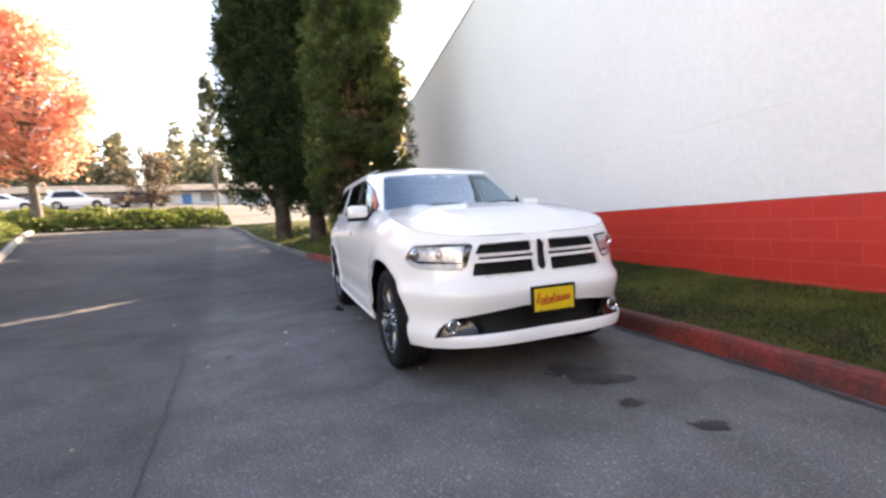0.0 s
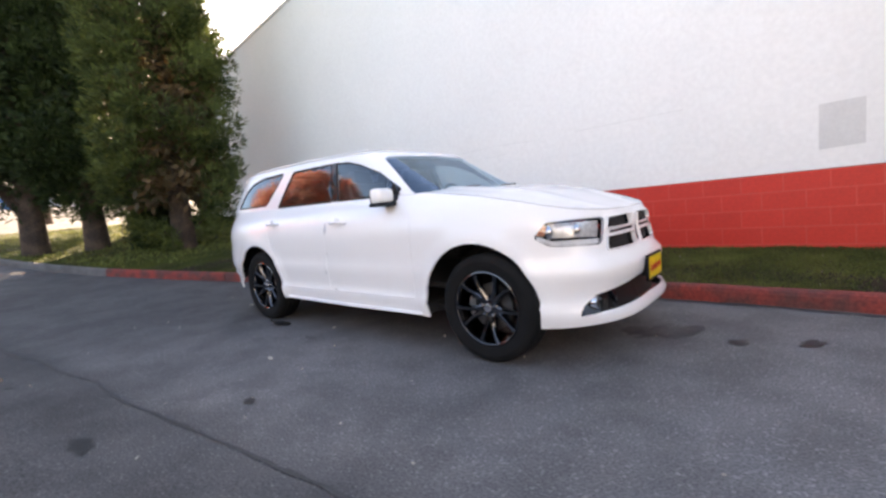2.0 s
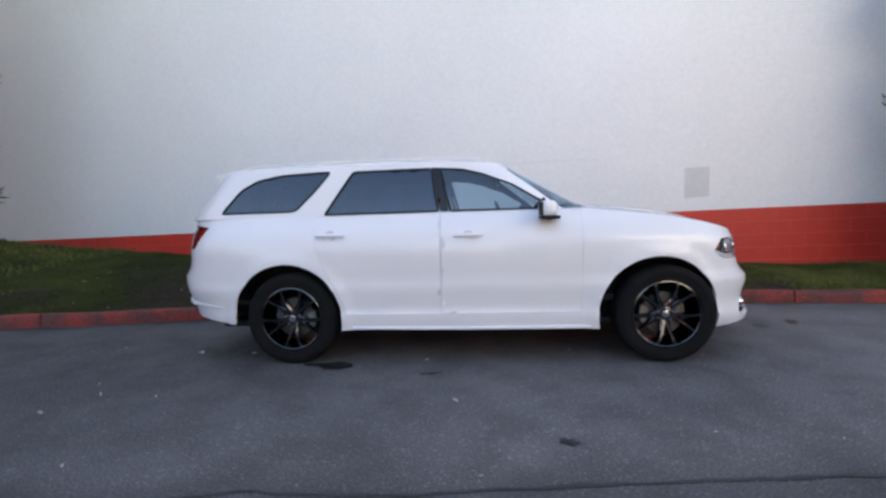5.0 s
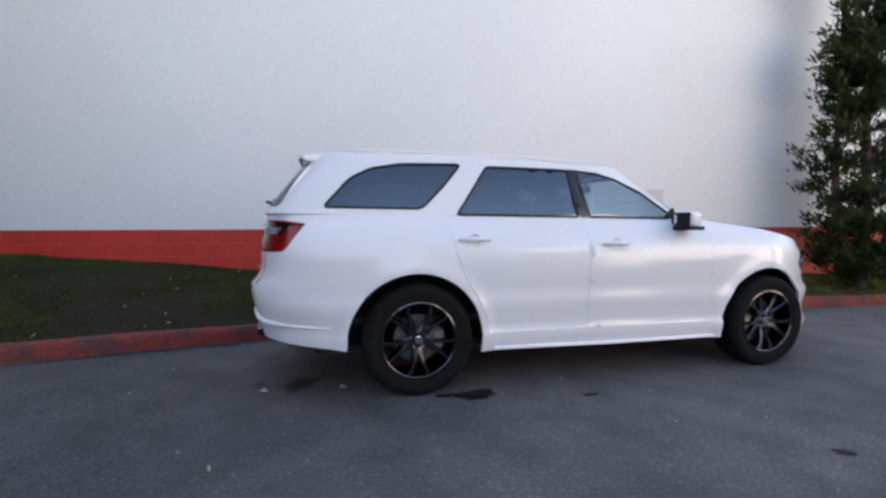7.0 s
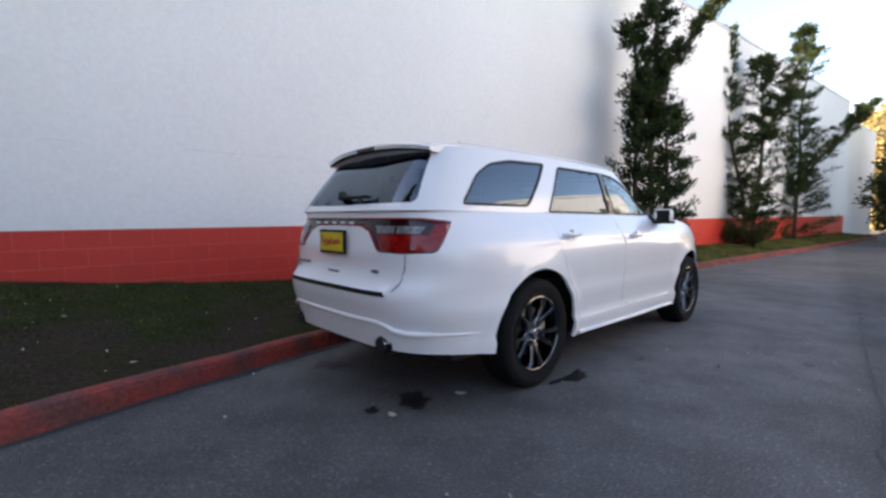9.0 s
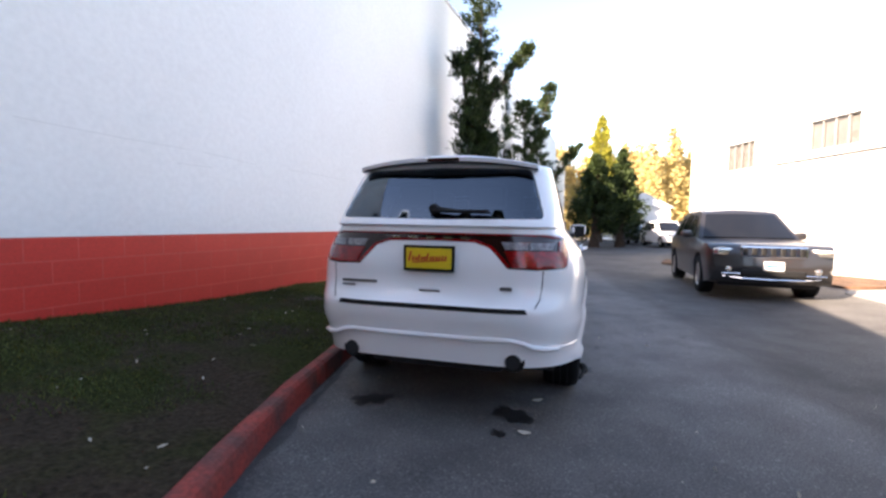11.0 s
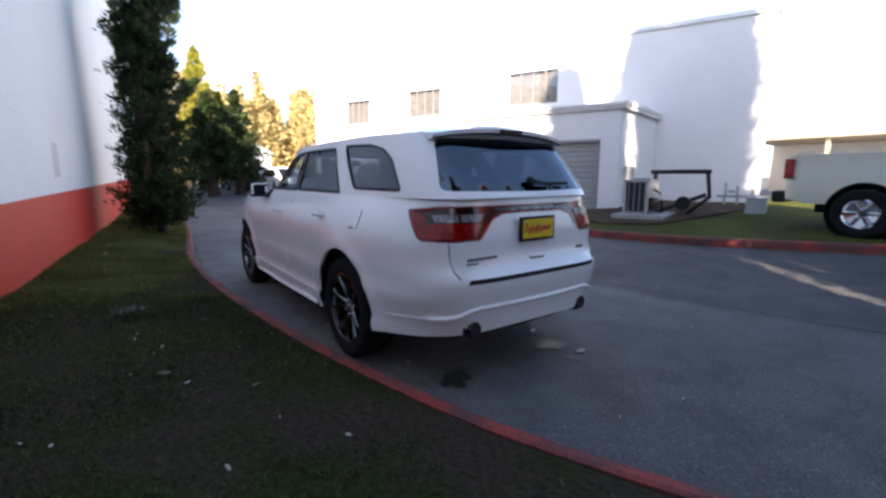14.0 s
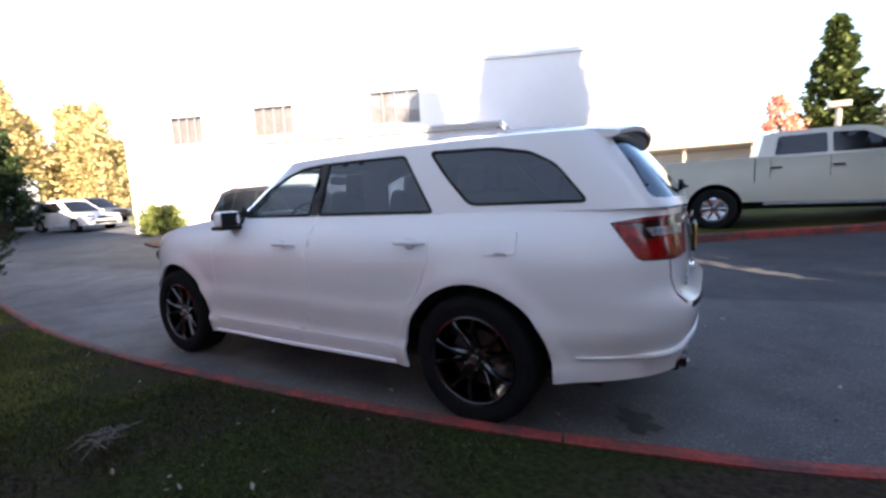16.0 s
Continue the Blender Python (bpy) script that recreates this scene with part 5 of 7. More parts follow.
for sd in (1, -1):
    mir = new("door_mirror")
    mir.parent = car
    tagged(mir, "white door mirror on a black foot")
    bm = box(0.12, 0.185, 0.125, (0.61, -0.945 * sd, 1.238), 0.040, pose(0, 0, 0, 0, 0, 8 * sd), 4)
    for vt in bm.verts:
        if vt.co.x > 0.62:
            vt.co.x -= 0.35 * (abs(vt.co.z - 1.238)) * 0.6
    part("mirror_cap", bm, M_PAINT, mir, smooth=True)
    part("mirror_base", box(0.145, 0.18, 0.03, (0.618, -0.950 * sd, 1.170), 0.013), M_BLACK, mir)
    # flat black stands in for the dark reflection in the mirror glass
    part("mirror_glass", box(0.006, 0.135, 0.082, (0.547, -0.945 * sd, 1.238), 0.002), M_BLACK, mir)
    part("mirror_housing", box(0.02, 0.160, 0.106, (0.556, -0.945 * sd, 1.238), 0.009), M_BLACK, mir)
    part("mirror_foot", tube([(0.62, -0.79 * sd, 1.20), (0.62, -0.86 * sd, 1.185), (0.62, -0.92 * sd, 1.172)], [0.05, 0.030, 0.026], 10), M_BLACK, mir, smooth=True)
    part("mirror_sail", prism([(0.50, 1.242), (0.66, 1.242), (0.60, 1.335)], 0.01, "y", -0.795 * sd - 0.005, 0.002), M_BLACK, mir)
    part("side_skirt_lip", tube([(0.93, -0.93 * sd, 0.300), (0.0, -0.936 * sd, 0.299), (-0.98, -0.934 * sd, 0.309)], 0.014, 8), M_PAINT, car, smooth=True)
    part("roof_rail_groove", tube([(x, -(0.60) * sd, 1.707 - 0.022 * ((x + 1.0) / 1.2) ** 2) for x in np.linspace(-2.0, 0.1, 12)], 0.006, 6), M_PAINT, car)
skin_piece("fuel_flap", fillet(xz((-1.60, 1.010), (-1.59, 1.135), (-1.80, 1.140), (-1.81, 1.015)), 0.03), M_PAINT, car, "", 0.008, 0.006, (-1,))
part("cowl", prism([(0.80, 1.20), (1.06, 1.215), (1.03, 1.225), (0.80, 1.236)], 1.44, "y", -0.72), M_BLACK, car, "black cowl panel under the windscreen")
for y0 in (-0.55, 0.05):
    part("wiper", tube([(1.02, y0, 1.245), (0.975, y0 + 0.28, 1.268), (0.93, y0 + 0.55, 1.275)], 0.009, 6), M_BLACK, car, "black windscreen wiper")

# inside
part("cabin_floor", box(3.6, 1.55, 0.05, (-0.6, 0, 0.50), 0.02), M_LINER, car)
part("dashboard", join(box(0.42, 1.42, 0.22, (0.66, 0, 1.10), 0.07), box(0.30, 0.30, 0.5, (0.55, 0, 0.85), 0.06), box(0.16, 0.36, 0.07, (0.56, 0.40, 1.215), 0.03)), M_LINER, car, "dark dashboard")
part("steering_wheel", join(lathe([(0.17, 0.0), (0.185, 0.014), (0.20, 0.0), (0.185, -0.014), (0.17, 0.0)], 32, "x"), box(0.03, 0.30, 0.05, (0, 0, 0), 0.012), box(0.03, 0.05, 0.18, (0, 0, -0.08), 0.012), box(0.04, 0.12, 0.10, (0, 0, 0), 0.02)), M_BLACK, car, smooth=True).matrix_local = pose(0.33, 0.40, 1.17, 0, -25, 0)


def seat(x, y, w, back=1.0, head=True):
    s = new("seat")
    s.parent = car
    tagged(s, "black leather seat")
    part("cushion", box(0.52, w, 0.18, (x, y, 0.78), 0.06, None, 3), M_SEAT, s, smooth=True)
    part("backrest", box(0.16, w * 0.96, 0.66 * back, (x - 0.30, y, 1.08), 0.06, pose(0, 0, 0, 0, -14, 0), 3), M_SEAT, s, smooth=True)
    if head:
        n = max(1, round(w / 0.55))
        for k in range(n):
            yy = y + (k - (n - 1) / 2) * w / n
            part("headrest", box(0.10, 0.26, 0.18, (x - 0.40, yy, 1.45), 0.045, pose(0, 0, 0, 0, -10, 0), 3), M_SEAT, s, smooth=True)
            part("headrest_post", join(tube([(x - 0.385, yy - 0.06, 1.3), (x - 0.39, yy - 0.06, 1.42)], 0.008, 6), tube([(x - 0.385, yy + 0.06, 1.3), (x - 0.39, yy + 0.06, 1.42)], 0.008, 6)), M_STEEL, s)


for y in (-0.38, 0.38):
    seat(0.10, y, 0.52)
seat(-0.85, 0, 1.25, 0.95)
seat(-1.65, 0, 1.05, 0.85)
part("rear_view_mirror", join(box(0.03, 0.24, 0.07, (0.27, 0, 1.52), 0.015), tube([(0.27, 0, 1.54), (0.335, 0, 1.60)], 0.012, 8)), M_BLACK, car)
part("price_sheet", box(0.003, 0.21, 0.27, (-0.72, 0.700, 1.40), 0, pose(0, 0, 0, 0, 0, 90)), M_BLIND, car, "paper price sheet in the rear side window")


# ---- trees ----
def sprays(P, D, L, W, droop, rng):
    """Small bent leaf sprays, two quads each, at P along D."""
    n = len(P)
    D = D / np.maximum(np.linalg.norm(D, axis=1), 1e-9)[:, None]
    side = np.cross(D, rng.normal(size=(n, 3)))
    side /= np.maximum(np.linalg.norm(side, axis=1), 1e-9)[:, None]
    L, W = np.broadcast_to(L, n)[:, None], np.broadcast_to(W, n)[:, None]
    mid = P + D * L * 0.5
    tip = P + D * L + np.array((0, 0, -1)) * L * droop
    v = np.stack([P - side * W * 0.25, P + side * W * 0.25, mid + side * W * 0.5, mid - side * W * 0.5, tip + side * W * 0.12, tip - side * W * 0.12], 1).reshape(-1, 3)
    b = np.arange(n)[:, None] * 6
    f = np.concatenate([b + np.array([[0, 1, 2, 3]]), b + np.array([[3, 2, 4, 5]])], 0)
    return v, f


def needles(P, D, L, W, rng):
    """Small kite-shaped sprays, one quad each, at P along D."""
    n = len(P)
    D = D / np.maximum(np.linalg.norm(D, axis=1), 1e-9)[:, None]
    side = np.cross(D, rng.normal(size=(n, 3)))
    side /= np.maximum(np.linalg.norm(side, axis=1), 1e-9)[:, None]
    L, W = np.broadcast_to(L, n)[:, None], np.broadcast_to(W, n)[:, None]
    mid = P + D * L * 0.45
    v = np.stack([P, mid + side * W * 0.5, P + D * L, mid - side * W * 0.5], 1).reshape(-1, 3)
    return v, np.arange(4 * n).reshape(-1, 4)


def quick(name, v, f, material, parent=None, label="", **kw):
    """Links a big mesh from arrays of quads."""
    me = bpy.data.meshes.new(name)
    me.vertices.add(len(v))
    me.vertices.foreach_set("co", np.asarray(v, np.float32).ravel())
    f = np.asarray(f, np.int32)
    k = f.shape[1]
    me.loops.add(f.size)
    me.loops.foreach_set("vertex_index", f.ravel())
    me.polygons.add(len(f))
    me.polygons.foreach_set("loop_start", np.arange(0, f.size, k, dtype=np.int32))
    me.materials.append(material)
    me.update(calc_edges=True)
    ob = new(name, me)
    ob.parent = parent
    return tagged(ob, label, **kw)


def trunk_of(root, height, r, material, lean=(0, 0), name="trunk", top=0.85):
    pts, rad = [], []
    for k in range(9):
        t = k / 8
        pts.append((lean[0] * t * t + 0.05 * math.sin(5 * t), lean[1] * t * t + 0.05 * math.cos(4 * t) - 0.05, -0.15 + height * top * t))
        rad.append(r * (1.25 - 0.25 * min(1, t * 12)) * (1 - 0.88 * t))
    part(name, tube(pts, rad, 12), material, root, "", True)
    return pts


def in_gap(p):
    """True in the slit cut from cedar crowns so sun streaks reach the lane."""
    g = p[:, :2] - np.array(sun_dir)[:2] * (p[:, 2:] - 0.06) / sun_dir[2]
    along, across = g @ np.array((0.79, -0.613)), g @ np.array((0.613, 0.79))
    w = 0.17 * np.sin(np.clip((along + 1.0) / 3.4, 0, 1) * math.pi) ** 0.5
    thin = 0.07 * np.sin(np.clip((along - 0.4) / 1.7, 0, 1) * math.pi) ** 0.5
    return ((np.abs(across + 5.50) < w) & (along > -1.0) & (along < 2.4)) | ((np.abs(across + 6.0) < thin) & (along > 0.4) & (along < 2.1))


def column_tree(name, label, place, height, radius, material, seed, limbs=240, per=42, bare=0.06, leaf=(0.26, 0.12), pointed=0.7, group="", bark=None, fine=False, stem=0.16, shift=(0.0, 0.0)):
    """A dense columnar or conical conifer: limbs rise from the trunk and carry flat sprays."""
    rng = np.random.default_rng(seed)
    root = thing(name, label, "tree", Matrix.Translation(place), group)
    if shift != (0.0, 0.0):
        pts = [(shift[0] * k, shift[1] * k, z) for k, z in ((0, -0.15), (0, 0.3), (0.05, 0.8), (0.8, 0.12 * height), (1, 0.4 * height), (1, 0.8 * height))]
        part("trunk", tube(pts, [r * (radius * stem + 0.06) for r in (1.2, 1.0, 0.9, 0.8, 0.5, 0.15)], 12), bark or M_BARK, root, "", True)
    else:
        trunk_of(root, height, radius * stem + 0.06, bark or M_BARK)
    h = bare + (1 - bare) * rng.random(limbs) ** 0.9
    az = rng.random(limbs) * 2 * math.pi
    lump = (0.90 if fine else 0.80) + (0.12 if fine else 0.28) * np.sin(az * 3 + h * 17 + seed) * np.sin(h * 41 + seed) + 0.16 * rng.random(limbs)
    R = radius * np.clip((1 - h) / (1 - 0.25), 0, 1) ** pointed * np.clip((h - bare) / 0.05 + (0.55 if fine else 0.72), 0, 1) * lump
    P, D, bm = [], [], []
    for i in range(limbs):
        out = np.array((math.cos(az[i]), math.sin(az[i]), 0.0))
        base = np.array((0, 0, h[i] * height))
        rise_ = 0.35 + 0.4 * rng.random()
        if fine:
            # tufts: rounded sprays that sit along the limb's outer end, with dark gaps between
            tufts, k = 4, per // 4
            p, d = [], []
            for q in range(tufts):
                tq = 1.02 - 0.13 * q - 0.06 * rng.random()
                turn_ = (rng.random() - 0.5) * 0.5 * (q > 0)
                o2 = np.array((math.cos(az[i] + turn_), math.sin(az[i] + turn_), 0.0))
                mid = base + o2 * R[i] * tq + np.array((0, 0, R[i] * rise_ * tq - 0.10 * q + 0.06 * rng.random()))
                ball = rng.normal(size=(k, 3))
                ball /= np.linalg.norm(ball, axis=1)[:, None]
                size = (0.19 + 0.13 * rng.random()) * (0.55 + 0.45 * min(1.0, R[i] / radius + 0.15))
                p.append(mid + ball * (size * (0.55 + 0.45 * rng.random(k)))[:, None] * np.array((1.0, 1.0, 0.72)))
                d.append(ball + o2 * 0.5 + np.array((0, 0, 0.55)) + rng.normal(size=(k, 3)) * 0.35)
            p, d = np.vstack(p), np.vstack(d)
        else:
            t = 0.35 + 0.75 * rng.random(per) ** 0.7
            p = base + out * (R[i] * t)[:, None] + np.array((0, 0, 1)) * (R[i] * rise_ * t)[:, None]
            p += rng.normal(size=(per, 3)) * 0.10 * (0.5 + R[i] * 0.5)
            d = out * 0.8 + np.array((0, 0, 0.5)) + rng.normal(size=(per, 3)) * 0.6
        P.append(p)
        D.append(d)
        if i % 6 == 0:
            bm.append(tube([base, base + out * R[i] * 0.8 + np.array((0, 0, R[i] * rise_ * 0.8))], [0.035, 0.012], 5))
    P, D = np.vstack(P), np.vstack(D)
    P[:, :2] += np.array(shift) * np.clip((P[:, 2:] - 0.6) / (0.07 * height), 0, 1)
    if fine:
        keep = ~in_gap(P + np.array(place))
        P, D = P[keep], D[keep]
    ln, wd = leaf[0] * (0.7 + 0.6 * rng.random(len(P))), leaf[1] * (0.7 + 0.6 * rng.random(len(P)))
    v, f = needles(P, D, ln, wd, rng) if fine else sprays(P, D, ln, wd, 0.25, rng)
    quick("crown", v, f, material, root)
    tagged(part("branchwork", join(*bm), bark or M_BARK, root), kind="stuff")
    if fine:
        m = limbs * 30
        hh = bare + 0.07 + (0.93 - bare) * rng.random(m) ** 0.9
        aa = rng.random(m) * 2 * math.pi
        rr = radius * np.clip((1 - hh) / 0.75, 0, 1) ** pointed * (0.35 + 0.42 * rng.random(m)) * np.clip((hh - bare) / 0.05 + 0.5, 0, 1)
        Q = np.stack([rr * np.cos(aa), rr * np.sin(aa), hh * height], 1)
        Q[:, :2] += np.array(shift) * np.clip((Q[:, 2:] - 0.6) / (0.07 * height), 0, 1)
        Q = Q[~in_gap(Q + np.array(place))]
        v, f = needles(Q, rng.normal(size=Q.shape), 0.26, 0.11, rng)
        quick("inner_foliage", v, f, L_TWIG if material is L_CEDAR else L_DARK, root, "dry brown inner needles")
    return root


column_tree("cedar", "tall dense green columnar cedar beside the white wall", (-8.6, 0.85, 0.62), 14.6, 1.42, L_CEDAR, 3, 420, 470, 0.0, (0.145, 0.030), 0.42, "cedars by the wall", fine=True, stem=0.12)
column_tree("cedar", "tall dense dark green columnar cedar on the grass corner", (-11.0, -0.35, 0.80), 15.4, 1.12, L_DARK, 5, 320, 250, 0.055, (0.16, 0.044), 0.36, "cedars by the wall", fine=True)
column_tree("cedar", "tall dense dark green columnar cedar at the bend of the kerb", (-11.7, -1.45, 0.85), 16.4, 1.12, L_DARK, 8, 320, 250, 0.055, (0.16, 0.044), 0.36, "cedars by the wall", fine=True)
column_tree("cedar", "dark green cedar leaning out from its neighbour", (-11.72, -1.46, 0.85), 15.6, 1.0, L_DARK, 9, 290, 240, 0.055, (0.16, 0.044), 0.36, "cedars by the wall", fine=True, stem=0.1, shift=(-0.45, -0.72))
column_tree("shrub", "low dark evergreen shrub between the cedars", (-9.7, 0.75, 0.72), 1.0, 0.62, L_DARK, 14, 90, 60, -0.1, (0.13, 0.055), 0.4, "", None, True, 0.03)


def juniper(label, place, stems, seed, per=90, group="junipers along the wall", lit=None):
    """A ragged upright juniper: twisted stems, each clothed in tufts with gaps between."""
    rng = np.random.default_rng(seed)
    root = thing("juniper", label, "tree", Matrix.Translation(place), group)
    P, D = [], []
    for ctrl, r0, r1 in stems:
        line = chaikin(np.array(ctrl, float), 3, False)
        n = len(line)
        part("stem", tube([tuple(p) for p in line[::3]], [0.085 * (1 - 0.9 * k / max(1, len(line[::3]) - 1)) + 0.008 for k in range(len(line[::3]))], 8), M_BARK, root)
        length = np.sum(np.linalg.norm(np.diff(line, axis=0), axis=1))
        for k in range(int(length * 30)):
            t = rng.random()
            c = line[min(n - 1, int(t * n))]
            rad = 1.38 * (r0 + (r1 - r0) * t) * (0.40 + 0.70 * rng.random())
            if t < 0.04:
                continue
            a = rng.random() * 2 * math.pi
            out = np.array((math.cos(a), math.sin(a), 0.15 + 0.5 * rng.random()))
            s = 0.15 + 0.85 * rng.random((per, 1)) ** 0.7
            P.append(c + out * rad * s + rng.normal(size=(per, 3)) * 0.05)
            D.append(out + np.array((0, 0, 0.7)) + rng.normal(size=(per, 3)) * 0.6)
    P, D = np.vstack(P), np.vstack(D)
    v, f = needles(P, D, 0.105 * (0.7 + 0.6 * rng.random(len(P))), 0.030 * (0.7 + 0.6 * rng.random(len(P))), rng)
    quick("foliage", v, f, L_DARK, root)
    return root


juniper("tall dark ragged juniper beside the red base", (6.45, 1.50, 0.22),
        [([(0, 0, 0), (0.05, 0.0, 1.6), (-0.1, 0.05, 3.2), (0.05, 0, 4.8), (0.0, 0.0, 6.3), (0.1, 0, 7.9)], 0.62, 0.22),
         ([(0.1, -0.1, 0.2), (0.35, -0.25, 1.2), (0.4, -0.2, 2.2), (0.3, -0.15, 3.4)], 0.55, 0.30),
         ([(-0.1, 0.1, 0.2), (-0.35, 0.2, 1.3), (-0.45, 0.2, 2.6), (-0.3, 0.1, 3.9)], 0.50, 0.28),
         ([(0.05, 0, 3.9), (0.15, -0.35, 4.6), (0.3, -0.75, 5.1), (0.45, -1.15, 5.75)], 0.20, 0.13),
         ([(0.0, 0, 3.2), (-0.2, 0.3, 4.3), (-0.35, 0.4, 5.3)], 0.42, 0.22)], 11)
juniper("forked dark juniper with two ragged tops", (14.1, 1.25, 0.25),
        [([(0, 0, 0), (0.0, 0.1, 1.6), (-0.3, 0.5, 3.6), (-0.5, 0.75, 5.6), (-0.4, 0.8, 7.4)], 0.85, 0.20),
         ([(0.1, -0.1, 0.1), (0.2, -0.2, 1.6), (0.3, -0.3, 3.4), (0.5, -0.2, 5.0), (0.3, -0.1, 6.4)], 0.95, 0.28),
         ([(0.3, -0.2, 3.6), (0.5, -0.7, 4.8), (0.7, -1.1, 6.2), (0.8, -1.2, 7.2)], 0.45, 0.22)], 12)
juniper("dark ragged juniper at the end of the wall", (20.5, 0.85, 0.30),
        [([(0, 0, 0), (0.0, 0.0, 1.8), (0.0, -0.1, 3.8), (0.1, 0.1, 5.6), (0.1, -0.3, 8.1)], 1.25, 0.32),
         ([(0, 0, 2.2), (0.3, -0.6, 3.6), (0.5, -1.5, 4.7), (0.7, -2.2, 5.7)], 0.55, 0.22),
         ([(0, 0, 2.0), (-0.3, 0.5, 3.6), (-0.4, 0.9, 5.2), (-0.3, 1.0, 6.6)], 0.70, 0.28)], 13)

for k, (x, y, h, r, m, lb) in enumerate(((27.0, -4.4, 6.4, 1.5, L_DARK, "clipped dark conical evergreen at the lane's end"), (26.2, -2.7, 6.0, 1.6, L_DARK, "rounded dark evergreen at the lane's end"),
                                         (36.0, -3.6, 11.0, 1.9, L_LIME, "sunlit yellow-green conifer behind the evergreens"), (39.0, -5.6, 8.2, 1.5, L_LIME, "small sunlit yellow-green conifer"))):
    column_tree("conical_tree", lb, (x, y, 0.35), h, r, m, 40 + k, 260, 55, 0.02, (0.20, 0.09), 1.0 if k == 0 else 0.85, "trees at the lane's end")


def broad_tree(name, label, place, height, spread, material, seed, clumps=90, per=70, leaf=0.30, start=0.28, bark=None, group="", upright=0.9, bare=False):
    """A leafy tree: trunk, forking limbs and clumps of leaves with gaps between."""
    rng = np.random.default_rng(seed)
    root = thing(name, label, "tree", Matrix.Translation(place), group)
    trunk_of(root, height, 0.02 * height + 0.05, bark or M_BARKGREY, top=0.8)
    P, D, bm = [], [], []
    for k in range(clumps):
        h = start + (1 - start) * rng.random() ** 0.85
        w = spread * math.sin(math.pi * min(1, max(0.02, (h - start * 0.6) / (1.02 - start * 0.6))) ** upright) ** 0.7
        a = rng.random() * 2 * math.pi
        r = w * (0.3 + 0.7 * rng.random() ** 0.5)
        c = np.array((r * math.cos(a), r * math.sin(a), h * height))
        base = np.array((0, 0, max(start * 0.8, h - 0.28) * height))
        mid = (base + c) / 2 + np.array((0, 0, 0.04 * height))
        bm.append(tube([base, mid, c], [0.010 * height * 0.5, 0.006 * height * 0.5, 0.012], 5))
        if bare:
            for q in range(5):
                e = c + rng.normal(size=3) * 0.09 * height
                bm.append(tube([mid, c + (e - c) * 0.4, e], [0.02, 0.012, 0.005], 4))
        s = spread * 0.30 * (0.6 + 0.6 * rng.random())
        P.append(c + rng.normal(size=(per, 3)) * np.array((s, s, s * 0.75)) * 0.55)
        D.append(rng.normal(size=(per, 3)) + np.array((0, 0, -0.1)))
    tagged(part("branchwork", join(*bm), bark or M_BARKGREY, root), kind="stuff")
    P, D = np.vstack(P), np.vstack(D)
    v, f = sprays(P, D, leaf * (0.6 + 0.8 * rng.random(len(P))), leaf * 0.7 * (0.6 + 0.8 * rng.random(len(P))), 0.1, rng)
    quick("crown", v, f, material, root)
    return root


# far west, across the car park
broad_tree("maple", "bright orange-red autumn maple on the hedge island", (-23.2, -12.9, 1.5), 10.7, 2.8, L_RED, 21, 140, 110, 0.17, 0.26, upright=1.15)
broad_tree("maple", "orange-red autumn maple beside the car park", (-22.0, -15.8, 1.5), 10.5, 2.9, L_RED, 22, 130, 110, 0.17, 0.26, upright=1.1)
broad_tree("bare_tree", "half-bare brown autumn tree by the car park", (-36.0, -10.8, 2.2), 6.2, 2.6, L_TAN, 23, 70, 12, 0.14, 0.25, M_BARK, bare=True)
column_tree("fir", "tall thin fir above the far woods", (-52, -8.0, 3.0), 16.0, 2.3, L_FAR, 24, 120, 26, 0.30, (0.5, 0.16), 0.9, "", M_BARKGREY, stem=0.06)
# trees added mostly out of view behind the cedars, to shade the western road
for k, (x, y) in enumerate(((-20.6, 3.4), (-26.0, 2.6), (-31.5, 1.8))):
    broad_tree("autumn_tree", "golden autumn tree on the lawn behind the cedars, placed to shade the road", (x, y, float(rise(x, y)) + 0.4), 9.2, 2.7, L_YELLOW, 70 + k, 110, 80, 0.22, 0.42, M_BARK, "autumn trees behind the cedars")
column_tree("shrub", "low green shrub at the foot of the white building", (17.2, -7.0, 0.2), 1.0, 0.9, L_OLIVE, 81, 90, 60, -0.1, (0.13, 0.06), 0.4, "", None, True, 0.03)
pole = thing("utility_pole", "weathered wooden utility pole beside the road", "pole", Matrix.Translation((-29.0, -5.3, 1.6)))
part("shaft", tube([(0, 0, -0.3), (0, 0, 3), (0.03, 0, 5.4)], [0.10, 0.09, 0.07], 12), M_POLE, pole, "", True)
part("crossarm", box(0.08, 0.7, 0.09, (0.02, 0, 5.2), 0.02), M_POLE, pole)
for yy in (-0.28, 0.28):
    part("insulator", lathe([(0.0, 0.16), (0.04, 0.14), (0.05, 0.04), (0.02, 0.0)], 10, "z", (0.02, yy, 5.24)), M_GALV, pole)

rng = np.random.default_rng(77)
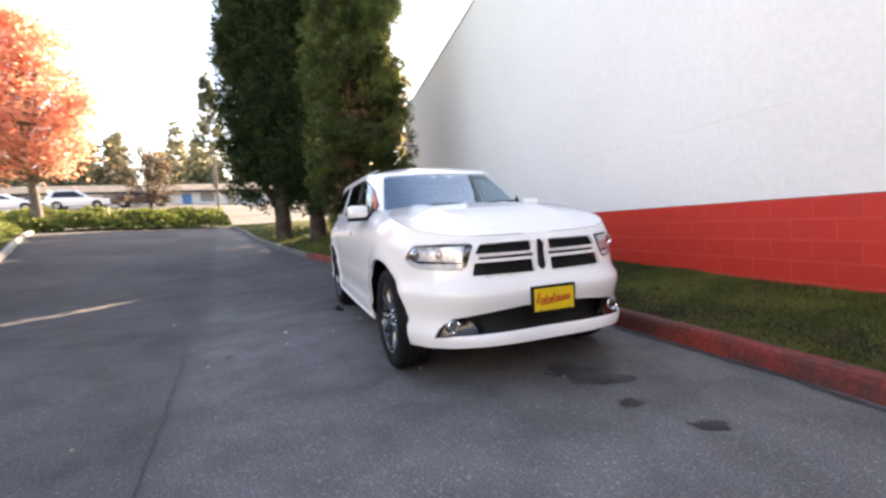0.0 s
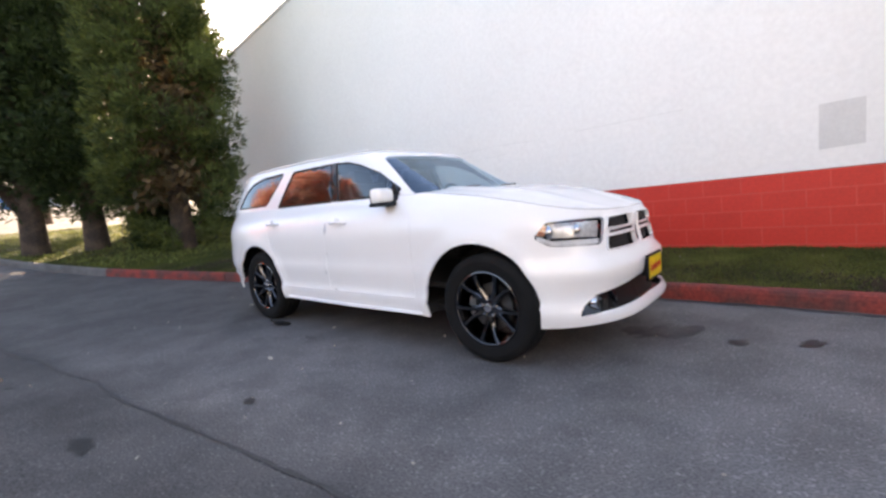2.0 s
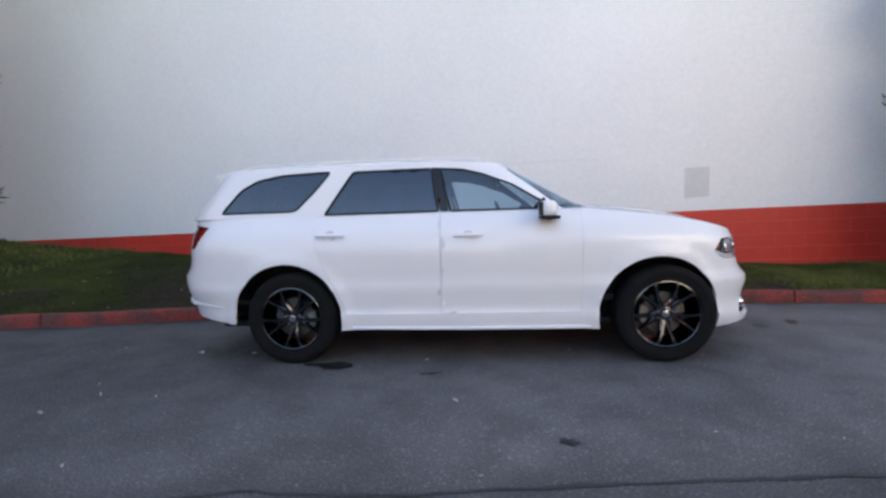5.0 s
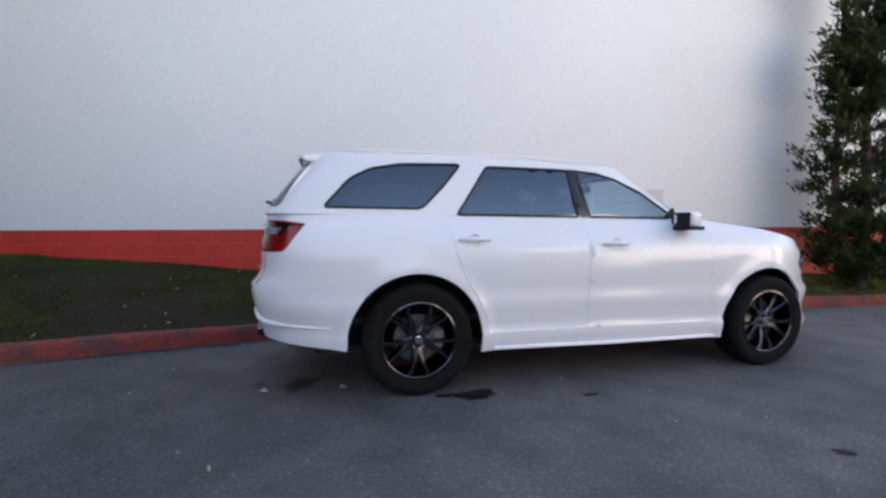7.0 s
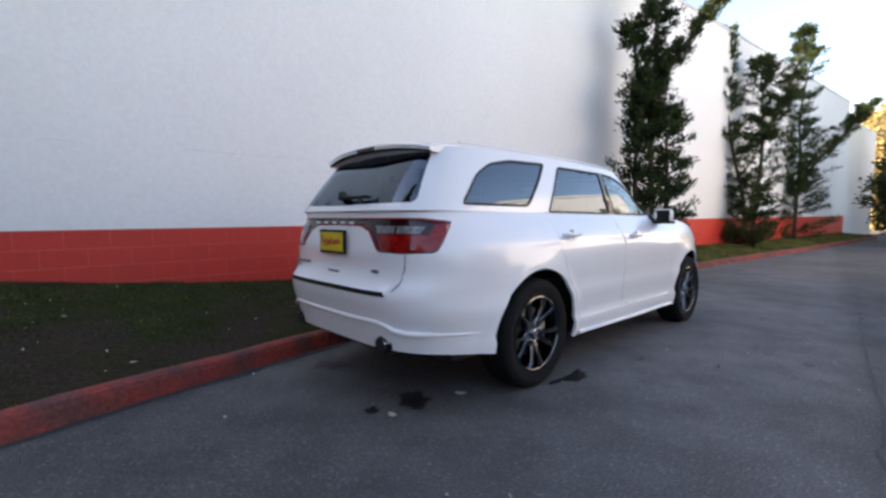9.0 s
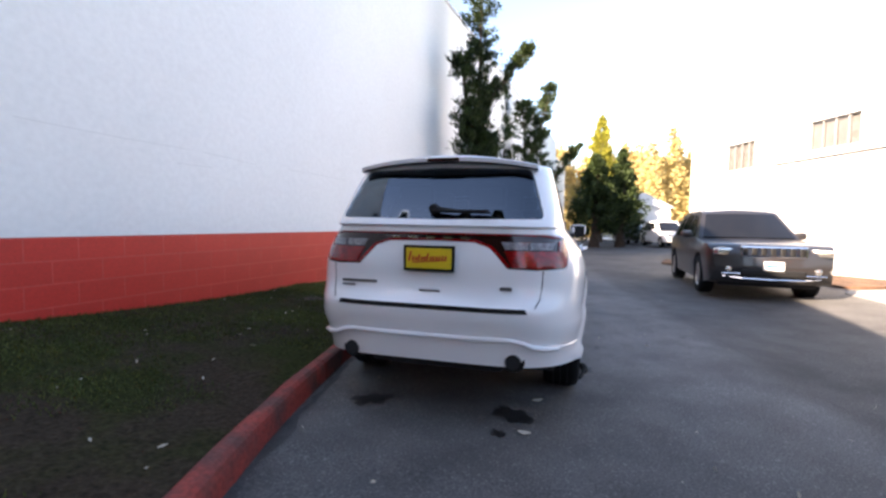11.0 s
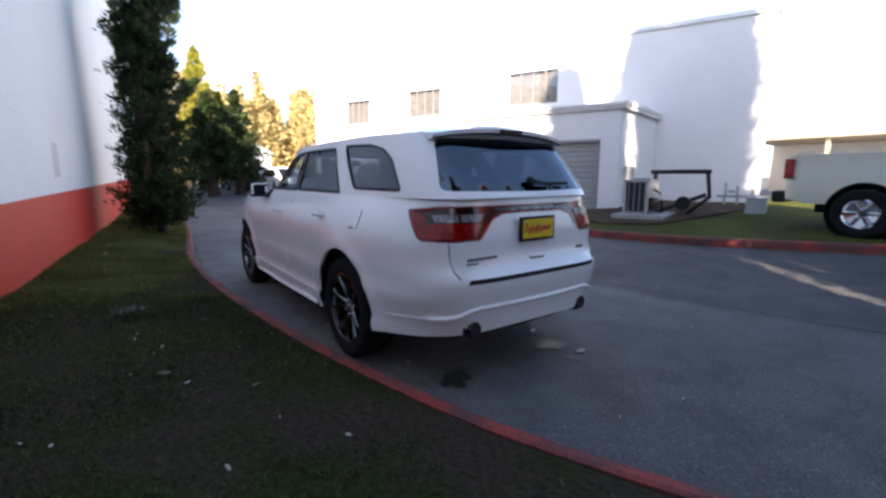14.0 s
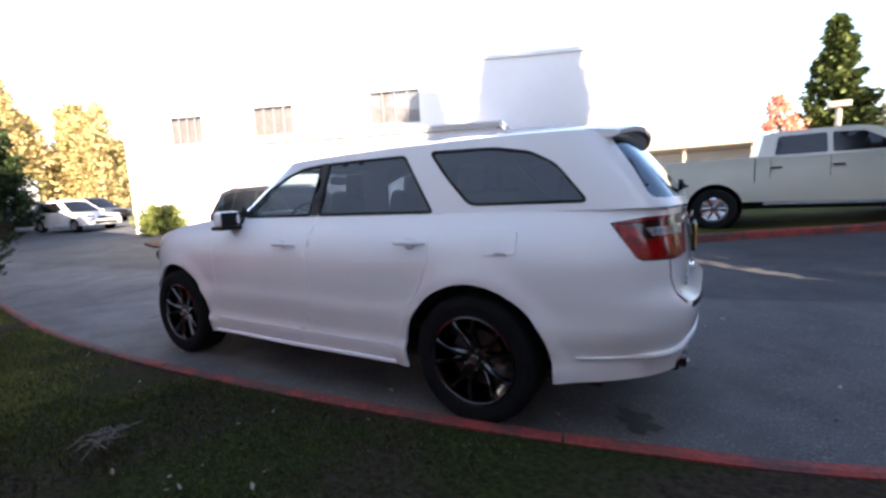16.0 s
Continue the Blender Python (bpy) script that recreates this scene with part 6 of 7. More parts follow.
def leafy_mound(name, label, line, half, high, n, leaf, material, category="hedge", seed=1):
    """A low planted bed: leaf sprays over a long mound."""
    r = np.random.default_rng(seed)
    ln = np.array(line, float)
    d = np.r_[0, np.cumsum(np.linalg.norm(np.diff(ln, axis=0), axis=1))]
    s, w = r.random(n) * d[-1], r.uniform(-1, 1, n)
    c = np.stack([np.interp(s, d, ln[:, k]) for k in range(2)], 1)
    t = np.stack([np.interp(s + 0.2, d, ln[:, k]) - np.interp(s - 0.2, d, ln[:, k]) for k in range(2)], 1)
    t /= np.maximum(np.linalg.norm(t, axis=1), 1e-9)[:, None]
    p = c + np.stack([-t[:, 1], t[:, 0]], 1) * (w * half)[:, None]
    top = high * np.sqrt(np.clip(1 - w ** 2, 0, 1)) * (0.75 + 0.25 * np.sin(s * 1.3) * np.sin(w * 4 + s))
    z = rise(p[:, 0], p[:, 1]) + top * (0.2 + 0.8 * r.random(n) ** 0.4)
    P = np.stack([p[:, 0], p[:, 1], z], 1)
    v, f = sprays(P, r.normal(size=(n, 3)) * 0.8 + np.array((0, 0, 0.8)), leaf * (0.6 + 0.8 * r.random(n)), leaf * 0.6, 0.1, r)
    return quick(name, v, f, material, None, label, category=category, kind="stuff")


leafy_mound("hedge_bed", "olive green ivy bed on the car park island", [(-21.5, -19), (-24.0, -13.5), (-25.5, -9.5), (-28.5, -5.5)], 1.9, 1.3, 20000, 0.26, L_OLIVE, seed=4)
leafy_mound("shrub_bed", "low clipped shrubs inside the kerbed bed", [(-24.2, -15.0), (-18.0, -13.0), (-12.5, -11.0)], 1.2, 0.9, 9000, 0.14, L_OLIVE, seed=5)

# far woods behind the car park and behind the lane's end
def woods(name, label, x0, y0, x1, y1, z, h, n, material, seed, depth=8.0, m=400, leaf=0.048):
    r = np.random.default_rng(seed)
    P, D = [], []
    for k in range(n):
        t = r.random()
        cx, cy = x0 + (x1 - x0) * t, y0 + (y1 - y0) * t
        cx, cy = cx + r.normal() * depth * 0.4, cy + r.normal() * depth * 0.4
        hh = h * (0.55 + 0.5 * r.random())
        w = hh * (0.16 + 0.10 * r.random())
        hz = r.random(m)
        a, rr = r.random(m) * 2 * math.pi, np.sqrt(r.random(m)) * w * (1.05 - hz) ** 0.6
        P.append(np.stack([cx + rr * np.cos(a), cy + rr * np.sin(a), z + hz * hh], 1))
        D.append(r.normal(size=(m, 3)))
    P, D = np.vstack(P), np.vstack(D)
    v, f = needles(P, D, leaf * h * (0.6 + 0.8 * r.random(len(P))), leaf * 0.6 * h, r)
    return quick(name, v, f, material, None, label, category="woods", kind="stuff")


woods("far_woods", "hazy dark green woods beyond the car park", -72, -75, -84, 40, 3.0, 13.5, 210, L_FAR, 31, m=480, leaf=0.058)
woods("autumn_woods", "sunlit golden autumn trees behind the lane's end", 62, -26, 66, 4, 0.5, 14, 90, L_YELLOW, 32, m=1000, leaf=0.038)
woods("autumn_woods", "golden autumn trees past the far parking", 70, -60, 62, -22, 0.5, 11, 40, L_YELLOW, 33, m=800, leaf=0.042)
woods("south_woods", "distant mixed trees behind the southern buildings", -60, -62, -18, -66, 0.6, 11, 50, L_FAR, 34)

# low motel-like building beyond the car park
low_house = thing("long_low_building", "long low pale building with a grey shingle roof", "building", pose(-50.5, -15.5, 3.5, 0, 0, -84))
part("wall", box(46, 7, 2.4, (0, -3.5, 1.0), 0.02), M_SIDING, low_house)
part("roof", prism([(0.8, 2.1), (0.8, 2.25), (-3.5, 3.3), (-7.8, 2.25), (-7.8, 2.1)], 47, "x", -23.5), M_ROOFTILE, low_house, "grey shingle roof")
for k in range(10):
    x = -20 + 4.4 * k
    part("window", box(1.4, 0.08, 1.0, (x, 0.02, 1.5), 0.02), M_WINFRAME, low_house, "dark window")
    part("door", box(0.9, 0.08, 2.0, (x + 2.0, 0.02, 0.95), 0.02), M_TAN if k % 3 else M_BLUE, low_house)

# ---- vehicles ----
def road_wheel(root, x, y, r, width, rim_mat, side):
    w = new("wheel")
    w.parent = root
    w.matrix_local = Matrix.Translation((x, y, r)) @ (Matrix() if side < 0 else pose(0, 0, 0, 0, 0, 180))
    h = width / 2
    part("tyre", lathe([(r * 0.62, -h * 0.8), (r * 0.7, -h), (r * 0.93, -h * 0.95), (r, -h * 0.7), (r, h * 0.7), (r * 0.93, h), (r * 0.62, h)], 40), M_RUBBER, w, "", True)
    rim = part("rim", lathe([(0.0, -h * 0.72), (r * 0.16, -h * 0.74), (r * 0.2, -h * 0.5), (r * 0.52, -h * 0.62), (r * 0.60, -h * 0.9), (r * 0.63, -h * 0.82), (r * 0.62, h * 0.5)], 36), rim_mat, w, "", True)
    for k in range(6):
        a = 2 * math.pi * k / 6
        part("spoke", box(r * 0.42, 0.02, r * 0.14, (r * 0.38 * math.cos(a), -h * 0.70, r * 0.38 * math.sin(a)), 0.008, pose(0, 0, 0, 0, -math.degrees(a), 0)), rim_mat, rim)
    return w


def car_shell(root, side, cabin, width, cab_in, arches, paint, r_arch, z_arch):
    """Lower body cut by wheel arches and a narrower cabin, from side outlines (x, z)."""
    out = [tuple(p) for p in side]
    hull = np.array(out)
    holes = [np.array([(ax + r_arch * math.cos(t), z_arch + r_arch * math.sin(t)) for t in np.linspace(0, 2 * math.pi, 40, endpoint=False)]) for ax in arches]
    v2, f2 = sheet(hull, holes, 0.12)
    top = hull[:, 1].max()
    def half(x, z):
        lo, hi = hull[:, 0].min(), hull[:, 0].max()
        e = np.minimum(np.minimum(x - lo, hi - x) / 0.35, 1)
        return width / 2 * (0.86 + 0.14 * np.sqrt(np.clip(1 - (1 - e) ** 2, 0, 1))) * (1 - 0.05 * np.clip((z - 0.75) / 0.5, 0, 1) ** 2 - 0.03 * np.clip((0.6 - z) / 0.3, 0, 1))
    y = half(v2[:, 0], v2[:, 1])
    for sd in (1, -1):
        p = np.stack([v2[:, 0], -sd * y, v2[:, 1]], 1)
        v, f, idx = shell(p, f2, 0.03, (hull[:, 0].mean(), 0, 0.7))
        link("side_panel", v, f, [paint, M_LINER], root, "", True, idx)
    # top, front and back skin follows the outline across the width
    keep = [q for q in resample(hull, 0.08) if q[1] > 0.45 or q[0] < hull[:, 0].min() + 0.1 or q[0] > hull[:, 0].max() - 0.1]
    vv, ff = [], []
    ring = resample(hull, 0.08)
    ok = [not any(np.hypot(*(q - (ax, z_arch))) < r_arch for ax in arches) for q in ring]
    N = 13
    for q in ring:
        h = float(half(np.array([q[0]]), np.array([q[1]]))[0])
        for c in range(N):
            w = -1 + 2 * c / (N - 1)
            fwd = 0.10 * (1 - w * w)
            mid = hull[:, 0].mean()
            ex = fwd * (1 if q[0] > hull[:, 0].max() - 0.25 else (-0.6 if q[0] < hull[:, 0].min() + 0.25 else 0)) * (1 if q[1] < top - 0.05 else 0.5)
            vv.append((q[0] + ex, w * h, q[1] + (0.03 * (1 - w * w) if q[1] > 0.85 else 0)))
    for i in range(len(ring)):
        if ok[i] and ok[(i + 1) % len(ring)]:
            for c in range(N - 1):
                a, b = i * N + c, ((i + 1) % len(ring)) * N + c
                ff.append((a, a + 1, b + 1, b))
    link("body", vv, ff, paint, root, "", True)
    # cabin
    cb = np.array(cabin, float)
    zc0, zc1 = cb[:, 1].min(), cb[:, 1].max()
    def chalf(z):
        return width / 2 * 0.93 - cab_in * (z - zc0) / (zc1 - zc0)
    vv, ff = [], []
    ring = resample(cb, 0.1)
    for q in ring:
        h = chalf(q[1])
        for c in range(N):
            w = -1 + 2 * c / (N - 1)
            vv.append((q[0] + (0.06 * (1 - w * w) * np.sign(q[0] - cb[:, 0].mean()) if q[1] < zc1 - 0.02 else 0), w * h, q[1] + (0.035 * (1 - w * w) if q[1] > zc1 - 0.06 else 0)))
    for i in range(len(ring)):
        for c in range(N - 1):
            a, b = i * N + c, ((i + 1) % len(ring)) * N + c
            ff.append((a, a + 1, b + 1, b))
    link("cabin", vv, ff, paint, root, "", True)
    v2, f2 = sheet(cb, (), 0.12)
    for sd in (1, -1):
        p = np.stack([v2[:, 0], -sd * chalf(v2[:, 1]), v2[:, 1]], 1)
        link("cabin_side", p, f2 if sd > 0 else f2[:, ::-1], paint, root, "", True)
    return half, chalf


def side_glass(root, chalf, poly, name="side_window"):
    v2, f2 = sheet(fillet(np.array(poly), 0.04), (), 0.15)
    for sd in (1, -1):
        p = np.stack([v2[:, 0], -sd * (chalf(v2[:, 1]) + 0.004), v2[:, 1]], 1)
        link(name, p, f2 if sd > 0 else f2[:, ::-1], M_GLOSSBLACK, root, "dark side window", True)


def end_glass(root, chalf, a, b, name, inset_=0.10, bow=0.07, material=None):
    """A raked front or back window from (x, z) a up to b."""
    vv, ff = [], []
    N = 9
    for t in np.linspace(0, 1, 5):
        x, z = a[0] + (b[0] - a[0]) * t, a[1] + (b[1] - a[1]) * t
        h = chalf(z) - inset_
        for c in range(N):
            w = -1 + 2 * c / (N - 1)
            vv.append((x + (bow * (1 - w * w)) * (1 if a[0] > b[0] else -1) + (0.012 if a[0] > b[0] else -0.012), w * h, z + 0.012))
    for i in range(4):
        for c in range(N - 1):
            ff.append((i * N + c, i * N + c + 1, (i + 1) * N + c + 1, (i + 1) * N + c))
    return link(name, vv, ff, material or M_GLOSSBLACK, root, "dark glass", True)


# cream pickup on the island
truck = thing("pickup_truck", "cream crew-cab pickup truck parked on the grass island", "truck", pose(-1.62, -8.72, 0.34, 0, 0, 181))
half, chalf = car_shell(truck, [(0.03, 0.62), (0.0, 1.0), (0.02, 1.42), (2.15, 1.42), (2.2, 1.40), (4.35, 1.40), (5.8, 1.30), (5.98, 1.1), (6.0, 0.62), (5.6, 0.52), (0.4, 0.55)],
                        [(1.83, 1.38), (1.95, 1.86), (2.25, 1.90), (3.35, 1.90), (3.6, 1.86), (4.3, 1.38)], 2.0, 0.16, (1.12, 4.7), M_TRUCK, 0.50, 0.43)
side_glass(truck, chalf, [(2.12, 1.44), (2.18, 1.80), (2.92, 1.81), (2.92, 1.44)])
side_glass(truck, chalf, [(3.0, 1.44), (3.0, 1.81), (3.45, 1.79), (4.0, 1.44)])
end_glass(truck, chalf, (1.83, 1.44), (1.95, 1.80), "rear_window", 0.2, 0.0)
end_glass(truck, chalf, (4.28, 1.42), (3.67, 1.82), "windscreen")
for sd in (1, -1):
    for x in (1.12, 4.7):
        road_wheel(truck, x, 0.90 * sd, 0.41, 0.27, M_CHROME, sd)
    part("tail_lamp", box(0.15, 0.10, 0.36, (0.055, 0.935 * sd, 1.17), 0.025), M_TAIL, truck, "red tail lamp")
    for x in (1.12, 4.7):
        part("wheel_well", lathe([(0.499, -0.01 * sd), (0.499, -0.42 * sd), (0.0, -0.42 * sd)], 30, "y", (x, 0.985 * sd, 0.43)), M_LINER, truck)
    part("headlamp", box(0.10, 0.30, 0.24, (5.97, 0.80 * sd, 1.06), 0.03), M_TAILCLEAR, truck)
    for x in (2.15, 3.08):
        part("door_handle", box(0.18, 0.03, 0.035, (x, 0.985 * sd, 1.20), 0.012), M_BLACK, truck, "black door handle")
    part("door_seam", box(0.008, 0.006, 0.75, (2.96, 0.984 * sd, 1.0), 0), M_LINER, truck)
    part("door_seam", box(0.008, 0.006, 0.75, (2.05, 0.984 * sd, 1.0), 0), M_LINER, truck)
    part("bed_seam", box(0.014, 0.006, 0.80, (1.80, 0.990 * sd, 1.0), 0), M_LINER, truck)
    part("running_board", box(1.9, 0.16, 0.05, (2.9, 0.96 * sd, 0.50), 0.015), M_GALV, truck)
    mi = part("door_mirror", box(0.12, 0.22, 0.26, (3.85, 1.16 * sd, 1.50), 0.04), M_BLACK, truck)
    part("mirror_arm", box(0.05, 0.2, 0.05, (3.85, 1.02 * sd, 1.45), 0.01), M_BLACK, truck)
    for k in range(4):
        part("stake_pocket_cap", box(0.28, 0.06, 0.03, (0.28 + 0.43 * k, 0.93 * sd, 1.455), 0.01), M_TRUCK, truck)
part("rear_bumper", box(0.20, 1.8, 0.22, (-0.10, 0, 0.66), 0.05), M_BLACK, truck, "dark rear bumper")
part("tailgate_handle", box(0.03, 0.3, 0.10, (-0.075, 0, 1.25), 0.02), M_BLACK, truck)
part("front_bumper", box(0.22, 1.95, 0.25, (6.08, 0, 0.68), 0.06), M_CHROME, truck)
part("grille", box(0.06, 1.2, 0.36, (6.08, 0, 1.06), 0.03), M_CHROME, truck)
part("chassis", box(5.2, 1.2, 0.20, (3.0, 0, 0.48), 0.03), M_LINER, truck)

# dark SUV coming the other way, parked
jeep = thing("dark_suv", "dark grey parked sport utility vehicle with a slotted grille", "car", pose(8.49, -4.61, 0.06, 0, 0, 176))
half, chalf = car_shell(jeep, [(0.05, 0.45), (0.0, 0.75), (0.06, 1.08), (3.3, 1.08), (4.5, 0.99), (4.70, 0.86), (4.75, 0.55), (4.6, 0.32), (4.2, 0.26), (0.4, 0.30)],
                        [(0.10, 1.06), (0.42, 1.62), (0.9, 1.70), (2.3, 1.70), (2.6, 1.64), (3.40, 1.06)], 1.92, 0.22, (0.86, 3.78), M_JEEP, 0.43, 0.38)
side_glass(jeep, chalf, [(0.38, 1.13), (0.58, 1.55), (1.05, 1.60), (1.05, 1.12)])
side_glass(jeep, chalf, [(1.13, 1.12), (1.13, 1.60), (1.95, 1.61), (1.95, 1.11)])
side_glass(jeep, chalf, [(2.03, 1.11), (2.03, 1.61), (2.45, 1.57), (3.02, 1.11)])
end_glass(jeep, chalf, (3.38, 1.10), (2.66, 1.60), "windscreen", 0.08, 0.10)
end_glass(jeep, chalf, (0.12, 1.12), (0.42, 1.58), "tailgate_window")
for sd in (1, -1):
    for x in (0.86, 3.78):
        road_wheel(jeep, x, 0.84 * sd, 0.37, 0.25, M_STEEL, sd)
    part("headlamp", box(0.14, 0.34, 0.13, (4.70, 0.72 * sd, 0.86), 0.04, pose(0, 0, 0, 0, 0, -22 * sd)), M_TAILCLEAR, jeep, "clear headlamp")
    part("fog_lamp", lathe([(0, 0.02), (0.05, 0.01), (0.06, -0.02)], 20, "x", (4.79, 0.66 * sd, 0.55)), M_TAILCLEAR, jeep)
    part("fog_trim", box(0.03, 0.30, 0.03, (4.80, 0.62 * sd, 0.475), 0.01), M_CHROME, jeep)
    part("door_mirror", box(0.14, 0.20, 0.15, (2.95, 1.03 * sd, 1.16), 0.05), M_JEEP, jeep)
    part("roof_rail", tube([(0.7, 0.60 * sd, 1.72), (1.5, 0.61 * sd, 1.76), (2.4, 0.60 * sd, 1.72)], 0.015, 6), M_STEEL, jeep)
part("grille_frame", box(0.05, 0.98, 0.19, (4.79, 0, 0.87), 0.02), M_CHROME, jeep, "chrome slotted grille")
for k in range(7):
    part("grille_slot", box(0.03, 0.085, 0.14, (4.81, -0.42 + 0.14 * k, 0.87), 0.02), M_BLACK, jeep)
part("bumper_intake", box(0.06, 0.95, 0.12, (4.82, 0, 0.50), 0.03), M_BLACK, jeep)
part("bumper_trim", tube([(4.70, -0.72, 0.42), (4.84, -0.45, 0.40), (4.88, 0, 0.395), (4.84, 0.45, 0.40), (4.70, 0.72, 0.42)], 0.018, 8), M_CHROME, jeep)
part("number_plate", box(0.012, 0.30, 0.15, (4.86, 0, 0.63), 0.003), M_SIDING, jeep, "white plate")
part("plate_print_bar", box(0.004, 0.22, 0.05, (4.868, 0, 0.63), 0), M_BLUE, jeep)
part("underside", box(4.2, 1.5, 0.10, (2.4, 0, 0.28), 0.03), M_LINER, jeep)


def plain_car(name, label, place, paint, wagon=True, group="parked cars"):
    c = thing(name, label, "car", place, group)
    roof_ = 1.62 if wagon else 1.42
    half, chalf = car_shell(c, [(0.05, 0.42), (0.0, 0.75), (0.08, 0.98), (3.2, 0.96), (4.35, 0.84), (4.55, 0.66), (4.5, 0.32), (0.3, 0.28)],
                            [(0.15 if wagon else 0.6, 0.95), (0.45 if wagon else 1.2, roof_ - 0.05), (1.2, roof_), (2.2, roof_), (3.2, 0.94)], 1.82, 0.2, (0.85, 3.6), paint, 0.38, 0.33)
    side_glass(c, chalf, [(0.5 if wagon else 1.0, 1.0), (0.75 if wagon else 1.3, roof_ - 0.12), (2.1, roof_ - 0.1), (2.85, 1.0)])
    end_glass(c, chalf, (3.18, 0.98), (2.28, roof_ - 0.06), "windscreen")
    end_glass(c, chalf, (0.17 if wagon else 0.62, 1.0), (0.43 if wagon else 1.15, roof_ - 0.1), "rear_window")
    for sd in (1, -1):
        for x in (0.85, 3.6):
            road_wheel(c, x, 0.80 * sd, 0.33, 0.22, M_STEEL, sd)
        part("headlamp", box(0.16, 0.32, 0.13, (4.48, 0.68 * sd, 0.74), 0.04), M_TAILCLEAR, c)
        part("tail_lamp", box(0.10, 0.20, 0.22, (0.02, 0.74 * sd, 0.84), 0.03), M_TAIL, c)
        part("door_mirror", box(0.10, 0.18, 0.12, (2.85, 0.98 * sd, 1.04), 0.03), paint, c)
    part("grille", box(0.04, 0.8, 0.12, (4.63, 0, 0.70), 0.02), M_BLACK, c)
    part("bumper_intake", box(0.05, 1.0, 0.10, (4.62, 0, 0.45), 0.02), M_BLACK, c)
    return c


def on_ground(x, y, rz):
    return pose(x, y, float(rise(x, y)), 0, 0, rz)


plain_car("white_wagon", "white parked family van at the lane's end", on_ground(28.2, -6.6, 191), M_PAINT)
plain_car("dark_sedan", "dark parked sedan at the lane's end", on_ground(34.0, -5.4, 191), M_JEEP, False)
plain_car("dark_wagon", "dark parked wagon behind the white van", on_ground(34.5, -10.0, 191), M_JEEP, True)
plain_car("white_wagon", "white parked wagon in the far car park", on_ground(-42.0, -19.7, 95), M_PAINT, True)
plain_car("white_sedan", "white parked sedan in the far car park", on_ground(-42.0, -24.6, 95), M_PAINT, False)
plain_car("dark_sedan", "dark parked sedan in the far car park", on_ground(-42.5, -15.2, 95), M_JEEP, False)

plain_car("white_wagon", "white parked car behind the cream pickup", on_ground(0.35, -18.9, -90), M_PAINT)

# ---- service yard by the annex ----
ac = thing("condenser_unit", "grey metal air-conditioning condenser on a concrete pad", "condenser", pose(1.48, -8.36, 0.44, 0, 0, 15))
part("pad", box(1.15, 1.6, 0.10, (-0.1, -0.05, -0.02), 0.01), M_CONC, ac)
part("base", box(0.56, 0.96, 0.06, (0, 0, 0.06), 0.01), M_GALV, ac)
part("top", box(0.56, 0.96, 0.07, (0, 0, 0.83), 0.02), M_GALV, ac)
for x in (-0.255, 0.255):
    for y in (-0.455, 0.455):
        part("corner_post", box(0.05, 0.05, 0.75, (x, y, 0.45), 0.01), M_BLIND, ac)
part("coil", box(0.48, 0.88, 0.72, (0, 0, 0.45), 0.01), M_LINER, ac, "dark cooling coil")
for k in range(11):
    part("fin", box(0.012, 0.025, 0.70, (-0.21 + 0.042 * k, 0.450, 0.45), 0), M_LINER if k % 3 else M_TRIMGREY, ac)
part("fan_guard", lathe([(0.04, 0.885), (0.12, 0.89), (0.20, 0.885), (0.24, 0.865)], 24, "z"), M_BLACK, ac)
for y, w in ((0.20, 0.44), (-0.25, 0.40)):
    panel = part("service_panel", box(0.02, w, 0.70, (-0.262, y, 0.45), 0.008), M_PANEL, ac, "pale metal service panel")
    part("panel_latch", box(0.02, 0.05, 0.03, (-0.276, y, 0.64), 0.006), M_GALV, panel)
part("fan_motor", lathe([(0.0, -0.10), (0.10, -0.10), (0.115, -0.07), (0.115, 0.10), (0.08, 0.13), (0.0, 0.13)], 20, "z", (-0.38, 0.26, 0.22)), M_RUST, ac, "brown rusty motor drum", True)
part("motor_bracket", box(0.14, 0.20, 0.10, (-0.33, 0.26, 0.38), 0.015), M_RUST, ac)
for y, z in ((-0.05, 0.62), (-0.20, 0.40)):
    part("hose", tube([(-0.27, y, z), (-0.42, y - 0.05, z - 0.08), (-0.46, y - 0.1, z - 0.3), (-0.44, y - 0.15, 0.05)], 0.022, 8), M_BLACK, ac, smooth=True)
frame_ob = thing("black_steel_frame", "black steel tow frame standing in the service yard", "frame", pose(0.93, -9.15, 0.40, 0, 0, 23) @ Matrix.Scale(1.07, 4))
part("beam", box(1.25, 0.10, 0.10, (0.0, 0, 1.02), 0.015), M_BLACK, frame_ob)
part("leg", tube([(-0.55, 0, 1.0), (-0.62, 0.0, 0.45), (-0.15, 0, 0.02)], 0.045, 8), M_BLACK, frame_ob)
part("leg", tube([(0.52, 0, 1.0), (0.55, 0, 0.0)], 0.045, 8), M_BLACK, frame_ob)
part("brace", tube([(-0.55, 0.0, 0.5), (0.3, 0.1, 0.15), (0.5, 0.1, 0.02)], 0.05, 8), M_BLACK, frame_ob)
part("drum", lathe([(0.0, -0.15), (0.16, -0.15), (0.16, 0.15), (0.0, 0.15)], 20, "y", (-0.1, 0.1, 0.3)), M_BLACK, frame_ob)
pipes = thing("pipe_manifold", "grey gas pipes standing against the white wall", "pipes", pose(0.75, -12.2, 0.40, 0, 0, 23))
for k, x in enumerate((-0.35, 0.0, 0.3)):
    part("riser", tube([(x, 0, 0), (x, 0, 0.6 + 0.1 * k)], 0.035, 8), M_GALV, pipes)
part("header_pipe", tube([(-0.5, 0, 0.42), (0.5, 0, 0.42)], 0.04, 8), M_GALV, pipes)
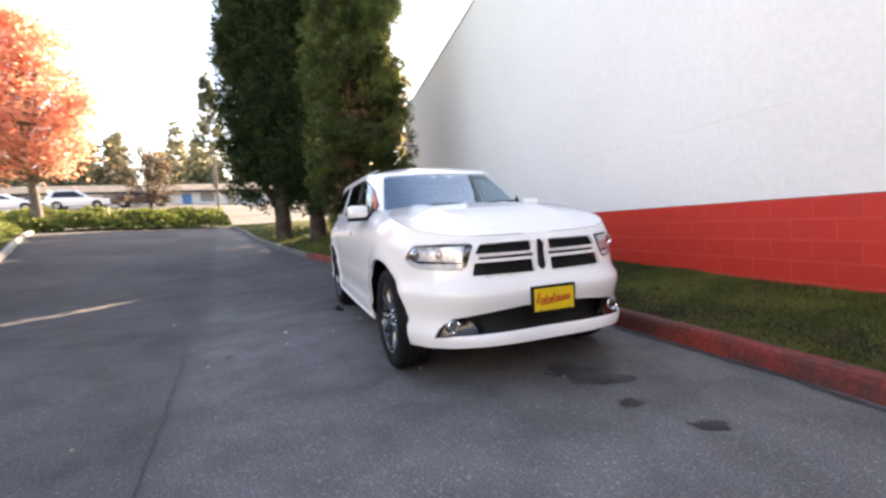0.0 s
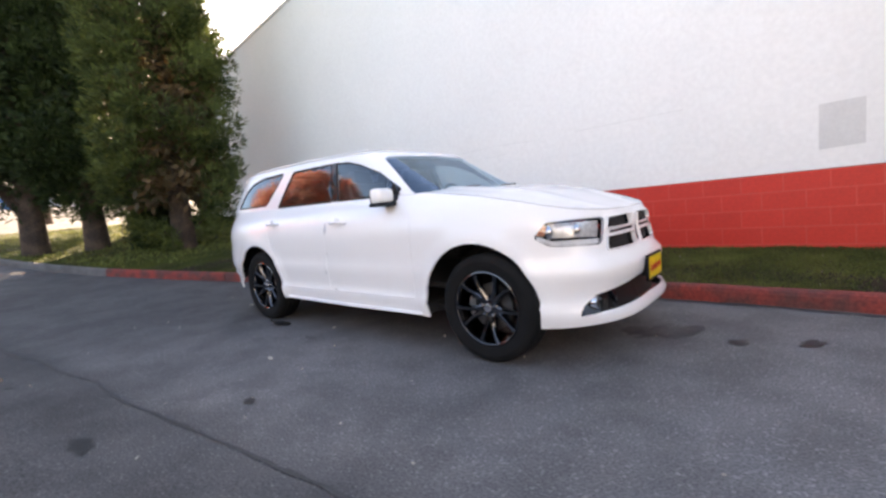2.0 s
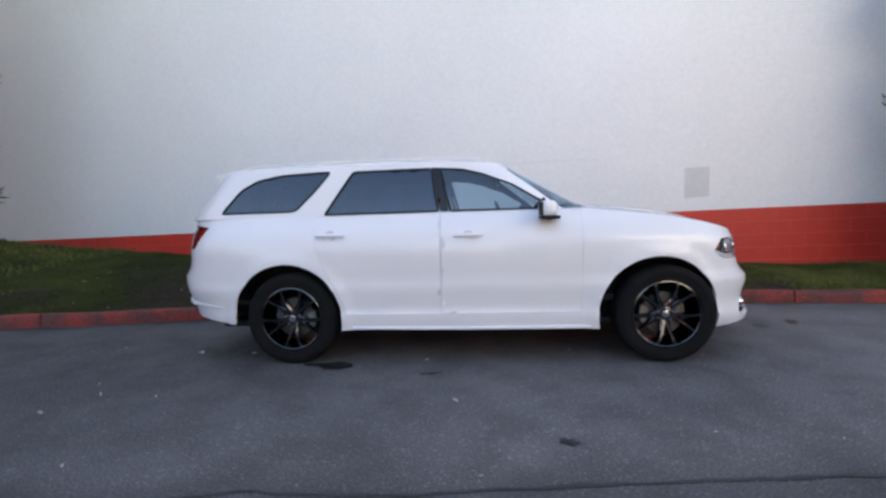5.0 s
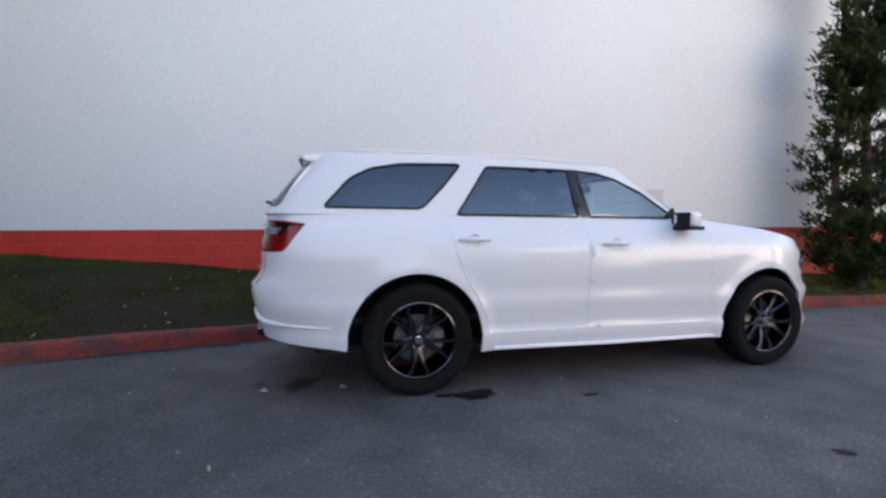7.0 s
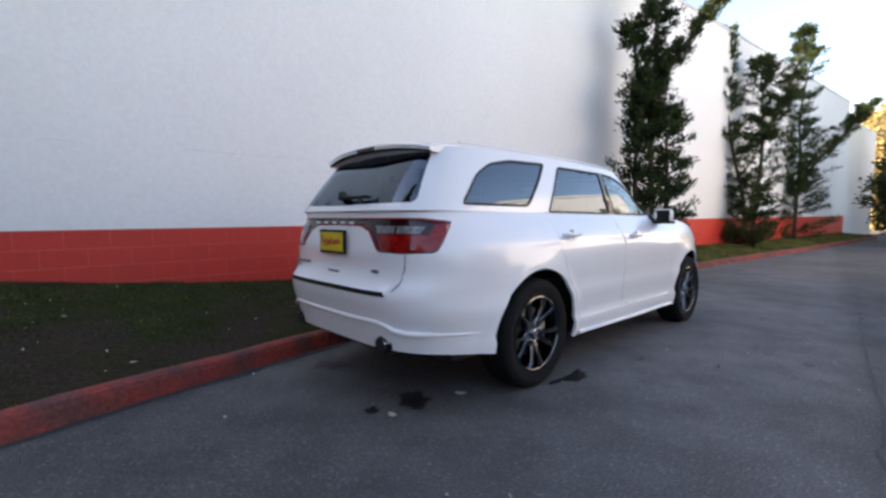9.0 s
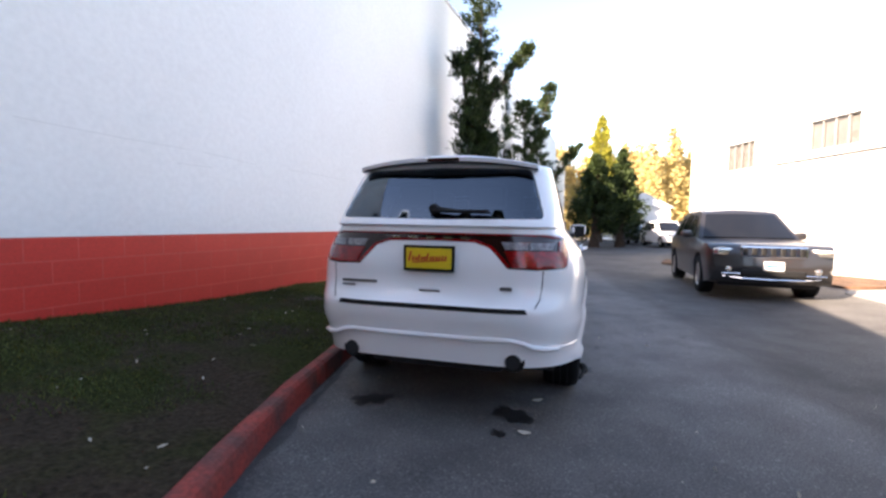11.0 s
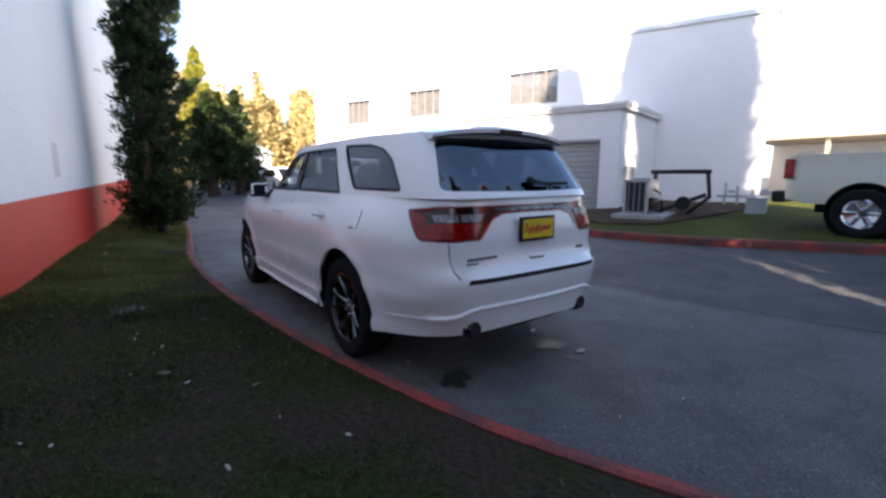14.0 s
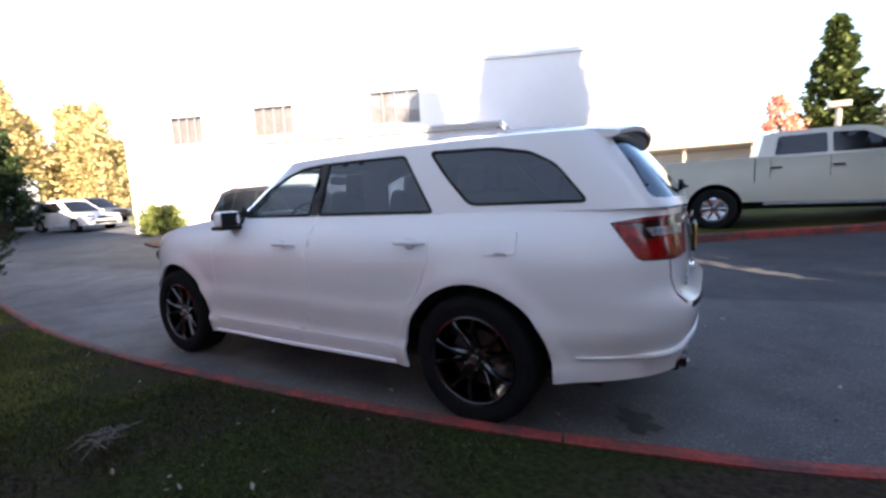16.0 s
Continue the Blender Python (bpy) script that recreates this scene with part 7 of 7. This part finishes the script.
part("valve", lathe([(0.0, -0.05), (0.09, -0.04), (0.09, 0.04), (0.0, 0.05)], 14, "z", (0.15, 0, 0.55)), M_GALV, pipes)
cab = thing("utility_cabinet", "small grey utility cabinet on the island", "cabinet", pose(-0.35, -10.4, 0.44, 0, 0, 15))
part("body", box(0.42, 0.40, 0.40, (0, 0, 0.18), 0.02), M_TRIMGREY, cab)
part("lid", box(0.45, 0.43, 0.05, (0, 0, 0.40), 0.015), M_TRIMGREY, cab)
for k in (0.35, 0.95):
    mt = thing("electric_meter", "small grey meter box on the annex wall", "meter box", Matrix.Translation(on_annex(-1.43 - 0.157 * k, 1.50, k)), "meters")
    part("case", box(0.13, 0.10, 0.36, (0, 0, 0), 0.015, pose(0, 0, 0, 0, 0, 22.8)), M_GALV, mt)
    part("conduit", tube([(0, 0, -0.18), (0, 0, -0.9)], 0.02, 8), M_GALV, mt)
lamp = thing("wall_lamp", "small floodlight fixed to the annex wall", "wall lamp", Matrix.Translation(on_annex(2.83, 2.78, 0.0)))
part("arm", tube([(0, 0, 0), (-0.05, 0.14, 0.03)], 0.018, 8), M_GALV, lamp)
part("head", box(0.34, 0.20, 0.12, (-0.08, 0.22, 0.0), 0.03, pose(0, 0, 0, -25, 0, 22.8)), M_TAN, lamp)
drum = thing("blue_barrel", "blue plastic barrel beside the sunlit wall", "barrel", Matrix.Translation((9.0, -7.55, 0.28)))
part("barrel_body", lathe([(0.0, 0.0), (0.27, 0.0), (0.29, 0.05), (0.30, 0.28), (0.285, 0.30), (0.30, 0.32), (0.29, 0.60), (0.285, 0.62), (0.29, 0.64), (0.27, 0.86), (0.0, 0.87)], 28, "z"), M_BLUE, drum, "", True)
part("rim", lathe([(0.26, 0.85), (0.285, 0.86), (0.285, 0.89), (0.26, 0.89)], 28, "z"), M_BLUE, drum)
carton = thing("cardboard_carton", "brown cardboard carton beside the barrel", "box", pose(8.5, -7.2, 0.27, 0, 0, 30))
part("box_body", box(0.5, 0.45, 0.75, (0, 0, 0.37), 0.01), M_TAN, carton)
part("flap", box(0.26, 0.45, 0.01, (0.18, 0, 0.77), 0, pose(0, 0, 0, 0, -30, 0)), M_TAN, carton)


def ground_patch(name, label, pts, lift, material, category, thick=0.05):
    p = fillet(np.array(pts, float), 0.3)
    v2, f2 = sheet(p, (), 0.5)
    top = np.stack([v2[:, 0], v2[:, 1], rise(v2[:, 0], v2[:, 1]) + lift], 1)
    v, f, idx = shell(top, f2, thick, (p[:, 0].mean(), p[:, 1].mean(), -5))
    return link(name, v, f, [material, material], None, label, False, idx, category=category, kind="structure")


ground_patch("concrete_pad", "pale concrete apron in front of the roller door", [on_annex(-1.1, 0)[:2], on_annex(1.9, 0)[:2], (5.2, -6.0), (2.6, -5.9)], 0.02, M_CONC, "pavement")
ground_patch("soil_bed", "dark brown soil and bark round the condenser", [(2.4, -6.75), (3.4, -8.9), (2.9, -9.45), (3.65, -12.8), (0.2, -13.0), (0.1, -9.6), (0.45, -7.35), (1.3, -6.75)], 0.158, M_SOILBED, "planting bed", 0.03)
ground_patch("bark_bed", "brown bark bed along the sunlit wall", [on_annex(1.95, 0)[:2], on_annex(11.0, 0)[:2], (12.5, -4.2), (5.6, -6.4)], 0.05, M_BARK_GROUND, "planting bed")

# shelter and houses south of the island
shelter = thing("carport", "long low carport with a tan roof edge behind the pickup", "carport", pose(-1.5, -24.5, 0.6, 0, 0, 2))
part("roof", box(12, 5, 0.30, (0, 0, 2.55), 0.03), M_TAN, shelter, "tan roof edge")
for x in (-5.6, -2.8, 0, 2.8, 5.6):
    part("post", box(0.16, 0.16, 2.5, (x, 2.2, 1.2), 0.01), M_TAN, shelter)
part("back_wall", box(12, 0.15, 2.4, (0, -2.3, 1.2), 0.01), M_SIDING, shelter)
tent = thing("gabled_shed", "white gabled shed above the carport", "shed", pose(1.5, -30.0, 0.6, 0, 0, 2))
part("wall", box(2.7, 4, 2.95, (0, 0, 1.475), 0.02), M_SIDING, tent)
part("roof", prism([(-1.5, 2.96), (1.5, 2.96), (1.2, 3.50), (0.1, 4.15), (-1.1, 3.55)], 4.4, "y", -2.2), M_TRIMGREY, tent)
column_tree("fir", "dark green fir behind the pickup", (-9.6, -36.0, 0.8), 10.4, 2.0, L_CEDAR, 61, 170, 40, 0.12, (0.5, 0.25), 0.9)
broad_tree("maple", "orange-red autumn tree behind the carport", (-14.6, -33.5, 0.8), 9.0, 1.9, L_RED, 62, 70, 60, 0.22, 0.2)
broad_tree("maple", "small red autumn tree beside the fir", (-6.6, -34.0, 0.8), 5.8, 1.2, L_RED, 63, 40, 50, 0.2, 0.2)
post = thing("street_lamp", "tan lamp post behind the pickup", "lamp post", Matrix.Translation((-8.2, -27.0, 0.7)))
part("post", tube([(0, 0, -0.2), (0, 0, 4.0)], [0.16, 0.13], 12), M_TAN, post)
part("head", box(0.9, 0.5, 0.3, (0, 0, 4.15), 0.06), M_TAN, post)
house = thing("white_house", "small white gabled house at the lane's end", "house", pose(44, -7.4, 0.5, 0, 0, 12))
part("wall", box(6, 5, 3.2, (0, 0, 1.6), 0.02), M_SIDING, house)
part("roof", prism([(-2.8, 3.2), (2.8, 3.2), (0, 4.6)], 6.4, "x", -3.2), M_SIDING, house)


# ---- marks on the road ----
def blot(name, label, x, y, rx, ry, turn, material, seed, lift=0.006, category="stain"):
    r = np.random.default_rng(seed)
    n = 28
    a = np.linspace(0, 2 * math.pi, n, endpoint=False)
    k = 1 + 0.28 * np.sin(a * 2 + r.random() * 6) + 0.2 * np.sin(a * 5 + r.random() * 6) + 0.14 * r.normal(size=n)
    c, s = math.cos(radians(turn)), math.sin(radians(turn))
    px, py = rx * k * np.cos(a), ry * k * np.sin(a)
    X, Y = x + c * px - s * py, y + s * px + c * py
    v = [(x, y, float(rise(x, y)) + lift)] + [(p, q, float(rise(p, q)) + lift) for p, q in zip(X, Y)]
    f = [(0, 1 + i, 1 + (i + 1) % n) for i in range(n)]
    return link(name, v, f, material, None, label, category=category, kind="structure")


for k, (x, y, rx, ry, tn) in enumerate(((2.86, 0.17, 0.075, 0.05, 20), (3.25, 0.32, 0.09, 0.05, 40), (-1.09, -1.0, 0.10, 0.06, 10), (-0.33, -1.15, 0.06, 0.022, 10), (-2.59, -0.45, 0.05, 0.035, 0),
                                         (-2.35, 0.48, 0.13, 0.10, 0), (-2.30, -0.50, 0.13, 0.10, 20), (0.52, -2.16, 0.06, 0.03, 0), (2.55, 0.3, 0.05, 0.03, 0), (0.2, -2.95, 0.12, 0.05, 10), (-1.6, -3.1, 0.10, 0.05, 0))):
    blot("oil_stain", "black oil spot on the asphalt", x, y, rx, ry, tn, M_OIL, 100 + k)
for k, (x, y, rx, ry, tn) in enumerate(((2.35, 0.25, 0.30, 0.16, 60),)):
    blot("damp_stain", "dull dark stain on the asphalt", x, y, rx, ry, tn, M_DAMP, 140 + k, 0.004)
# split rubber strap lying by the rear wheel
strap = thing("rubber_strap", "black rubber scrap lying by the rear tyre", "rubber scrap", Matrix.Translation((-1.15, -0.98, 0.0)))
part("strip", tube([(-0.25, 0.03, 0.012), (-0.12, 0.0, 0.016), (-0.02, -0.02, 0.014), (0.06, -0.01, 0.016), (0.14, 0.03, 0.012)], [0.010, 0.014, 0.028, 0.032, 0.014], 8), M_RUBBER, strap, "", True)


def seam(name, label, ctrl, width, material, seed):
    r = np.random.default_rng(seed)
    ln = spline(ctrl, 0.08)
    d = np.gradient(ln, axis=0)
    d /= np.linalg.norm(d, axis=1)[:, None]
    n = np.stack([-d[:, 1], d[:, 0]], 1)
    w = width * (0.5 + 0.8 * np.abs(np.convolve(r.normal(size=len(ln)), np.ones(5) / 2.2, "same")))
    off = np.convolve(r.normal(size=len(ln)), np.ones(9) / 9, "same")[:, None] * 0.05
    a, b = ln + n * (off + w[:, None] / 2), ln + n * (off - w[:, None] / 2)
    v = [(*p, float(rise(*p)) + 0.005) for p in np.vstack([a, b])]
    m = len(ln)
    f = [(i, i + m, i + m + 1, i + 1) for i in range(m - 1)]
    return link(name, v, f, material, None, label, category="road seam", kind="structure")


seam("road_seam", "dark cracked tar seam along the asphalt", [(8.0, -2.0), (2.7, -2.32), (1.1, -2.50), (-0.7, -2.65), (-2.1, -2.76), (-4.0, -3.05), (-8.0, -3.6)], 0.017, M_TAR, 5)
seam("road_crack", "thin curved crack in the lane", [(2.6, -3.4), (4.2, -3.0), (7.0, -2.8), (12.0, -3.2)], 0.012, M_TAR, 8)
seam("kerb_edge_dirt", "dark gutter line at the foot of the kerb", [(p[0], p[1] - 0.03) for p in ((-5.4, -0.06), (-4.65, 0.22), (-4.0, 0.46), (-3.5, 0.64), (-3.0, 0.79), (-2.4, 0.93), (-1.4, 1.11), (0, 1.26), (1.3, 1.34), (2.6, 1.34), (3.8, 1.28), (5.5, 1.07))], 0.05, M_TAR, 9)

# ---- grass, leaves and grit on the strip ----
rows_arr = np.array(strip_rows)            # rows along the strip, columns kerb to wall
r = np.random.default_rng(9)
def on_strip(n, x0, x1):
    xs_ = rows_arr[:, 0, 0]
    ok = np.where((xs_ > x0) & (xs_ < x1))[0]
    ok = ok[(ok > 0) & (ok < len(rows_arr) - 2)]
    i = r.choice(ok, n)
    c, fi, fc = r.integers(0, COLS - 1, n), r.random(n), r.random(n)
    a, b = rows_arr[i, c], rows_arr[i + 1, c]
    a2, b2 = rows_arr[i, c + 1], rows_arr[i + 1, c + 1]
    p = (a * (1 - fi)[:, None] + b * fi[:, None]) * (1 - fc)[:, None] + (a2 * (1 - fi)[:, None] + b2 * fi[:, None]) * fc[:, None]
    return p, (c + fc) / (COLS - 1)


def grass_stuff(name, label, n, x0, x1, hi, wide, material=None):
    p, t = on_strip(n, x0, x1)
    dens = np.array([noise.noise(Vector((a * 0.9, b * 0.9, 2.0))) + 0.5 * noise.noise(Vector((a * 2.5, b * 2.5, 5.0))) for a, b, _ in p])
    keep = dens + 0.75 * (t - 0.45) + np.interp(p[:, 0], [-6.5, -4.6, -3, 0.5, 4], [0.25, -0.15, -0.46, 0.05, 0.50]) > r.uniform(-0.55, 0.52, n)
    p = p[keep]
    m = len(p)
    d = np.stack([r.normal(size=m) * 0.6, r.normal(size=m) * 0.6, np.ones(m)], 1)
    v, f = needles(p - np.array((0, 0, 0.005)), d, hi * (0.5 + r.random(m)), wide * 1.2, r)
    return quick(name, v, f, material or L_GRASS, None, label, category="grass", kind="stuff")


grass_stuff("grass", "short patchy mossy grass on the bare strip", 110000, -7, 0.6, 0.030, 0.007, L_MOSS)
grass_stuff("grass", "short green grass blades on the strip", 110000, 0.2, 9, 0.036, 0.007)
grass_stuff("grass", "short green grass under the junipers", 30000, 9, 31, 0.08, 0.02)
grass_stuff("grass", "short green grass under the cedars", 30000, -27, -7, 0.08, 0.02)
n = 150
p, t = on_strip(n, -6.5, 7)
p2 = np.stack([r.uniform(-5, 5, 60), r.uniform(-3.6, 0.8, 60), np.full(60, 0.0)], 1)
p = np.vstack([p, p2])
d = np.stack([r.normal(size=len(p)), r.normal(size=len(p)), 0.25 * np.abs(r.normal(size=len(p)))], 1)
v, f = sprays(p + np.array((0, 0, 0.012)), d, r.choice([0.015, 0.025, 0.045], len(p), p=[0.6, 0.3, 0.1]), r.choice([0.012, 0.022, 0.035], len(p), p=[0.6, 0.3, 0.1]), 0.05, r)
quick("leaf_litter", v, f, L_LITTER, None, "pale dry fallen leaves and grit scattered about", category="leaves", kind="stuff")
for k, (x, y) in enumerate(((-3.42, 1.38), (-1.6, 2.1), (-2.54, -0.60), (-2.0, -0.64))):
    lf = r.normal(size=2) * 0.01
    bm = bmesh.new()
    ring_ = [bm.verts.new((0.036 * math.cos(a) * (1 + 0.35 * math.sin(3 * a)), 0.026 * math.sin(a), 0.006 * math.cos(2 * a))) for a in np.linspace(0, 2 * math.pi, 14, endpoint=False)]
    bm.faces.new(ring_)
    bmesh.ops.solidify(bm, geom=bm.faces[:], thickness=0.002)
    z = float(rise(x, y)) + (0.17 + (0.05 if y > 1.5 else 0) if y > 0.9 else 0.012)
    me = bpy.data.meshes.new("fallen_leaf")
    bm.to_mesh(me)
    bm.free()
    me.materials.append(L_LITTER)
    ob = new("fallen_leaf", me)
    ob.matrix_world = pose(x, y, z, 4, 3, 40 * k)
    tagged(ob, "pale dry fallen leaf lying flat", "leaf", "fallen leaves")
debris = thing("twig_clump", "clump of dry grey-brown twigs lying in the grass", "twigs", pose(-0.25, 2.26, 0.285))
rt = np.random.default_rng(17)
for k in range(16):
    a, c = rt.random() * 2 * math.pi, rt.normal(size=2) * 0.035
    h, w = 0.05 + 0.06 * rt.random(), 0.006 + 0.030 * rt.random()
    part("twig", tube([(c[0] - h * math.cos(a), c[1] - h * math.sin(a), 0.008), (c[0], c[1], 0.008 + w), (c[0] + h * math.cos(a + 0.5), c[1] + h * math.sin(a + 0.5), 0.010)], [0.004, 0.006, 0.003], 5), M_TWIG, debris)

# ---- red block base of the wall ----
BL = 0.4
bm = box(1, 1, 1, (0, 0, 0), 0)
x0_, x1_ = WALL_X0, WALL_X1
mv, mf = [], []
for x in (x0_, x1_):
    y = float(wall_y(x))
    mv += [(x, y + 0.001, -0.2), (x, y + 0.001, red_top(x)), (x, y + WT, red_top(x)), (x, y + WT, -0.2)]
link("mortar", mv, [(0, 1, 5, 4), (1, 2, 6, 5), (2, 3, 7, 6), (3, 0, 4, 7), (0, 3, 2, 1), (4, 5, 6, 7)], M_MORTAR, wall, "red-painted mortar joints")
dirw = Vector((1, -0.1, 0.015)).normalized()
nw = Vector((-0.1, -1, 0)).normalized()
def block_mesh(length, height):
    me = bpy.data.meshes.new("block")
    e = 0.004
    a, b, c, d = e, length - e, e, height - e
    vs = [(0, 0.0, 0), (length, 0, 0), (length, 0, height), (0, 0, height), (a, -0.0035, c), (b, -0.0035, c), (b, -0.0035, d), (a, -0.0035, d)]
    fs = [(4, 5, 6, 7), (0, 1, 5, 4), (1, 2, 6, 5), (2, 3, 7, 6), (3, 0, 4, 7)]
    me.from_pydata(vs, [], fs)
    me.materials.append(M_REDWALL)
    me.update()
    return me


block_me = block_mesh(0.3975, 0.193)
far_v, far_f = [], []
rot = Matrix((dirw, -nw, Vector((-0.015, 0, 1)).normalized())).transposed().to_4x4()
for row in range(5):
    off = 0.2 * (row % 2)
    x = x0_ + off
    while x < x1_ - 0.4:
        y = float(wall_y(x))
        z = red_top(x) - 0.2 * (row + 1)
        m = Matrix.Translation((x, y + 0.004, z)) @ rot
        if -4.9 < x < 7.2:
            ob = new("block", block_me)
            ob.parent = wall
            ob.matrix_world = m
        else:
            k = len(far_v)
            far_v += [tuple(m @ v.co) for v in block_me.vertices]
            far_f += [tuple(i + k for i in p.vertices) for p in block_me.polygons]
        x += 0.4
link("block_course", far_v, far_f, M_REDWALL, wall, "red-painted concrete blocks", kind="stuff")
